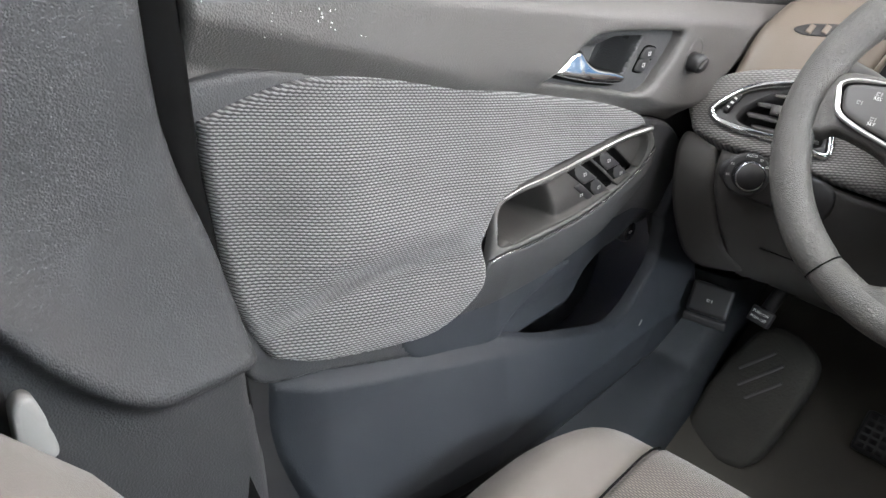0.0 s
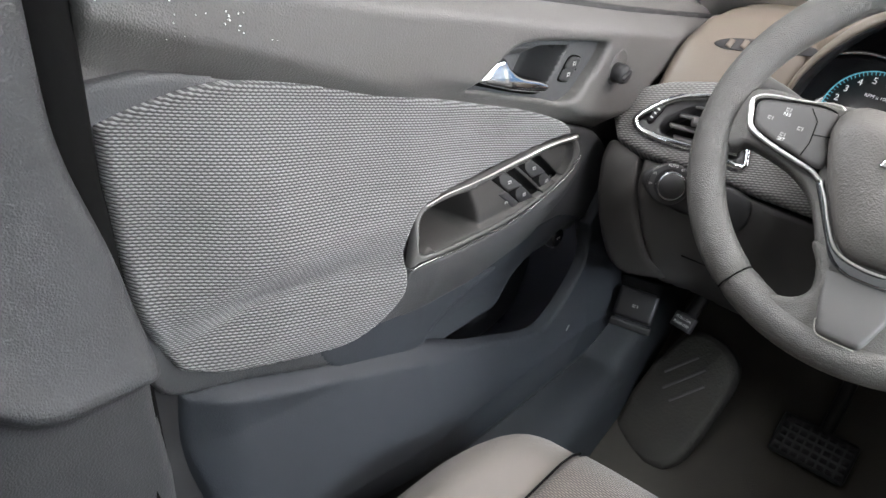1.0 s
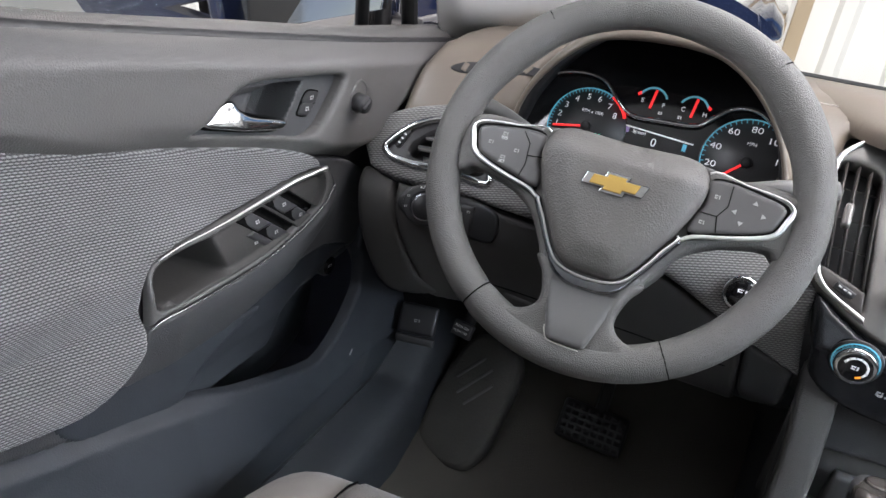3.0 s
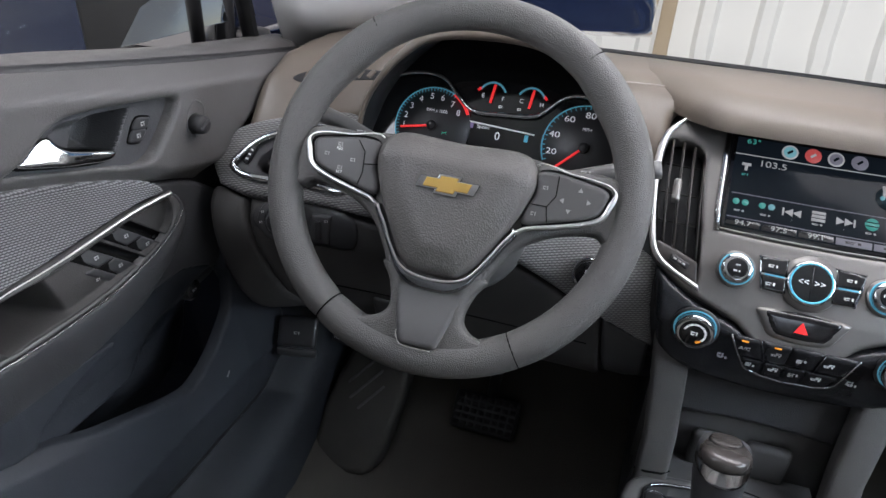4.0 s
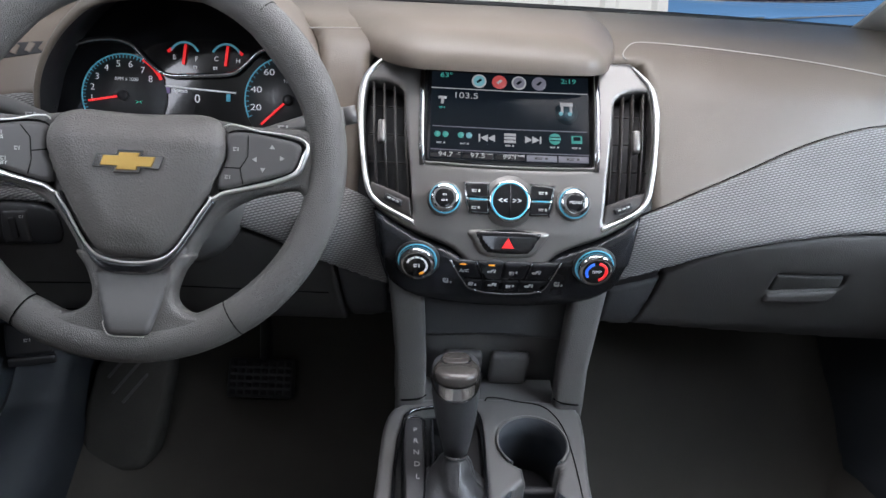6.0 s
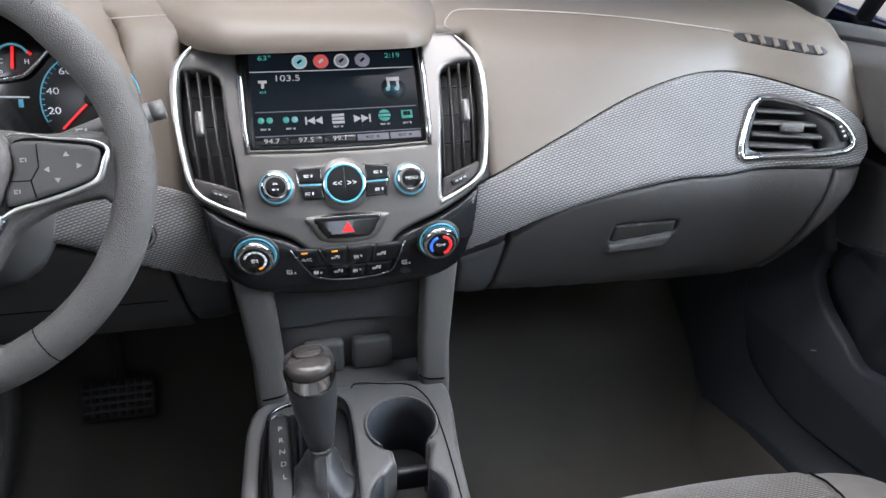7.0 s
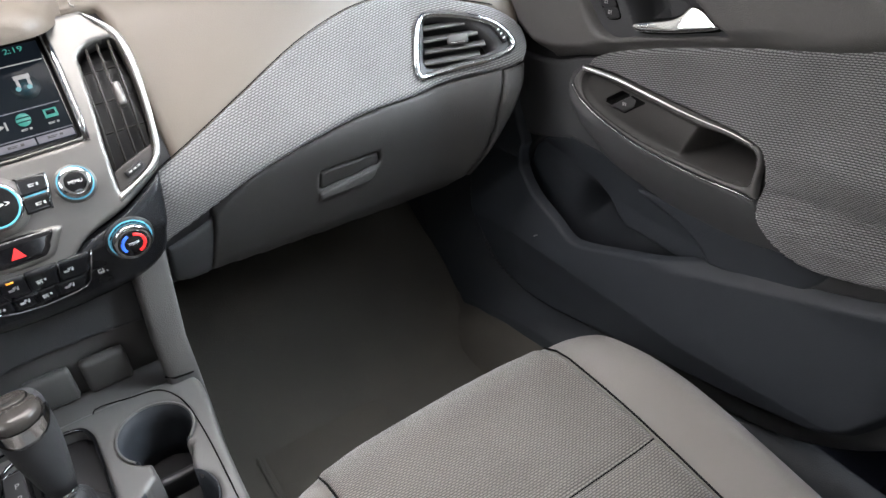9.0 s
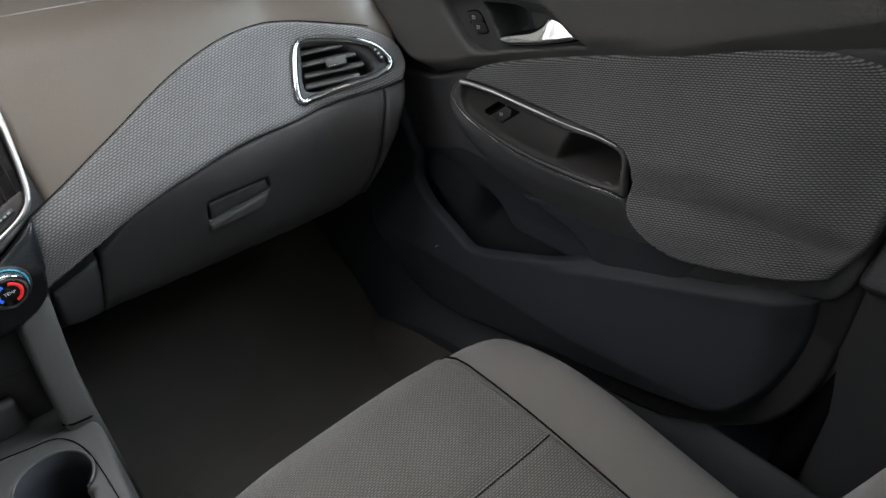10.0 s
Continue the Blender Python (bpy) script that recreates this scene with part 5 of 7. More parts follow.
patch("panel", zs(mir([(0.192, 0.541, 1), (0.285, 0.586), (0.358, 0.601), (0.475, 0.606), (0.574, 0.622, 1), (0.568, 0.575), (0.548, 0.50), (0.525, 0.450), (0.35, 0.440), (0.178, 0.440, 1)], -1)), dash_surf, 0.004, M_KNEE, knee, roll=0.004, drop=0.03, lift=0.004)
m = on(dash_surf, -0.574, S(0.599), 0.007)
switch = thing("light_switch", "round black headlamp switch on the dash", "switch")
patch("switch_plate", zs([(-0.602, 0.598), (-0.596, 0.614), (-0.580, 0.622), (-0.545, 0.614), (-0.49, 0.603), (-0.49, 0.565), (-0.53, 0.561), (-0.576, 0.573)]), dash_surf, 0.004, M_DARK, switch, roll=0.0015, drop=0.012, lift=0.0065)
lathe("dial_ring", [(0.001, 0.0), (0.0245, 0.0), (0.0245, 0.002), (0.022, 0.003), (0.001, 0.003)], m, M_BUTTON, switch, seg=32)
lathe("dial", [(0.001, 0.0), (0.0175, 0.0), (0.0170, 0.014), (0.0160, 0.0165), (0.0135, 0.016), (0.001, 0.016)], m, M_GUN, switch, "dark round dial with bright rim", seg=32)
lathe("dial_face", [(0.001, 0.0156), (0.0148, 0.0156), (0.0142, 0.0172), (0.001, 0.0172)], m, M_DARK, switch, seg=28)
words("dial_writing", "AUTO", m @ pose(0, 0.0215, 0.0032), 0.0042, M_WHITE, switch)
for a in (30, 58, 150, 185):
    icon_bar(m @ pose(0.0212 * math.cos(radians(a)), 0.0212 * math.sin(radians(a)), 0.0032), 0.004, 0.003, switch)

patch("dimmer_plate", zs([(-0.546, 0.565, 1), (-0.520, 0.564, 1), (-0.518, 0.604, 1), (-0.542, 0.605, 1)]), dash_surf, 0.003, M_BUTTON, switch, roll=0.002, drop=0.006, lift=0.0085)
dm = on(dash_surf, -0.533, S(0.585), 0.009)
block("dimmer_wheel", dm, (0.007, 0.024, 0.004), M_DARK, switch, bevel=0.0015)
icon_bar(dm @ pose(0.010, 0.012, 0.0002), 0.005, 0.004, switch)
# small cover and seam on the knee panel
patch("fuse_cover", zs([(-0.47, 0.455, 1), (-0.40, 0.452, 1), (-0.40, 0.492, 1), (-0.47, 0.496, 1)]), dash_surf, 0.004, M_KNEE, knee, roll=0.0025, drop=0.006, lift=0.0060)
tube("panel_seam", [tuple(float(c[0]) for c in dash_surf(np.array([x]), np.array([S(z)]), np.array([0.0042]))) for x, z in ((-0.545, 0.505), (-0.45, 0.502), (-0.32, 0.500), (-0.20, 0.498))], 0.0009, M_SEAM, knee, seg=5)

# ---------- instrument cluster ----------
def cl_surf(u, v, d):
    return u, 0.125 + (v - 0.74) * 0.5 - 0.894 * d, v + 0.447 * d


clu = thing("instrument_cluster", "lit instrument cluster with rev counter and speedometer", "instrument cluster")
FACE = [(-0.505, 0.655, 1), (-0.507, 0.72), (-0.492, 0.752), (-0.470, 0.785), (-0.42, 0.803), (-0.36, 0.81), (-0.29, 0.803), (-0.245, 0.785), (-0.218, 0.745), (-0.208, 0.70), (-0.212, 0.655, 1)]
patch("face", FACE, cl_surf, 0.008, M_GLOSS, clu, "glossy black dial face", roll=0, drop=0.02)


def dial(cx, cz, r, marks, needle, arc, red=None):
    lathe("dial_plate", [(0.001, 0), (r * 1.04, 0), (r * 1.02, 0.003), (0.001, 0.003)], on(cl_surf, cx, cz, 0.001), M_BUTTON, clu, seg=40)
    pts = [tuple(float(q[0]) for q in cl_surf(np.array([cx + r * math.cos(radians(a))]), np.array([cz + r * math.sin(radians(a)) / 1.118]), np.array([0.0045]))) for a in np.linspace(arc[0], arc[1], 26)]
    tube("scale_arc", pts, 0.0007, M_GLOWB, clu, "blue lit scale", seg=6)
    for a in np.linspace(arc[0], arc[1], 29):
        m = on(cl_surf, cx + 0.96 * r * math.cos(radians(a)), cz + 0.96 * r * math.sin(radians(a)) / 1.118, 0.0045)
        block("tick", m @ pose(0, 0, 0, 0, 0, a), (0.0042, 0.0008, 0.0006), M_GLOWB, clu, bevel=0)
    if red:
        pts = [tuple(float(q[0]) for q in cl_surf(np.array([cx + r * math.cos(radians(a))]), np.array([cz + r * math.sin(radians(a)) / 1.118]), np.array([0.0052]))) for a in np.linspace(red[0], red[1], 10)]
        tube("red_zone", pts, 0.0019, M_GLOWR, clu, "red lit zone", seg=6)
    for tx, a in marks:
        words("numeral", tx, on(cl_surf, cx + 0.77 * r * math.cos(radians(a)), cz + 0.77 * r * math.sin(radians(a)) / 1.118, 0.0046), r * 0.22, M_GLOWW, clu)
    m = on(cl_surf, cx, cz, 0.006) @ pose(0, 0, 0, 0, 0, needle)
    block("needle", m @ pose(r * 0.42, 0, 0), (r * 0.86, 0.0024, 0.0012), M_GLOWR, clu, "red lit needle", bevel=0.0004)
    lathe("needle_hub", [(0.0005, 0), (0.0062, 0), (0.0055, 0.004), (0.0005, 0.004)], on(cl_surf, cx, cz, 0.005), M_DARK, clu, seg=20)


dial(-0.4265, 0.706, 0.0450, [("1", 187), ("2", 167), ("3", 146), ("4", 123), ("5", 100), ("6", 78), ("7", 54), ("8", 33)], 191, (205, 60), (62, 25))
dial(-0.2465, 0.7085, 0.0475, [("20", 195), ("40", 164), ("60", 126), ("80", 88), ("100", 50), ("120", 12)], 224, (205, 5))
words("dial_writing", "RPM x 1000", on(cl_surf, -0.4235, 0.722, 0.0046), 0.0052, M_GLOWW, clu)
words("dial_writing", "MPH", on(cl_surf, -0.2465, 0.727, 0.0046), 0.0052, M_GLOWW, clu)
for cx, l, r_ in ((-0.362, "E", "F"), (-0.316, "C", "H")):
    cz = 0.744
    pts = [tuple(float(q[0]) for q in cl_surf(np.array([cx + 0.017 * math.cos(radians(a))]), np.array([cz + 0.017 * math.sin(radians(a))]), np.array([0.0015]))) for a in np.linspace(150, 30, 12)]
    tube("scale_arc", pts, 0.0012, M_GLOWB, clu, seg=6)
    words("dial_letter", l, on(cl_surf, cx - 0.011, cz + 0.002, 0.0015), 0.007, M_GLOWW, clu)
    words("dial_letter", r_, on(cl_surf, cx + 0.013, cz + 0.001, 0.0015), 0.007, M_GLOWW, clu)
    block("needle", on(cl_surf, cx + 0.0005, cz + 0.005, 0.003) @ pose(0, 0, 0, 0, 0, -6), (0.0028, 0.022, 0.001), M_GLOWR, clu, bevel=0.0003)
    k = cx - 0.016 if l == "E" else cx + 0.016
    block("red_zone", on(cl_surf, k, cz + 0.0085, 0.002) @ pose(0, 0, 0, 0, 0, 40 if l == "E" else -40), (0.005, 0.003, 0.0008), M_GLOWR, clu, bevel=0)
    icon_bar(on(cl_surf, cx + (0.012 if l == "E" else -0.012), cz - 0.007, 0.0015), 0.005, 0.004, clu, M_GLOWW)
# message screen
for a, b in (((-0.3875, 0.7175), (-0.3045, 0.7135)), ((-0.3875, 0.683), (-0.3875, 0.7175))):
    pa, pb = [tuple(float(q[0]) for q in cl_surf(np.array([p[0]]), np.array([p[1]]), np.array([0.0025]))) for p in (a, b)]
    tube("screen_line", [pa, pb], 0.0009, M_GLOWW, clu, seg=6)
block("fuel_bar", on(cl_surf, -0.313, 0.7085, 0.002), (0.0045, 0.008, 0.0006), M_GLOWB, clu, bevel=0)
block("screen_tab", on(cl_surf, -0.3805, 0.7135, 0.002), (0.0065, 0.0065, 0.0006), mat("screen_violet", (0, 0, 0), 0.5, vary=0, emit=(0.42, 0.33, 0.62, 0.5)), clu, bevel=0)
block("screen_band", on(cl_surf, -0.388, 0.7125, 0.002), (0.006, 0.012, 0.0006), M_GLOWW, clu, bevel=0)
words("screen_writing", "Speed", on(cl_surf, -0.3655, 0.7135, 0.002), 0.0062, M_GLOWW, clu)
words("speed_digit", "0", on(cl_surf, -0.347, 0.706, 0.002), 0.013, M_GLOWW, clu)
words("lamp_sign", "><", on(cl_surf, -0.410, 0.700, 0.0046), 0.006, M_GLOWG, clu)
# chrome line over the dials
rim = [(-0.501, 0.690), (-0.5025, 0.718), (-0.5005, 0.7363), (-0.4862, 0.7505), (-0.449, 0.7600), (-0.4205, 0.7567), (-0.4005, 0.7409), (-0.381, 0.7282), (-0.3471, 0.7285), (-0.3075, 0.7321), (-0.2956, 0.7404), (-0.2784, 0.7551), (-0.2563, 0.7595), (-0.236, 0.752), (-0.220, 0.735), (-0.211, 0.700)]
pl = curve2(rim, 4)[: -4]
tube("chrome_line", list(zip(*cl_surf(pl[:, 0], pl[:, 1], np.full(len(pl), 0.006)))), 0.0026, M_CHROME, clu, "bright chrome line over the dials", seg=8)
# hood: a thick arched visor
arch = [(-0.500, 0.665), (-0.500, 0.715), (-0.488, 0.748), (-0.467, 0.7775), (-0.447, 0.797), (-0.427, 0.811), (-0.400, 0.8185), (-0.365, 0.822), (-0.328, 0.8223), (-0.298, 0.8174), (-0.268, 0.801), (-0.238, 0.772), (-0.218, 0.740), (-0.206, 0.705), (-0.205, 0.665)]
ac = curve2(arch, 5)[:-5]
ctr = np.array([-0.36, 0.70])
rows = []
for y, sc, dz in ((0.074, 0.994, 0.0), (0.066, 1.0, 0.0), (0.063, 1.012, 0.0), (0.066, 1.04, 0.0), (0.076, 1.07, 0.0), (0.093, 1.09, 0.0), (0.12, 1.10, -0.001), (0.16, 1.10, -0.006), (0.24, 1.09, -0.02), (0.31, 1.06, -0.045)):
    rows.append([(ctr[0] + (x - ctr[0]) * (1 + 0.45 * (sc - 1)), y, ctr[1] + (z - ctr[1]) * sc + dz) for x, z in ac])
hood = sheet("hood", rows, M_DASH, clu, "padded arched hood", thick=0.003)
sheet("hood_lining", [[(ctr[0] + (x - ctr[0]) * sc, y, ctr[1] + (z - ctr[1]) * sc) for x, z in ac] for y, sc in ((0.068, 0.992), (0.10, 0.972), (0.17, 0.95))], M_DARK, clu, thick=0.002)

# ---------- centre stack ----------
M_VENT = mat("brown_black_vane_plastic", (0.034, 0.030, 0.027), 0.42, vary=0.1)
stack = thing("centre_stack", "satin silver centre stack with touch screen and climate controls", "centre console")
SIL = [(-0.137, 0.762, 1), (-0.158, 0.742), (-0.1665, 0.722), (-0.1645, 0.69), (-0.154, 0.645), (-0.143, 0.628), (-0.102, 0.607), (-0.060, 0.592), (-0.040, 0.577), (-0.020, 0.573)]
SIL = SIL + [(-a, *r) for a, *r in SIL[::-1]]
SCR = rect(-0.095, 0.669, 0.094, 0.762, 0.004)
CV = [(-0.1575, 0.7361, 1), (-0.1404, 0.7365), (-0.1251, 0.7330), (-0.1178, 0.7283, 1), (-0.1165, 0.7213), (-0.1130, 0.6930), (-0.1084, 0.6652), (-0.1055, 0.6420), (-0.1036, 0.6195, 1), (-0.1343, 0.6316), (-0.1470, 0.6415), (-0.1525, 0.6560), (-0.1570, 0.6781), (-0.1600, 0.7013), (-0.1595, 0.7250)]
CVR = mir(CV, -1)
patch("fascia", SIL, stack_surf, 0.0025, M_SILVER, stack, "satin silver fascia", roll=0.003, drop=0.02, holes=[SCR, CV, CVR])
patch("backing", [(-0.165, 0.50), (0.165, 0.50), (0.17, 0.74), (0.14, 0.775), (-0.14, 0.775), (-0.17, 0.74)], stack_surf, 0.01, M_DARK, stack, roll=0, drop=0.06, lift=-0.024)
patch("screen_frame", rect(-0.094, 0.670, 0.093, 0.761, 0.004), stack_surf, 0.005, M_GLOSS, stack, "glossy black screen glass", roll=0.002, drop=0.01, lift=-0.006)
tube("screen_edge", along(stack_surf, SCR, 0.0005, 3), 0.0014, M_SILVER, stack, seg=6, closed=True)
for s in (-1, 1):
    cv = CV if s < 0 else CVR
    rim_out = [(-0.1370, 0.7600), (-0.1613, 0.7417), (-0.1678, 0.7248), (-0.1675, 0.7058), (-0.1649, 0.6872), (-0.1606, 0.6641), (-0.1558, 0.6454), (-0.1460, 0.6320), (-0.1256, 0.6228), (-0.1010, 0.6128)]
    rim_in = [(-0.1449, 0.7509), (-0.1570, 0.7385), (-0.1603, 0.7250), (-0.1606, 0.7013), (-0.1577, 0.6781), (-0.1529, 0.6548), (-0.1474, 0.6409), (-0.1343, 0.6308), (-0.1016, 0.6178)]
    band = [(*rim_out[0], 1), *rim_out[1:-1], (*rim_out[-1], 1), (*rim_in[-1], 1), *rim_in[-2:0:-1], (*rim_in[0], 1)]
    patch("chrome_edge", [(-s * q[0], *q[1:]) for q in (band[::-1] if s > 0 else band)][::-1], stack_surf, 0.0015, M_BRIGHT, stack, "broad bright satin vent edge", roll=0.0022, drop=0.008, lift=0.0042)
    patch("vent_back", cv, stack_surf, 0.005, M_DARK, stack, roll=0, drop=0.001, lift=-0.024)
    foot = [(-0.1495, 0.6500, 1), (-0.1255, 0.6440), (-0.1068, 0.6378, 1), (-0.1036, 0.6195, 1), (-0.1343, 0.6316), (-0.1470, 0.6415)]
    patch("vent_foot", [(-s * q[0], *q[1:]) for q in foot][::-s], stack_surf, 0.002, M_VENT, stack, "small dark panel under the vent", roll=0.001, drop=0.01, lift=-0.001)
    for k in range(4):
        xt, xb = -0.1520 + 0.0118 * k, -0.1440 + 0.0118 * k
        zt, zb = 0.7355 - 0.0008 * k * k, 0.6510 - 0.0037 * k
        va = [Vector([float(q[0]) for q in stack_surf(np.array([-s * xx]), np.array([zz]), np.array([-0.0085]))]) for xx, zz in ((xt, zt), ((xt + xb) / 2 - 0.0008, (zt + zb) / 2), (xb, zb))]
        tube("vent_slat", va, 0.0068, M_VENT, stack, seg=8, flat=0.19, up=(1, 0, 0.05), square=0.6)
    for z in (0.668, 0.692, 0.716):
        tube("vent_link", [tuple(float(q[0]) for q in stack_surf(np.array([-s * xx]), np.array([z + 0.002]), np.array([-0.014]))) for xx in (-0.155, -0.112)], 0.0010, M_VENT, stack, seg=6)
    m = on(stack_surf, s * 0.1400, 0.6925, -0.0005)
    block("vent_tab", m @ pose(0, 0, 0, 0, 0, s * -4), (0.0085, 0.026, 0.012), M_SILVER, stack, bevel=0.0035)
    m = on(stack_surf, s * 0.1245, 0.6350, 0.0006)
    block("vent_wheel", m @ pose(0, 0, 0, 0, 0, 21 * s), (0.021, 0.0070, 0.005), M_DARK, stack, bevel=0.002)
    for k in range(3):
        block("wheel_mark", m @ pose(0, 0, 0.0026, 0, 0, 21 * s) @ pose(-0.005 + 0.005 * k, 0, 0), (0.0036, 0.0018, 0.0004), M_MARK, stack, bevel=0)
    # bevelled bar beside the screen; brighter metal paints in the bevel's highlight
    bar = np.array([(0.0968, 0.7540), (0.0976, 0.7265), (0.0966, 0.6840), (0.0945, 0.6665)])
    tube("screen_side_bar", list(zip(*stack_surf(s * bar[:, 0], bar[:, 1], np.full(4, 0.0004)))), 0.0034, M_SATIN, stack, "bevelled bar beside the screen, brightened as its highlight", seg=8, flat=0.7)


def sx(px):
    return (px - 761) * 0.00063


def sz(py):
    return 0.752 - (py - 100) * 0.000479


def at_screen(px, py, d=-0.0052):
    return on(stack_surf, sx(px), sz(py), d)


M_TEAL = mat("screen_teal", (0, 0, 0), 0.5, vary=0, emit=(0.09, 0.60, 0.50, 0.7))
M_SCRW = mat("screen_white", (0, 0, 0), 0.5, vary=0, emit=(0.80, 0.82, 0.82, 0.62))
M_SCRG = mat("screen_grey", (0, 0, 0), 0.5, vary=0, emit=(0.30, 0.30, 0.36, 0.7))
M_SCRD = mat("screen_dark", (0.003, 0.004, 0.005), 0.10, vary=0, spec=0.12, emit=(0.008, 0.012, 0.017, 0.8))
M_SCRR = mat("screen_red", (0, 0, 0), 0.5, vary=0, emit=(0.8, 0.13, 0.12, 0.8))
M_SCRC = mat("screen_cyan", (0, 0, 0), 0.5, vary=0, emit=(0.25, 0.62, 0.68, 0.8))
patch("screen_picture", [(sx(622), sz(262), 1), (sx(902), sz(262), 1), (sx(902), sz(106), 1), (sx(622), sz(106), 1)], stack_surf, 0.01, M_SCRD, stack, roll=0, drop=0, lift=-0.0056)
words("screen_writing", "63\u00b0", at_screen(648, 112), 0.0085, M_TEAL, stack)
words("screen_writing", "2:19", at_screen(866, 114), 0.0085, M_TEAL, stack)
words("screen_writing", "103.5", at_screen(683, 148), 0.0105, M_SCRW, stack)
for px, c in ((706, M_SCRC), (742, M_SCRR), (777, M_SCRW), (813, M_SCRG)):
    m = at_screen(px, 120)
    lathe("screen_icon", [(0.0003, 0), (0.0082, 0), (0.008, 0.0004), (0.0003, 0.0004)], m, M_SCRW if c is M_SCRC else c, stack, seg=24)
    lathe("icon_fill", [(0.0003, 0), (0.0064, 0.0004), (0.0062, 0.0006), (0.0003, 0.0006)], m, c if c is not M_SCRW else M_SCRG, stack, seg=24)
    block("icon_mark", m @ pose(0, 0, 0.0008, 0, 0, 40), (0.006, 0.0026, 0.0004), M_SCRW if c is M_SCRR else M_SCRD, stack, bevel=0)
for y, a, b in ((136, 622, 900), (205, 626, 898), (246, 624, 902)):
    tube("screen_line", [at_screen(a, y).translation, at_screen((a + b) / 2, y).translation, at_screen(b, y).translation], 0.0005, M_SCRG if y > 140 else M_SCRW, stack, seg=6)
block("tower_icon", at_screen(642, 158), (0.003, 0.008, 0.0004), M_SCRW, stack, bevel=0)
block("tower_cap", at_screen(642, 153), (0.009, 0.003, 0.0004), M_SCRW, stack, bevel=0)
icon_bar(at_screen(642, 171), 0.008, 0.0025, stack, M_TEAL)
for r_, e_ in ((0.013, 0.020), (0.009, 0.05), (0.005, 0.10)):
    lathe("note_glow", [(0.0003, 0), (r_, 0), (r_, 0.0002), (0.0003, 0.0002 + e_ * 0.001)], at_screen(862, 172, -0.00545 + e_ * 0.002), mat("screen_blue_glow", (0, 0, 0), 0.5, vary=0, emit=(0.10, 0.55, 0.75, e_)), stack, seg=28)
block("note_beam", at_screen(862, 156), (0.0145, 0.0045, 0.0004), M_SCRW, stack, bevel=0)
for px in (854, 870):
    block("note_stem", at_screen(px, 164), (0.003, 0.010, 0.0004), M_SCRW, stack, bevel=0)
    lathe("note_head", [(0.0003, 0), (0.0024, 0), (0.0024, 0.0004), (0.0003, 0.0004)], at_screen(px - 2, 173), M_SCRC, stack, seg=16)
for px, kind in ((642, "dot"), (683, "bar"), (723, "back"), (762, "grid"), (801, "fwd"), (841, "globe"), (880, "card")):
    m = at_screen(px, 219)
    if kind in ("back", "fwd"):
        sg = -1 if kind == "back" else 1
        for dx in (-0.004, 0.004):
            plate("skip_arrow", [(dx - sg * 0.004, -0.0042, 1), (dx + sg * 0.004, 0, 1), (dx - sg * 0.004, 0.0042, 1)], m @ pose(0, -0.002, 0), 0.0004, M_SCRW, stack, bevel=0, n=1)
        block("skip_bar", m @ pose(sg * 0.0092, -0.002, 0), (0.0018, 0.0085, 0.0004), M_SCRW, stack, bevel=0)
    elif kind == "grid":
        for r in range(3):
            block("grid_row", m @ pose(0, 0.003 - r * 0.004, 0), (0.013, 0.003, 0.0004), M_SCRW, stack, bevel=0)
    elif kind == "globe":
        lathe("globe", [(0.0003, 0), (0.0066, 0), (0.0066, 0.0004), (0.0003, 0.0004)], m, M_TEAL, stack, seg=24)
        for r in (-1, 1):
            block("globe_band", m @ pose(0, r * 0.002, 0.0006), (0.012, 0.001, 0.0003), M_SCRD, stack, bevel=0)
    elif kind == "card":
        block("card", m, (0.012, 0.009, 0.0004), M_TEAL, stack, bevel=0)
        block("card_face", m @ pose(0, 0.0008, 0.0004), (0.008, 0.0045, 0.0003), M_SCRD, stack, bevel=0)
    else:
        for dx in (-0.0045, 0.0045):
            lathe("wave", [(0.0003, 0), (0.0034, 0), (0.0034, 0.0004), (0.0003, 0.0004)], m @ pose(dx, 0, 0), M_TEAL if kind == "dot" else (M_SCRC if dx > 0 else M_TEAL), stack, seg=16)
    icon_bar(at_screen(px, 234), 0.012 if kind not in ("back", "fwd") else 0.0001, 0.0022, stack, M_SCRW)
for i, tx in enumerate(("94.7", "97.5", "99.1", "", "")):
    px = 650 + i * 56
    block("preset", at_screen(px, 254.5, -0.0054), (0.0335, 0.0072, 0.0006), M_SCRG if i > 2 else M_GLOSS, stack, bevel=0.0004)
    if tx:
        words("preset_writing", tx, at_screen(px, 254.5, -0.0048), 0.0078, M_SCRW, stack)
    else:
        icon_bar(at_screen(px, 254.5, -0.0050), 0.018, 0.003, stack, M_BUTTON)


def knob(x, z, r, ring, face, surf=stack_surf, tall=0.010, f=0.80):
    m = on(surf, x, z, 0.0)
    lathe("knob_bed", [(0.001, 0), (r * 1.28, 0), (r * 1.25, 0.0025), (0.001, 0.0025)], m, M_BUTTON if face != "silver" else M_SILVER, stack, seg=36)
    k = lathe("knob", [(0.001, 0), (r * 1.05, 0.001), (r * 1.02, tall * 0.8), (r * 0.97, tall), (r * f, tall * 1.02), (0.001, tall * 0.97)], m, ring, stack, "bright ringed control knob", seg=40)
    lathe("knob_face", [(0.001, tall * 0.98), (r * f, tall * 1.03), (r * (f - 0.04), tall * 1.06), (0.001, tall * 1.06)], m, M_GLOSS, k, seg=32)
    return m @ pose(0, 0, tall * 1.07), k


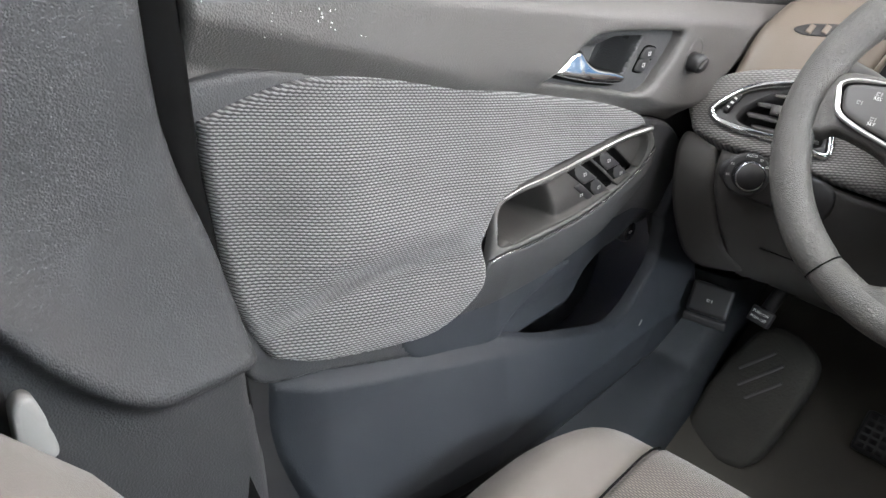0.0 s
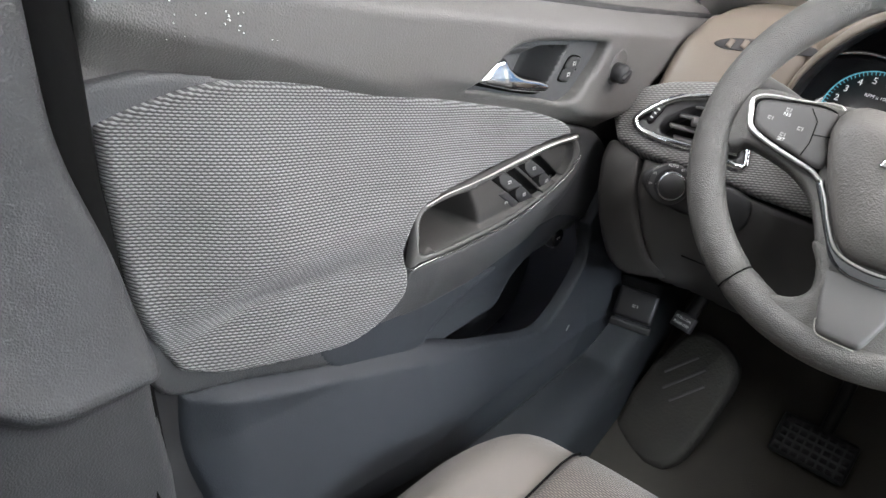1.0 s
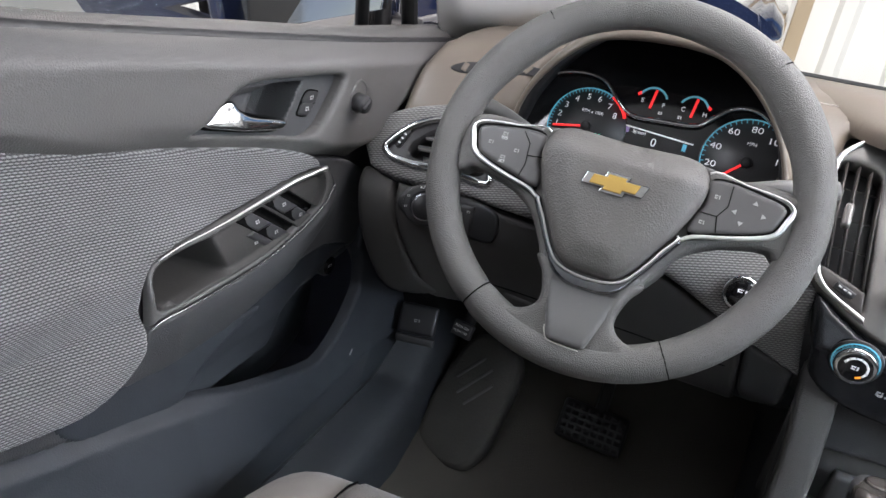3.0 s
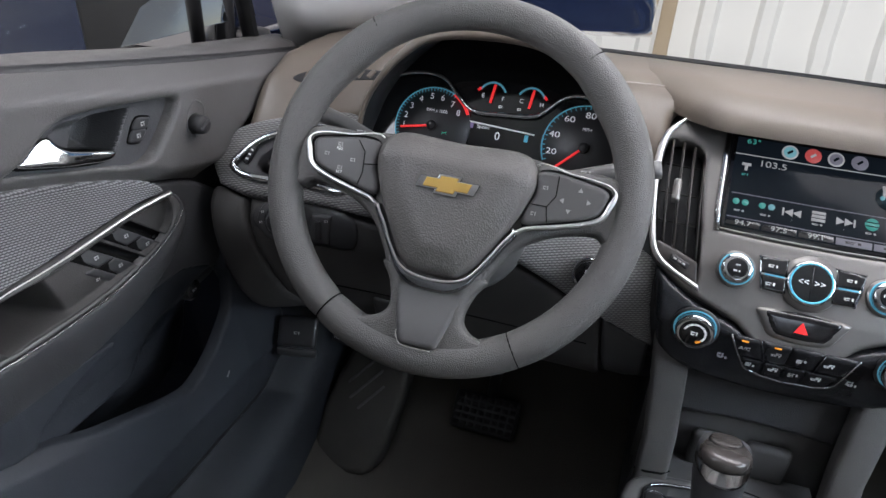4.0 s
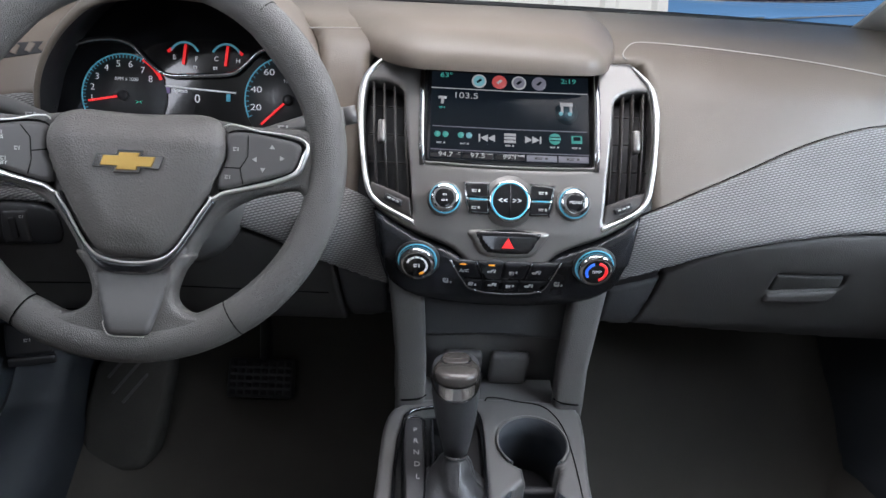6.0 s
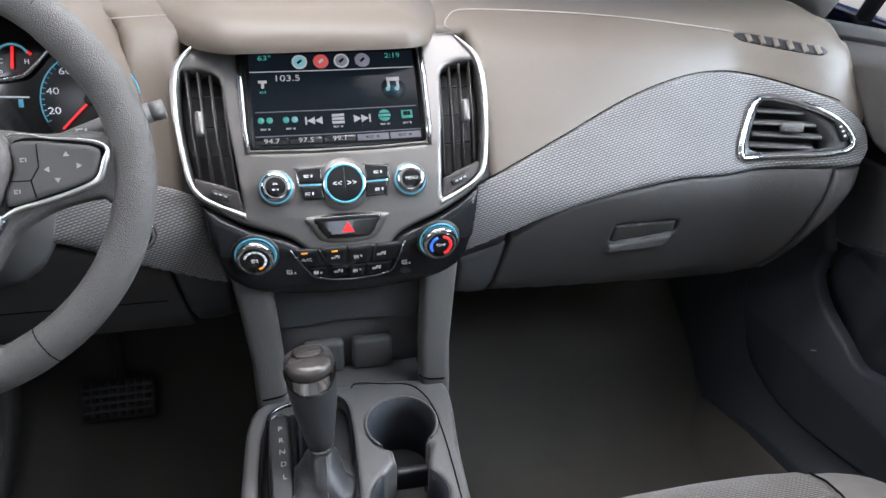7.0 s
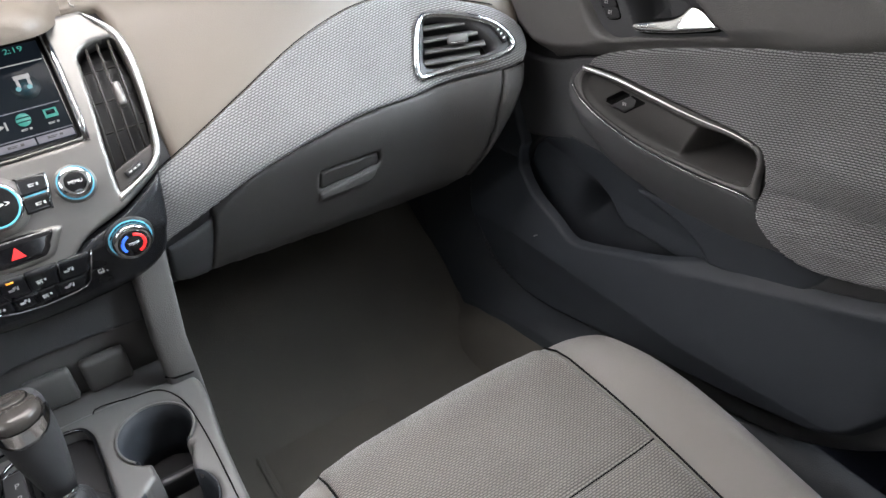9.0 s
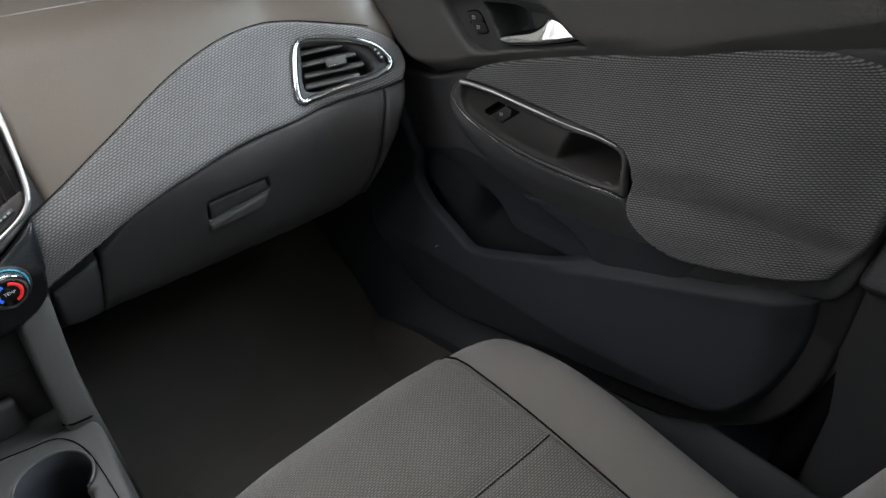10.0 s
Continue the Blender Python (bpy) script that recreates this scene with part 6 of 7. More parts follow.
for x in (-0.0695, 0.0695):
    m, k = knob(x, 0.639, 0.0148, M_CHROME, "silver", f=0.68)
    tube("glow_ring", [m @ Vector((0.0158 * math.cos(a), 0.0158 * math.sin(a), -0.0085)) for a in np.linspace(0, 2 * math.pi, 28)[:-1]], 0.0009, M_GLOWB, k, seg=6, closed=True)
    if x < 0:
        icon_bar(m @ pose(0, 0.003, 0), 0.005, 0.0022, k, M_GLOWW)
        icon_bar(m @ pose(0, -0.003, 0), 0.008, 0.0020, k, M_GLOWW)
    else:
        words("knob_writing", "MENU", m, 0.0048, M_GLOWW, k)
m, k = knob(0.0, 0.639, 0.0220, M_CHROME, "silver", tall=0.006, f=0.86)
block("rocker_split", m, (0.0012, 0.033, 0.0008), M_DARK, k, bevel=0)
tube("glow_ring", [m @ Vector((0.0195 * math.cos(a), 0.0195 * math.sin(a), -0.0003)) for a in np.linspace(0, 2 * math.pi, 36)[:-1]], 0.0010, M_GLOWB, k, seg=6, closed=True)
words("seek_sign", "<<", m @ pose(-0.0075, 0, 0.0006), 0.009, M_GLOWW, k)
words("seek_sign", ">>", m @ pose(0.0075, 0, 0.0006), 0.009, M_GLOWW, k)
for s in (-1, 1):
    BTN = [(0.0210, 0.6552, 1), (0.0503, 0.6542, 1), (0.0476, 0.6388, 1), (0.0440, 0.6256, 1), (0.0200, 0.6248, 1)]
    patch("button_frame", mir(BTN, s), stack_surf, 0.003, M_CHROME, stack, roll=0.0015, drop=0.004, lift=0.0028)
    patch("media_button", mir([(0.0225, 0.6538, 1), (0.0485, 0.6528, 1), (0.0462, 0.6408, 1), (0.0225, 0.6404, 1)], s), stack_surf, 0.002, M_GLOSS, stack, roll=0.0006, drop=0.003, lift=0.0045)
    patch("media_button", mir([(0.0225, 0.6386, 1), (0.0458, 0.6388, 1), (0.0425, 0.6268, 1), (0.0210, 0.6260, 1)], s), stack_surf, 0.002, M_GLOSS, stack, roll=0.0006, drop=0.003, lift=0.0045)
    for z in (0.6465, 0.632):
        icon_bar(on(stack_surf, s * 0.036, z, 0.0047), 0.011, 0.0036, stack, M_MARK)
    block("glow_bar", on(stack_surf, s * 0.034, 0.6396, 0.0040), (0.018, 0.0010, 0.001), M_GLOWB, stack, bevel=0)
# hazard switch in its scooped frame
patch("hazard_frame", [(-0.044, 0.6115), (0.044, 0.6115), (0.038, 0.600), (0.026, 0.5865), (-0.026, 0.5865), (-0.038, 0.600)], stack_surf, 0.003, M_SILVER, stack, roll=0.004, drop=0.006, lift=0.0035)
patch("hazard_switch", [(-0.035, 0.6105), (0.035, 0.6105), (0.031, 0.600), (0.023, 0.5900), (-0.023, 0.5900), (-0.031, 0.600)], stack_surf, 0.003, M_GLOSS, stack, "glossy black hazard switch", roll=0.002, drop=0.003, lift=0.0045)
plate("hazard_triangle", [(-0.0065, -0.005, 1), (0.0065, -0.005, 1), (0, 0.006, 1)], on(stack_surf, 0, 0.600, 0.0046), 0.0005, M_GLOWR, stack, "red hazard triangle", bevel=0, n=1)
# climate panel
M_CLIM = mat("dark_blue_black_plastic", (0.012, 0.013, 0.015), 0.26, bump=0.05, scale=900, vary=0.05)
BLK = [(-0.146, 0.628, 1), (-0.101, 0.603), (-0.058, 0.588), (-0.038, 0.573), (-0.018, 0.569)]
BLK = BLK + [(-a, *r) for a, *r in BLK[::-1]] + [(0.134, 0.570), (0.126, 0.540), (0.095, 0.516), (0.05, 0.506), (0.0, 0.503), (-0.05, 0.506), (-0.095, 0.516), (-0.126, 0.540), (-0.134, 0.570)]
patch("climate_panel", BLK, stack_surf, 0.004, M_CLIM, stack, "black climate control panel", roll=0.006, drop=0.03, lift=0.002)
for x in (-0.096, 0.096):
    m, k = knob(x, 0.579, 0.0188, M_CHROME, "black", tall=0.012)
    tube("glow_ring", [m @ Vector((0.0205 * math.cos(a), 0.0205 * math.sin(a), -0.0105)) for a in np.linspace(0, 2 * math.pi, 30)[:-1]], 0.0009, M_GLOWB, k, seg=6, closed=True)
    if x < 0:
        for a in range(150, -61, -30):
            block("fan_bar", m @ pose(0.0105 * math.cos(radians(a)), 0.0105 * math.sin(radians(a)), 0, 0, 0, a + 90), (0.005, 0.0022, 0.0004), M_GLOWW if a > -60 else M_GLOWO, k, bevel=0)
        icon_bar(m, 0.008, 0.005, k, M_GLOWW)
    else:
        for nm, a0, a1, ma in (("hot_arc", 80, -70, M_GLOWR), ("cold_arc", 110, 215, mat("lit_deep_blue", (0.02, 0.1, 0.6), 0.4, vary=0, emit=(0.05, 0.2, 1.0, 0.8)))):
            tube(nm, [m @ Vector((0.0108 * math.cos(radians(a)), 0.0108 * math.sin(radians(a)), 0)) for a in np.linspace(a0, a1, 14)], 0.0016, ma, k, seg=6)
        words("knob_writing", "TEMP", m, 0.0045, M_GLOWW, k)
trap = [(-0.061, 0.582), (-0.050, 0.562), (-0.041, 0.545), (-0.036, 0.540), (-0.02, 0.535), (0.002, 0.533), (0.03, 0.535), (0.043, 0.539), (0.048, 0.545), (0.053, 0.562), (0.059, 0.582)]
fp = np.array(trap)
tube("trim_line", list(zip(*stack_surf(fp[:, 0], fp[:, 1], np.full(len(fp), 0.0034)))), 0.0011, M_CHROME, stack, seg=6)
for pts in (((-0.032, 0.582), (-0.0225, 0.556)), ((0.0275, 0.581), (0.0235, 0.556))):
    fp = np.array(pts)
    tube("trim_line", list(zip(*stack_surf(fp[:, 0], fp[:, 1], np.full(2, 0.0040)))), 0.0007, M_GUN, stack, seg=6)
TOPX = [(-0.0585, -0.0465), (-0.0325, -0.0235), (-0.003, -0.0035), (0.0270, 0.0230), (0.0565, 0.0505)]
LOWX = [(-0.0445, -0.0355), (-0.0225, -0.0215), (-0.0025, -0.0025), (0.0175, 0.0170), (0.0475, 0.0410)]
for z1, z0, xs_, marks in ((0.5815, 0.5570, TOPX, (-0.045, -0.015, 0.009, 0.034)), (0.5550, 0.5375, LOWX, (-0.034, -0.012, 0.008, 0.029))):
    for i in range(4):
        patch("climate_button", [(xs_[i][1] + 0.0006, z0, 1), (xs_[i + 1][1] - 0.0006, z0, 1), (xs_[i + 1][0] - 0.0006, z1, 1), (xs_[i][0] + 0.0006, z1, 1)], stack_surf, 0.003, M_CLIM, stack, roll=0.0012, drop=0.004, lift=0.0042)
        zc = z0 + 0.0125 if z0 > 0.55 else z0 + 0.0105
        if z0 > 0.55 and i == 0:
            continue
        m = on(stack_surf, marks[i], zc, 0.0045)
        icon_bar(m, 0.011, 0.0035, stack, M_WHITE)
        icon_bar(m @ pose(0.002 if i % 2 else -0.002, 0.0026 if i != 2 else -0.0026, 0), 0.006, 0.0030, stack, M_WHITE)
words("button_writing", "A/C", on(stack_surf, -0.045, 0.5695, 0.0045), 0.0068, M_WHITE, stack)
for x in (-0.047, -0.016):
    block("indicator", on(stack_surf, x, 0.5785, 0.0046), (0.0065, 0.0016, 0.0005), M_GLOWO, stack, bevel=0)
for x in (-0.064, 0.060):
    icon_bar(on(stack_surf, x, 0.551, 0.0026), 0.007, 0.0075, stack, M_WHITE)
    icon_bar(on(stack_surf, x + 0.003, 0.5485, 0.0027), 0.010, 0.0035, stack, M_WHITE)


# ---------- steering wheel ----------
WH = pose(-0.348, -0.0605, 0.7125, 58, 0, 3) @ pose(0, 0, 0, 0, 0, -1.6)
WN = np.array(WH)


def wheel_surf(u, v, d):
    return tuple(WN[k, 0] * u + WN[k, 1] * v + WN[k, 2] * d + WN[k, 3] for k in range(3))


wheel = thing("steering_wheel", "dark grey leather steering wheel with three spokes and chrome trim", "steering wheel")
n_r, n_t = 120, 16
verts, faces = [], []
for i in range(n_r):
    a = 2 * math.pi * i / n_r
    deg = math.degrees(a) % 360
    thumb = sum(math.exp(-(((deg - q + 180) % 360 - 180) / 14) ** 2) for q in (38, 142))
    R, ra, rb = 0.1690, 0.0176 + 0.0016 * thumb, 0.0160 + 0.0012 * thumb
    groove = 1.0
    for q in (52, 128, 237, 302):
        groove -= 0.07 * math.exp(-(((deg - q + 180) % 360 - 180) / 0.9) ** 2)
    for j in range(n_t):
        b = 2 * math.pi * j / n_t
        r = R - 0.002 * thumb + ra * groove * math.cos(b)
        verts.append(WH @ Vector((r * math.cos(a) - 0.003, r * math.sin(a) - 0.002, rb * groove * math.sin(b))))
for i in range(n_r):
    for j in range(n_t):
        i2, j2 = (i + 1) % n_r, (j + 1) % n_t
        faces.append((i * n_t + j, i2 * n_t + j, i2 * n_t + j2, i * n_t + j2))
mesh("rim", verts, faces, M_LEATHER, wheel, "dark grey leather covered rim")
for q in (52, 128, 237, 302):
    a = radians(q)
    tube("rim_seam", [WH @ Vector(((0.1690 + 0.0170 * math.cos(b)) * math.cos(a) - 0.003, (0.1690 + 0.0170 * math.cos(b)) * math.sin(a) - 0.002, 0.0154 * math.sin(b))) for b in np.linspace(0, 2 * math.pi, 18)[:-1]], 0.0008, M_SEAM, wheel, seg=5, closed=True)
HUB = [(0.0, 0.0350), (0.030, 0.0362), (0.0537, 0.0366), (0.0690, 0.0316), (0.0765, 0.0169), (0.0755, -0.0017), (0.0652, -0.0294), (0.0500, -0.0579), (0.0380, -0.0780), (0.0290, -0.0883), (0.0205, -0.0932), (0.0, -0.0945)]
HUB = HUB + [(-a, b) for a, b in HUB[-2:0:-1]]
patch("airbag_cover", HUB, wheel_surf, 0.003, M_HUB, wheel, "soft grey airbag cover", roll=0.010, drop=0.03, lift=0.024, depth=lambda x, y, sd: 0.008 * smoothstep(0, 0.03, sd) - 0.010 * smoothstep(0.005, 0.036, y))
SP = [(0.05, 0.030), (0.10, 0.0285), (0.150, 0.026), (0.160, 0.0), (0.156, -0.032), (0.148, -0.034), (0.139, -0.027), (0.118, -0.030), (0.095, -0.037), (0.071, -0.053), (0.053, -0.080), (0.042, -0.100), (0.02, -0.09), (0.02, -0.02)]
PAD = [(0.078, 0.0200), (0.130, 0.0165), (0.1425, 0.0112), (0.1405, -0.003), (0.136, -0.0112), (0.120, -0.0180), (0.0998, -0.0237), (0.072, -0.0305), (0.070, -0.020), (0.077, -0.004)]
EDGE = curve2([(0.074, 0.0248), (0.108, 0.0225), (0.139, 0.0190), (0.1485, 0.0125), (0.1455, 0.0001), (0.1400, -0.0128), (0.1250, -0.0205), (0.0980, -0.0285), (0.0765, -0.0340), (0.0660, -0.0390)], 5)[:-5]
for s in (-1, 1):
    patch("spoke", mir(SP, s), wheel_surf, 0.003, M_LEATHER, wheel, roll=0.005, drop=0.018, lift=0.009)
    patch("switch_bed", mir([(a * 1.03 - 0.001, b * 1.12) for a, b in PAD], s), wheel_surf, 0.003, M_SEAM, wheel, roll=0.001, drop=0.004, lift=0.0135)
    patch("switch_pad", mir(PAD, s), wheel_surf, 0.0025, M_PADK, wheel, roll=0.0025, drop=0.006, lift=0.0160)
    radii = [0.0009 + 0.0019 * float(smoothstep(0.30, 0.42, k / len(EDGE))) - 0.0006 * float(smoothstep(0.55, 0.8, k / len(EDGE))) for k in range(len(EDGE))]
    tube("chrome_trim", list(zip(*wheel_surf(s * EDGE[:, 0], EDGE[:, 1], np.full(len(EDGE), 0.0150)))), radii, M_BRIGHT, wheel, "thin chrome spoke trim", seg=8)
    if s < 0:
        keys = [(-0.127, -0.0003), (-0.1155, 0.0108), (-0.100, -0.0024), (-0.1111, -0.0117)]
        lines = [[(-0.0985, 0.0180), (-0.0900, 0.0080), (-0.0880, -0.0120), (-0.0905, -0.0245)], [(-0.0885, -0.004), (-0.074, -0.002)]]
    else:
        keys = [(0.0859, 0.0059), (0.0797, -0.0194)]
        for x, y, turn_ in ((0.1174, 0.0090, 0), (0.1026, -0.0027, 90), (0.1263, -0.0007, -90), (0.1098, -0.0116, 180)):
            plate("arrow_mark", [(-0.0024, -0.0016, 1), (0.0024, -0.0016, 1), (0.0, 0.0024, 1)], WH @ pose(x, y, 0.0163, 0, 0, turn_), 0.0004, M_DIM, wheel, bevel=0, n=1)
        lines = [[(0.0960, 0.0185), (0.0965, 0.0000), (0.0900, -0.0110), (0.0755, -0.0110)], [(0.0900, -0.0110), (0.0930, -0.0250)]]
    for x, y in keys:
        m = WH @ pose(x, y, 0.0163)
        icon_bar(m, 0.0058, 0.0044, wheel, M_DIM)
    for seam_ in lines:
        q = np.array(seam_)
        tube("pad_seam", list(zip(*wheel_surf(q[:, 0], q[:, 1], np.full(len(q), 0.0160)))), 0.0005, M_SEAM, wheel, seg=5)
    if s < 0:
        for tx, x, y in (("RES", -0.1155, 0.0065), ("SET", -0.1111, -0.0160)):
            words("button_writing", tx, WH @ pose(x, y, 0.0163), 0.0042, M_WHITE, wheel)
half_in = [(0.0640, -0.0372), (0.0545, -0.0570), (0.0445, -0.0745), (0.0335, -0.0893), (0.0215, -0.0957)]
half_out = [(0.0690, -0.0425), (0.0570, -0.0618), (0.0444, -0.0821), (0.0329, -0.0992), (0.0180, -0.1077)]
inner_ = [*half_in, (0.0, -0.0985), *[(-a, b) for a, b in half_in[::-1]]]
outer_ = [*half_out, (0.0, -0.1092), *[(-a, b) for a, b in half_out[::-1]]]
patch("chrome_bow", [(*outer_[0], 1), *outer_[1:-1], (*outer_[-1], 1), (*inner_[-1], 1), *inner_[-2:0:-1], (*inner_[0], 1)], wheel_surf, 0.0015, M_GUN, wheel, "dark chrome bow under the cover", roll=0.002, drop=0.006, lift=0.0150)
thr = curve2(inner_, 5)[:-5]
tube("chrome_thread", list(zip(*wheel_surf(thr[:, 0], thr[:, 1], np.full(len(thr), 0.0165)))), 0.0013, M_BRIGHT, wheel, "bright thread round the cover", seg=6)
LOW = [(0.0444, -0.0830), (0.0360, -0.1050), (0.0305, -0.1200), (0.0195, -0.1555), (0.0160, -0.1612)]
LOW = [*LOW, (0.0, -0.1622), *[(-a, b) for a, b in LOW[::-1]], (0.0, -0.095)]
patch("lower_spoke", LOW[::-1], wheel_surf, 0.003, M_TRIM, wheel, "satin grey lower spoke", roll=0.003, drop=0.022, lift=0.0125, depth=lambda x, y, sd: 0.006 * smoothstep(-0.11, -0.155, y))
low_line = curve2([(-0.0208, -0.1500), (-0.0190, -0.1585), (-0.0150, -0.1625), (0.0, -0.1634), (0.0150, -0.1625)], 4)[:-4]
tube("spoke_seam", list(zip(*wheel_surf(low_line[:, 0], low_line[:, 1], np.full(len(low_line), 0.0170)))), 0.0005, M_EDGE, wheel, seg=5)
WEB = [(0.090, -0.133), (0.0657, -0.1440), (0.0450, -0.1405), (0.0355, -0.1287), (0.0410, -0.105), (0.0500, -0.088)]
WEB = [*WEB, *[(-a, b) for a, b in WEB[::-1]], (-0.06, -0.163), (0.0, -0.172), (0.06, -0.163)]
patch("rim_web", WEB, wheel_surf, 0.003, M_LEATHER, wheel, roll=0.006, drop=0.016, lift=0.0125)
# maker's badge as a plain gold cross shape on a chrome bed
BT = [(-0.037, -0.0075, 1), (-0.013, -0.0075, 1), (-0.015, -0.0125, 1), (0.013, -0.0125, 1), (0.0145, -0.0075, 1), (0.034, -0.0075, 1), (0.039, 0.0065, 1), (0.015, 0.0065, 1), (0.017, 0.0115, 1), (-0.011, 0.0115, 1), (-0.0125, 0.0065, 1), (-0.033, 0.0065, 1)]
em = WH @ pose(-0.001, -0.0115, 0.0318, -1, 0, 0) @ Matrix.Diagonal((0.74, 0.74, 1, 1))
plate("badge_bed", [(a * 1.05, b * 1.10, 1) for a, b, _ in BT], em, 0.0022, M_CHROME, wheel, "chrome badge bed", bevel=0.0007, n=1)
plate("badge", [(a * 0.80, b * 0.84, 1) for a, b, _ in BT], em @ pose(0, 0, 0.0018), 0.0022, M_GOLD, wheel, "plain gold badge shape", bevel=0.0008, n=1)
icon_bar(WH @ pose(0, -0.060, 0.0320, 0, 0, 0), 0.020, 0.0035, wheel, M_HUB)
icon_bar(WH @ pose(0.001, -0.0535, 0.0320, 0, 0, 0), 0.007, 0.004, wheel, M_HUB)

column = thing("steering_column", "grey steering column cover with stalks behind the wheel", "steering column")
lathe("column_cover", [(0.001, -0.20), (0.075, -0.20), (0.070, -0.12), (0.058, -0.055), (0.052, -0.030), (0.001, -0.028)], WH @ pose(0, -0.025, 0), M_TRIM, column, seg=32)
lathe("hub_boss", [(0.001, -0.030), (0.040, -0.030), (0.046, 0.0), (0.046, 0.012), (0.001, 0.014)], WH @ pose(0, -0.02, 0), M_DARK, column, seg=28)
for s in (-1, 1):
    pts = [WH @ Vector(q) for q in ((s * 0.045, 0.012, -0.055), (s * 0.100, 0.032, -0.052), (s * 0.140, 0.045, -0.050), (s * 0.176, 0.054, -0.050))]
    st = tube("stalk", pts, [0.009, 0.009, 0.011, 0.012], M_TRIM, column, "dark control stalk", seg=12, flat=0.75)
    tube("stalk_tip", [pts[-1], pts[-1] + (pts[-1] - pts[-2]).normalized() * 0.012], 0.0115, M_TRIM, st, seg=12, flat=0.75)
    icon_bar(WH @ pose(s * 0.118, 0.038, -0.041), 0.012, 0.005, st)
m = on(dash_surf, -0.2105, 0.2212, 0.012)
start = thing("start_button", "round chrome ringed engine start button", "button")
lathe("start_ring", [(0.001, -0.004), (0.0195, -0.004), (0.0195, 0.004), (0.017, 0.006), (0.001, 0.006)], m, M_CHROME, start, seg=32)
lathe("start_face", [(0.001, 0.004), (0.0158, 0.004), (0.0150, 0.0075), (0.001, 0.0075)], m, M_GLOSS, start, seg=28)
icon_bar(m @ pose(0, 0.004, 0.0076), 0.012, 0.0045, start, M_GLOWW)
block("start_lamp", m @ pose(0.002, -0.007, 0.0077), (0.006, 0.0018, 0.0005), M_GLOWG, start, bevel=0)

# ---------- tunnel console ----------
CZ = 0.370
M_BOOT = mat("dark_creased_leather", (0.036, 0.036, 0.037), 0.36, bump=0.3, scale=600, vary=0.2, big=30)
con = thing("tunnel_console", "grey tunnel console with cup holders and shifter gate", "centre console")
CUPS = [(0.046 + 0.040 * math.cos(radians(a)), -0.066 + 0.040 * math.sin(radians(a))) for a in range(-55, 236, 24)] + [(0.0305, -0.103, 1), (0.0320, -0.122, 1)] + [(0.040 + 0.040 * math.cos(radians(a)), -0.168 + 0.040 * math.sin(radians(a))) for a in range(130, 411, 28)] + [(0.0670, -0.124, 1), (0.0745, -0.104, 1)]
GATE = [(-0.103, -0.030), (-0.060, -0.012), (-0.022, -0.014), (-0.012, -0.04), (-0.016, -0.20), (-0.03, -0.26), (-0.10, -0.26), (-0.112, -0.20)]
TOP = [(-0.098, -0.002), (-0.05, 0.006), (0.05, 0.006), (0.106, -0.004), (0.112, -0.03), (0.104, -0.12), (0.098, -0.30), (0.095, -0.62, 1), (-0.145, -0.62, 1), (-0.140, -0.30), (-0.132, -0.12), (-0.124, -0.025)]
csurf = lambda u, v, d: (u, v, CZ + d + 0.05 * np.minimum(0, v + 0.05) * 0.3)
patch("console_top", TOP, csurf, 0.003, M_TRIM, con, "satin grey console top", roll=0.006, drop=0.29, holes=[CUPS, GATE])
tube("console_seam", [(a, b, CZ + 0.0006 + 0.015 * min(0.0, b + 0.05)) for a, b in curve2([(-0.005, 0.001), (0.04, 0.0), (0.068, -0.008), (0.084, -0.035), (0.090, -0.075), (0.0915, -0.145), (0.089, -0.30), (0.088, -0.6)], 5)[:-5]], 0.0008, M_SEAM, con, seg=5)
patch("cup_floor", [(-0.0, -0.02), (0.09, -0.02), (0.09, -0.215), (-0.0, -0.215)], lambda u, v, d: (u, v, CZ - 0.085 + d), 0.02, M_DARK, con, roll=0, drop=0.01)
tube("cup_rim", [(0.046 + 0.0412 * math.cos(a), -0.066 + 0.0412 * math.sin(a), CZ + 0.0005) for a in np.linspace(radians(-45), radians(225), 30)], 0.0016, M_TRIM, con, seg=8)
for cy_, a0_, a1_ in ((-0.066, -50, 230), (-0.168, 130, 410)):
    cxx = 0.046 if cy_ > -0.1 else 0.040
    sheet("cup_liner", [[(cxx + r_ * math.cos(radians(a)), cy_ + r_ * math.sin(radians(a)), CZ + z_) for a in np.linspace(a0_, a1_, 40)] for r_, z_ in ((0.0396, 0.0), (0.0386, -0.030), (0.0372, -0.060), (0.0355, -0.084))], M_PLASTIC, con, "smooth dark cup liner", thick=0.001)
block("cup_divider", pose(0.044, -0.117, CZ - 0.035), (0.05, 0.010, 0.03), M_DARK, con, bevel=0.004)
patch("gate_floor", GATE, csurf, 0.006, M_DARK, con, roll=0, drop=0.01, lift=-0.016)
tube("gate_rim", [(a, b, CZ + 0.001) for a, b in curve2(GATE, 4)], 0.0022, M_GUN, con, seg=8, closed=True)
# P R N D L strip
block("gear_strip", pose(-0.0915, -0.100, CZ + 0.001, 0, 0, 3), (0.022, 0.130, 0.006), M_BUTTON, con, bevel=0.003)
tube("strip_rim", [(-0.0915 + a, -0.100 + b, CZ + 0.0032) for a, b in curve2(rect(-0.0115, -0.066, 0.0115, 0.066, 0.007), 3)], 0.0012, M_GUN, con, seg=6, closed=True)
for i, ch in enumerate("PRNDL"):
    words("gear_letter", ch, pose(-0.091 + i * 0.001, -0.056 - i * 0.0172, CZ + 0.0045), 0.0095, M_MARK, con)
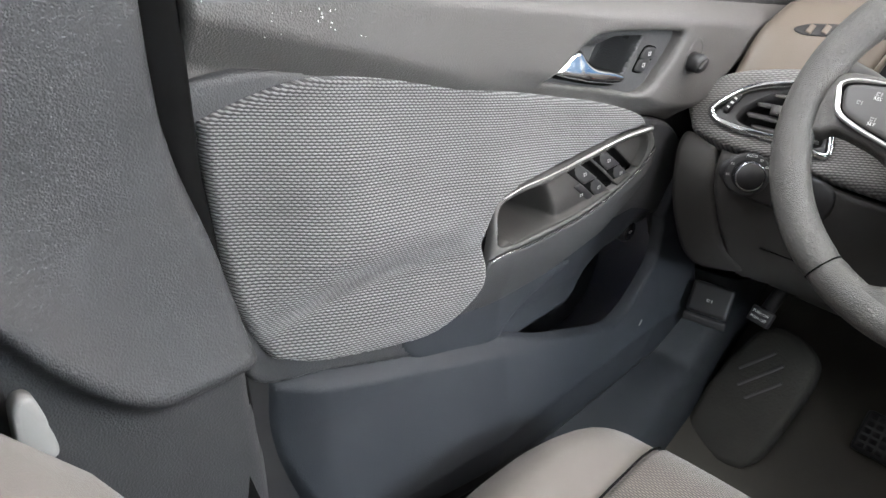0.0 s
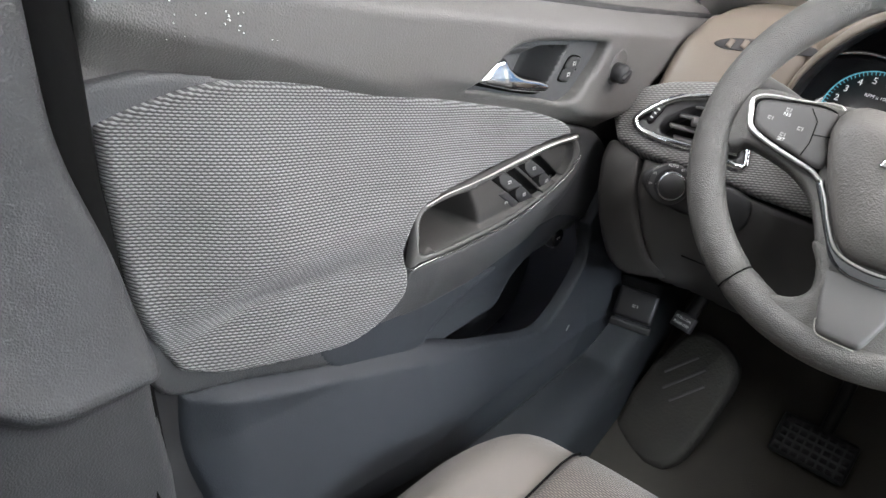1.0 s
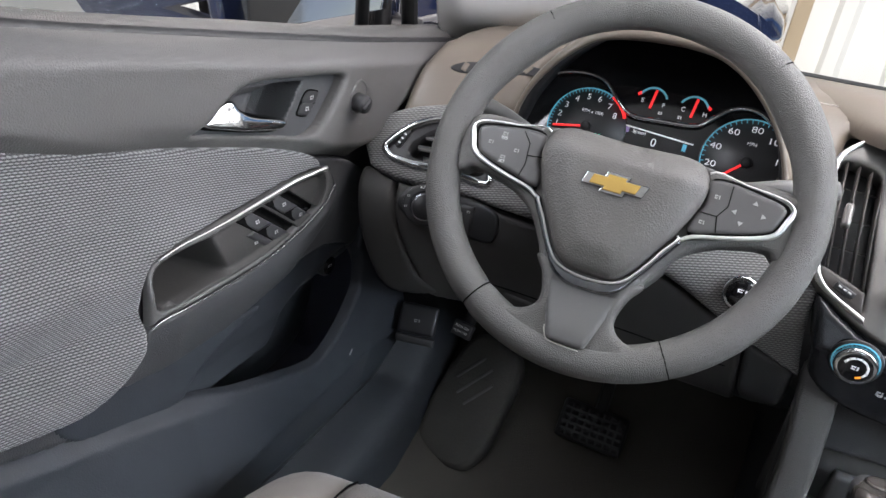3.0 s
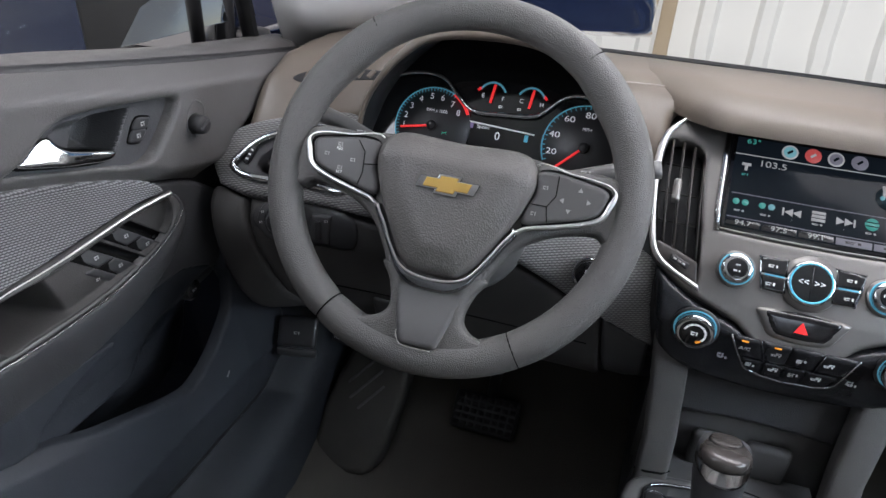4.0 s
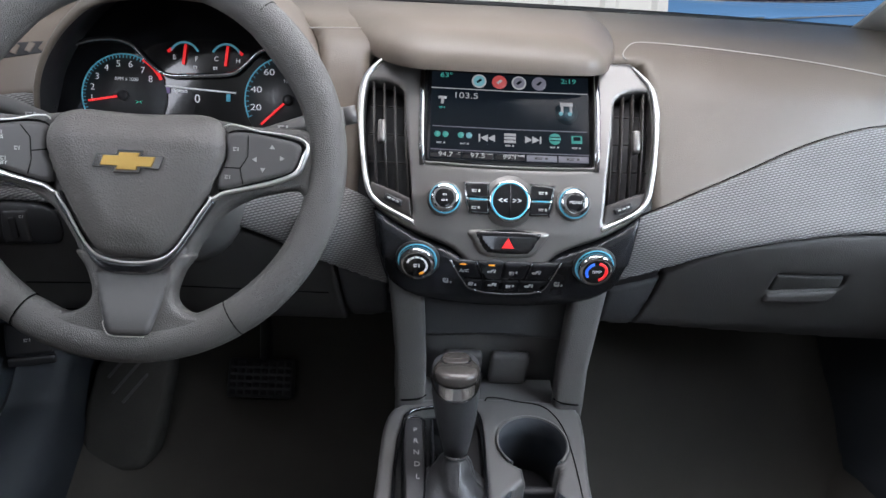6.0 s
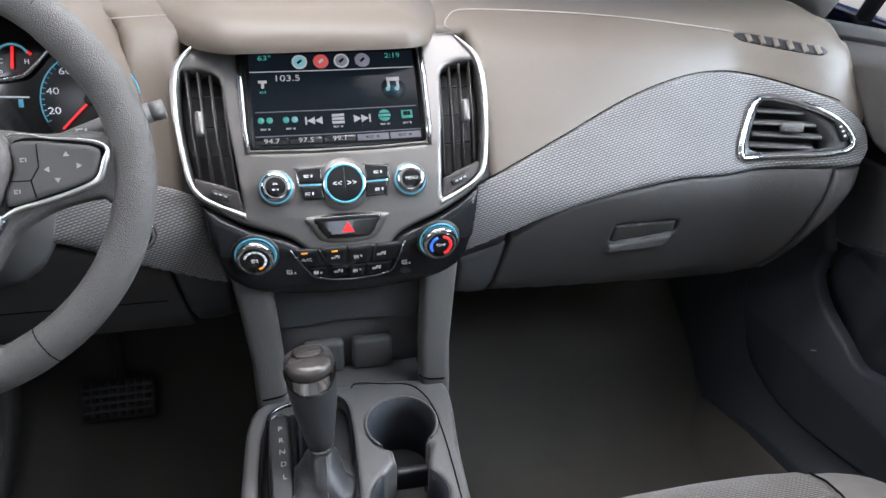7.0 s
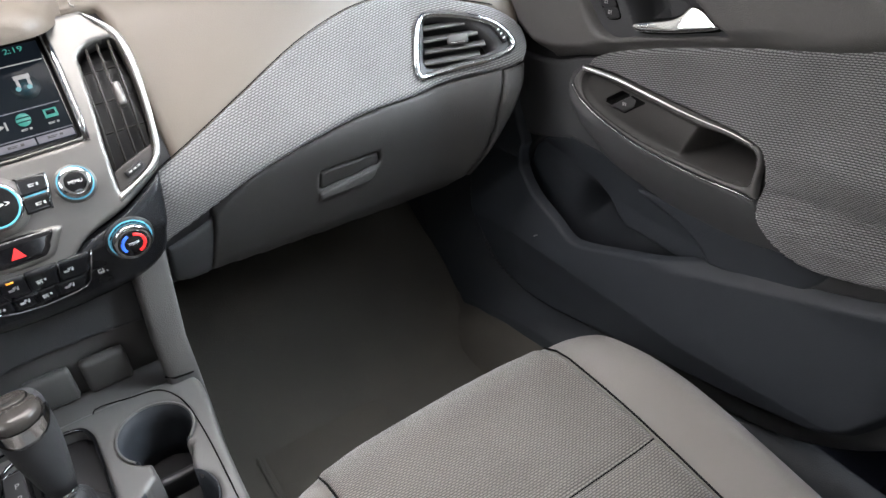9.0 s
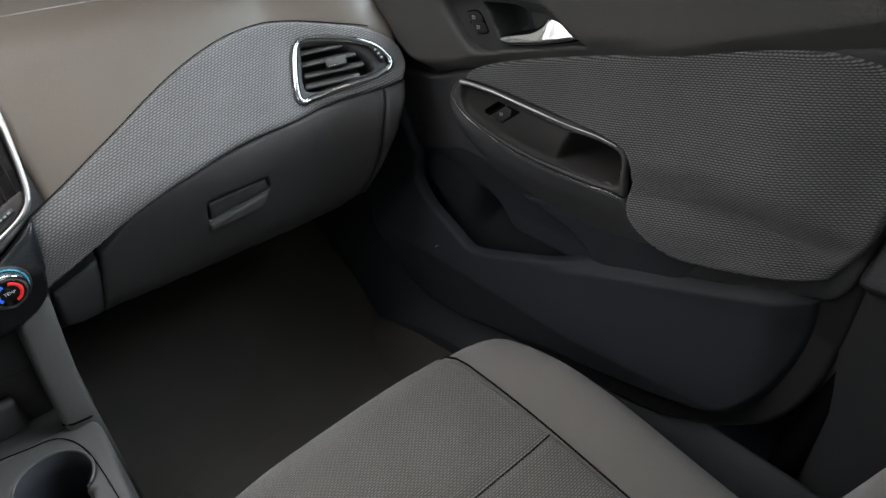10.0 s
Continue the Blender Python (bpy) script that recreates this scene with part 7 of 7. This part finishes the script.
block("gate_slot", pose(-0.066, -0.09, CZ - 0.006), (0.016, 0.12, 0.012), M_GUN, con, bevel=0.004)
# shifter
shift = thing("gear_shifter", "leather booted gear shifter with chrome banded knob", "gear lever")
a0, a1, a2 = Vector((-0.050, -0.140, 0.352)), Vector((-0.047, -0.116, 0.402)), Vector((-0.053, -0.090, 0.520))
boot_rows = []
for i in range(15):
    t = i / 14
    c = a0.lerp(a1, t)
    ring = []
    for j in range(28):
        an = 2 * math.pi * j / 28
        r = 0.044 * (1 - t) ** 1.15 + 0.0115 + 0.0035 * math.sin(an * 3 + 9 * t) * math.sin(math.pi * t) + 0.0022 * math.sin(26 * t + 1.2 * math.sin(an)) * (1 - t)
        ring.append(c + Vector((r * 0.80 * math.cos(an), r * math.sin(an), 0)))
    boot_rows.append(ring + [ring[0]])
sheet("boot", boot_rows, M_BOOT, shift, "creased dark leather boot", thick=0.002)
tube("boot_stitch", [a0.lerp(a1, t) + Vector((0.004, -(0.044 * (1 - t) ** 1.15 + 0.0135), 0.001)) for t in np.linspace(0.05, 1, 12)], 0.0006, M_TRIM, shift, seg=5)
ax = (a2 - a1).normalized()
side_ = (Vector((1, 0, 0)) - ax * ax.x).normalized()
fore_ = ax.cross(side_)
sm = Matrix(((side_.x, fore_.x, ax.x, a1.x), (side_.y, fore_.y, ax.y, a1.y), (side_.z, fore_.z, ax.z, a1.z), (0, 0, 0, 1)))
lathe("collar", [(0.001, -0.004), (0.0125, -0.004), (0.013, 0.004), (0.001, 0.004)], sm, M_CHROME, shift, "chrome collar", seg=24)
lathe("knob_grip", [(0.001, 0.003), (0.0130, 0.003), (0.0168, 0.020), (0.0222, 0.050), (0.0250, 0.075), (0.0254, 0.094), (0.0248, 0.104), (0.0225, 0.110), (0.001, 0.111)], sm, M_GRIP, shift, "dark leather grip", seg=32)
shield = []
for t in np.linspace(0, 1, 7):
    ring = []
    for a in np.linspace(-78, 78, 25):
        lo_ = 0.0760 + 0.019 * (abs(a) / 78) ** 2.2
        h_ = lo_ + (0.1005 - lo_) * t
        r_ = float(np.interp(h_, [0.075, 0.094, 0.104], [0.0250, 0.0254, 0.0248])) + 0.0010
        ring.append(tuple(sm @ Vector((r_ * math.sin(radians(a)), -r_ * math.cos(radians(a)), h_))))
    shield.append(ring)
sheet("chrome_band", shield, M_CHROME, shift, "polished chrome shield on the knob", thick=0.0012)
lathe("knob_cap", [(0.001, 0.099), (0.0244, 0.0995), (0.0244, 0.1035), (0.0234, 0.1080), (0.0205, 0.1108), (0.0150, 0.1122), (0.001, 0.1126)], sm @ pose(0, -0.0012, 0, 5, 0, 0), M_KNOB, shift, "smoked grey knob cap", seg=40)
plate("button_gap", rect(-0.0150, -0.0112, 0.0150, 0.0112, 0.007), sm @ pose(0, 0.001, 0.1105, 5, 0, 0), 0.0026, M_SEAM, shift, bevel=0.0008, smooth=True)
plate("release_button", rect(-0.0138, -0.0100, 0.0138, 0.0100, 0.006), sm @ pose(0, 0.001, 0.1108, 5, 0, 0), 0.0038, M_KNOB, shift, "smoked release button", bevel=0.0014, smooth=True)
icon_bar(sm @ pose(0, -0.0262, 0.0905, 90, 0, 0), 0.006, 0.006, shift, M_DARK)
# struts from the stack to the console, with the cubby between
for s in (-1, 1):
    pts = [Vector((s * 0.112, 0.056, 0.580)), Vector((s * 0.109, 0.038, 0.535)), Vector((s * 0.1035, 0.026, 0.48)), Vector((s * 0.0985, 0.014, 0.42)), Vector((s * 0.0985, 0.004, 0.372)), Vector((s * 0.100, 0.004, 0.20))]
    tube("strut", pts, [0.020, 0.0205, 0.0195, 0.0185, 0.0185, 0.018], M_UPPER, con, "satin grey side strut", seg=24, flat=0.75, up=(0, 1, 0), square=0.45)
    sheet("tunnel_side", [[(s * (0.110 - 0.004 * (z < 0.2)), y, z) for y in (0.36, 0.20, 0.08, 0.034)] for z in (0.06, 0.25, 0.40, 0.50)], M_VINYL, con, thick=0.008)
    tube("panel_gap", [(s * 0.079, -0.002, 0.380), (s * 0.088, -0.0095, 0.3795), (s * 0.106, -0.0105, 0.378), (s * 0.1175, -0.002, 0.372)], 0.0012, M_SEAM, con, seg=6)
sheet("cubby_back", [[(x, 0.055 + 0.0 * x, z) for x in (-0.12, -0.06, 0, 0.06, 0.12)] for z in (0.345, 0.42, 0.52)], M_TRIM, con, thick=0.01)
patch("cubby_fascia", [(-0.105, 0.520, 1), (0.105, 0.520, 1), (0.084, 0.440, 1), (0.0, 0.4445), (-0.084, 0.440, 1)], lambda u, v, d: (u, 0.036 - d + 0.12 * (v - 0.43), v), 0.004, M_VINYL, con, "plain dark panel over the tray", roll=0.002, drop=0.014)
block("cubby_floor", pose(0, 0.028, 0.358), (0.17, 0.07, 0.012), M_TRIM, con, bevel=0.002)
for x, z in ((0.026, 0.391), (-0.034, 0.391)):
    block("socket_cover", pose(x, 0.042, z, 98, 0, 0), (0.050, 0.052, 0.014), M_TRIM, con, bevel=0.006)

# ---------- footwells ----------
for cx, lab in ((-0.37, "dark carpet floor mat in the driver footwell"), (0.38, "dark carpet floor mat in the passenger footwell")):
    fm = thing("floor_mat", lab, "floor mat", "floor mats")
    k = 1 if cx > 0 else -1
    OUTL = [(cx - 0.22, -0.28, 1), (cx + 0.21, -0.28, 1), (cx + 0.20, -0.02), (cx + 0.175, 0.04), (cx + 0.156, 0.10), (cx + 0.150, 0.15), (cx + 0.154, 0.20), (cx + 0.10, 0.235), (cx - 0.19, 0.235), (cx - 0.215, 0.20), (cx - 0.222, 0.0)]
    if cx < 0:
        OUTL = [(2 * cx - a, *r) for a, *r in OUTL[::-1]]
    fsurf = lambda u, v, d: (u, v, FL + 0.016 + np.maximum(0, v - 0.10) * 0.85 + d)
    patch("mat_face", OUTL, fsurf, 0.012, M_MAT, fm, roll=0.008, drop=0.010)
    tube("mat_binding", [(float(a), float(b), FL + 0.0145 + max(0.0, float(b) - 0.10) * 0.85) for a, b in curve2(OUTL, 5)], 0.0034, M_CARPET, fm, seg=6, closed=True)
side_rows = []
for yi, zi in ((0.27, 0.255), (0.22, 0.200), (0.17, 0.158), (0.10, 0.158), (0.04, 0.182), (-0.04, 0.208), (-0.15, 0.23), (-0.4, 0.24)):
    fz = FL + 0.004 + max(0.0, yi - 0.10) * 0.85
    side_rows.append([(0.50, yi - 0.02, fz - 0.004), (0.53, yi - 0.01, fz + 0.16 * (zi - fz)), (0.56, yi, fz + 0.62 * (zi - fz)), (0.60, yi + 0.01, zi)])
climb = sheet("carpet_edge", side_rows, M_CARPET, None, thick=0.006)
tagged(climb, "charcoal carpet rising to the passenger sill", "floor", kind="structure")
rest = thing("foot_rest", "black rubber foot rest in the driver footwell", "foot rest")
fr = pose(-0.523, 0.160, 0.215, 54, 0, -14)
plate("rest_pad", [(-0.052, -0.10), (0.0, -0.115), (0.050, -0.095), (0.058, 0.0), (0.048, 0.085), (0.0, 0.108), (-0.045, 0.090), (-0.058, 0.0)], fr @ pose(0, 0, -0.02), 0.032, M_RUBBER, rest, bevel=0.012, smooth=True)
for k in range(3):
    block("rest_rib", fr @ pose(0.012 - 0.016 * k, 0.012 + 0.016 * k, 0.0125, 0, 0, 58), (0.072 - 0.014 * abs(k - 1), 0.004, 0.004), M_TRIM, rest, "pale raised rib", bevel=0.0015)
brake = thing("brake_pedal", "black ribbed rubber brake pedal", "pedal")
bp_ = pose(-0.335, 0.205, 0.215, 48, 0, 0)
block("pedal_pad", bp_, (0.105, 0.062, 0.016), M_DARK, brake, bevel=0.006)
for i in range(8):
    for j in range(5):
        block("pedal_stud", bp_ @ pose(-0.0425 + i * 0.0122, -0.022 + j * 0.011, 0.0088), (0.009, 0.007, 0.003), M_TYRE, brake, bevel=0)
tube("pedal_arm", [(-0.33, 0.22, 0.22), (-0.33, 0.27, 0.36), (-0.33, 0.29, 0.46)], 0.010, M_DARK, brake, seg=8)
gas = thing("accelerator_pedal", "long black plastic accelerator pedal", "pedal")
block("pedal_pad", pose(-0.215, 0.24, 0.19, 50, 0, 0), (0.05, 0.17, 0.014), M_DARK, gas, bevel=0.006)
pb = thing("parking_brake_pedal", "black foot parking brake pedal with white writing", "pedal")
pm = pose(-0.535, 0.100, 0.378, 62, 0, -10) @ Matrix.Diagonal((0.62, 0.62, 1, 1))
block("pedal_pad", pm, (0.050, 0.036, 0.012), M_DARK, pb, bevel=0.004)
words("pedal_writing", "PUSH ON", pm @ pose(0, 0.006, 0.0064), 0.0085, M_WHITE, pb)
words("pedal_writing", "PUSH OFF", pm @ pose(0, -0.006, 0.0064), 0.0085, M_WHITE, pb)
tube("pedal_arm", [(-0.535, 0.11, 0.375), (-0.53, 0.18, 0.42), (-0.53, 0.22, 0.47)], 0.010, M_DARK, pb, seg=8)
hr = thing("bonnet_release", "dark plastic bonnet release lever by the kick panel", "lever")
hm = pose(-0.600, 0.085, 0.378, 58, 0, 14)
block("lever", hm, (0.056, 0.044, 0.012), M_DARK, hr, bevel=0.006)
block("finger_lip", hm @ pose(0, -0.03, -0.006, 20, 0, 0), (0.058, 0.012, 0.008), M_BUTTON, hr, bevel=0.004)
icon_bar(hm @ pose(0, -0.002, 0.0072), 0.010, 0.005, hr)


# ---------- each thing's origin at its base ----------
bpy.context.view_layer.update()
for ob in [o for o in scene.objects if o.parent is None and o.data is None]:
    pts = [c.matrix_world @ Vector(k) for c in ob.children_recursive if c.type in {"MESH", "FONT"} for k in c.bound_box]
    if pts:
        base = Vector(((min(p.x for p in pts) + max(p.x for p in pts)) / 2, (min(p.y for p in pts) + max(p.y for p in pts)) / 2, min(p.z for p in pts)))
        ob.location = base
        for c in ob.children:
            c.matrix_parent_inverse = Matrix.Translation(-base)
bpy.context.view_layer.update()
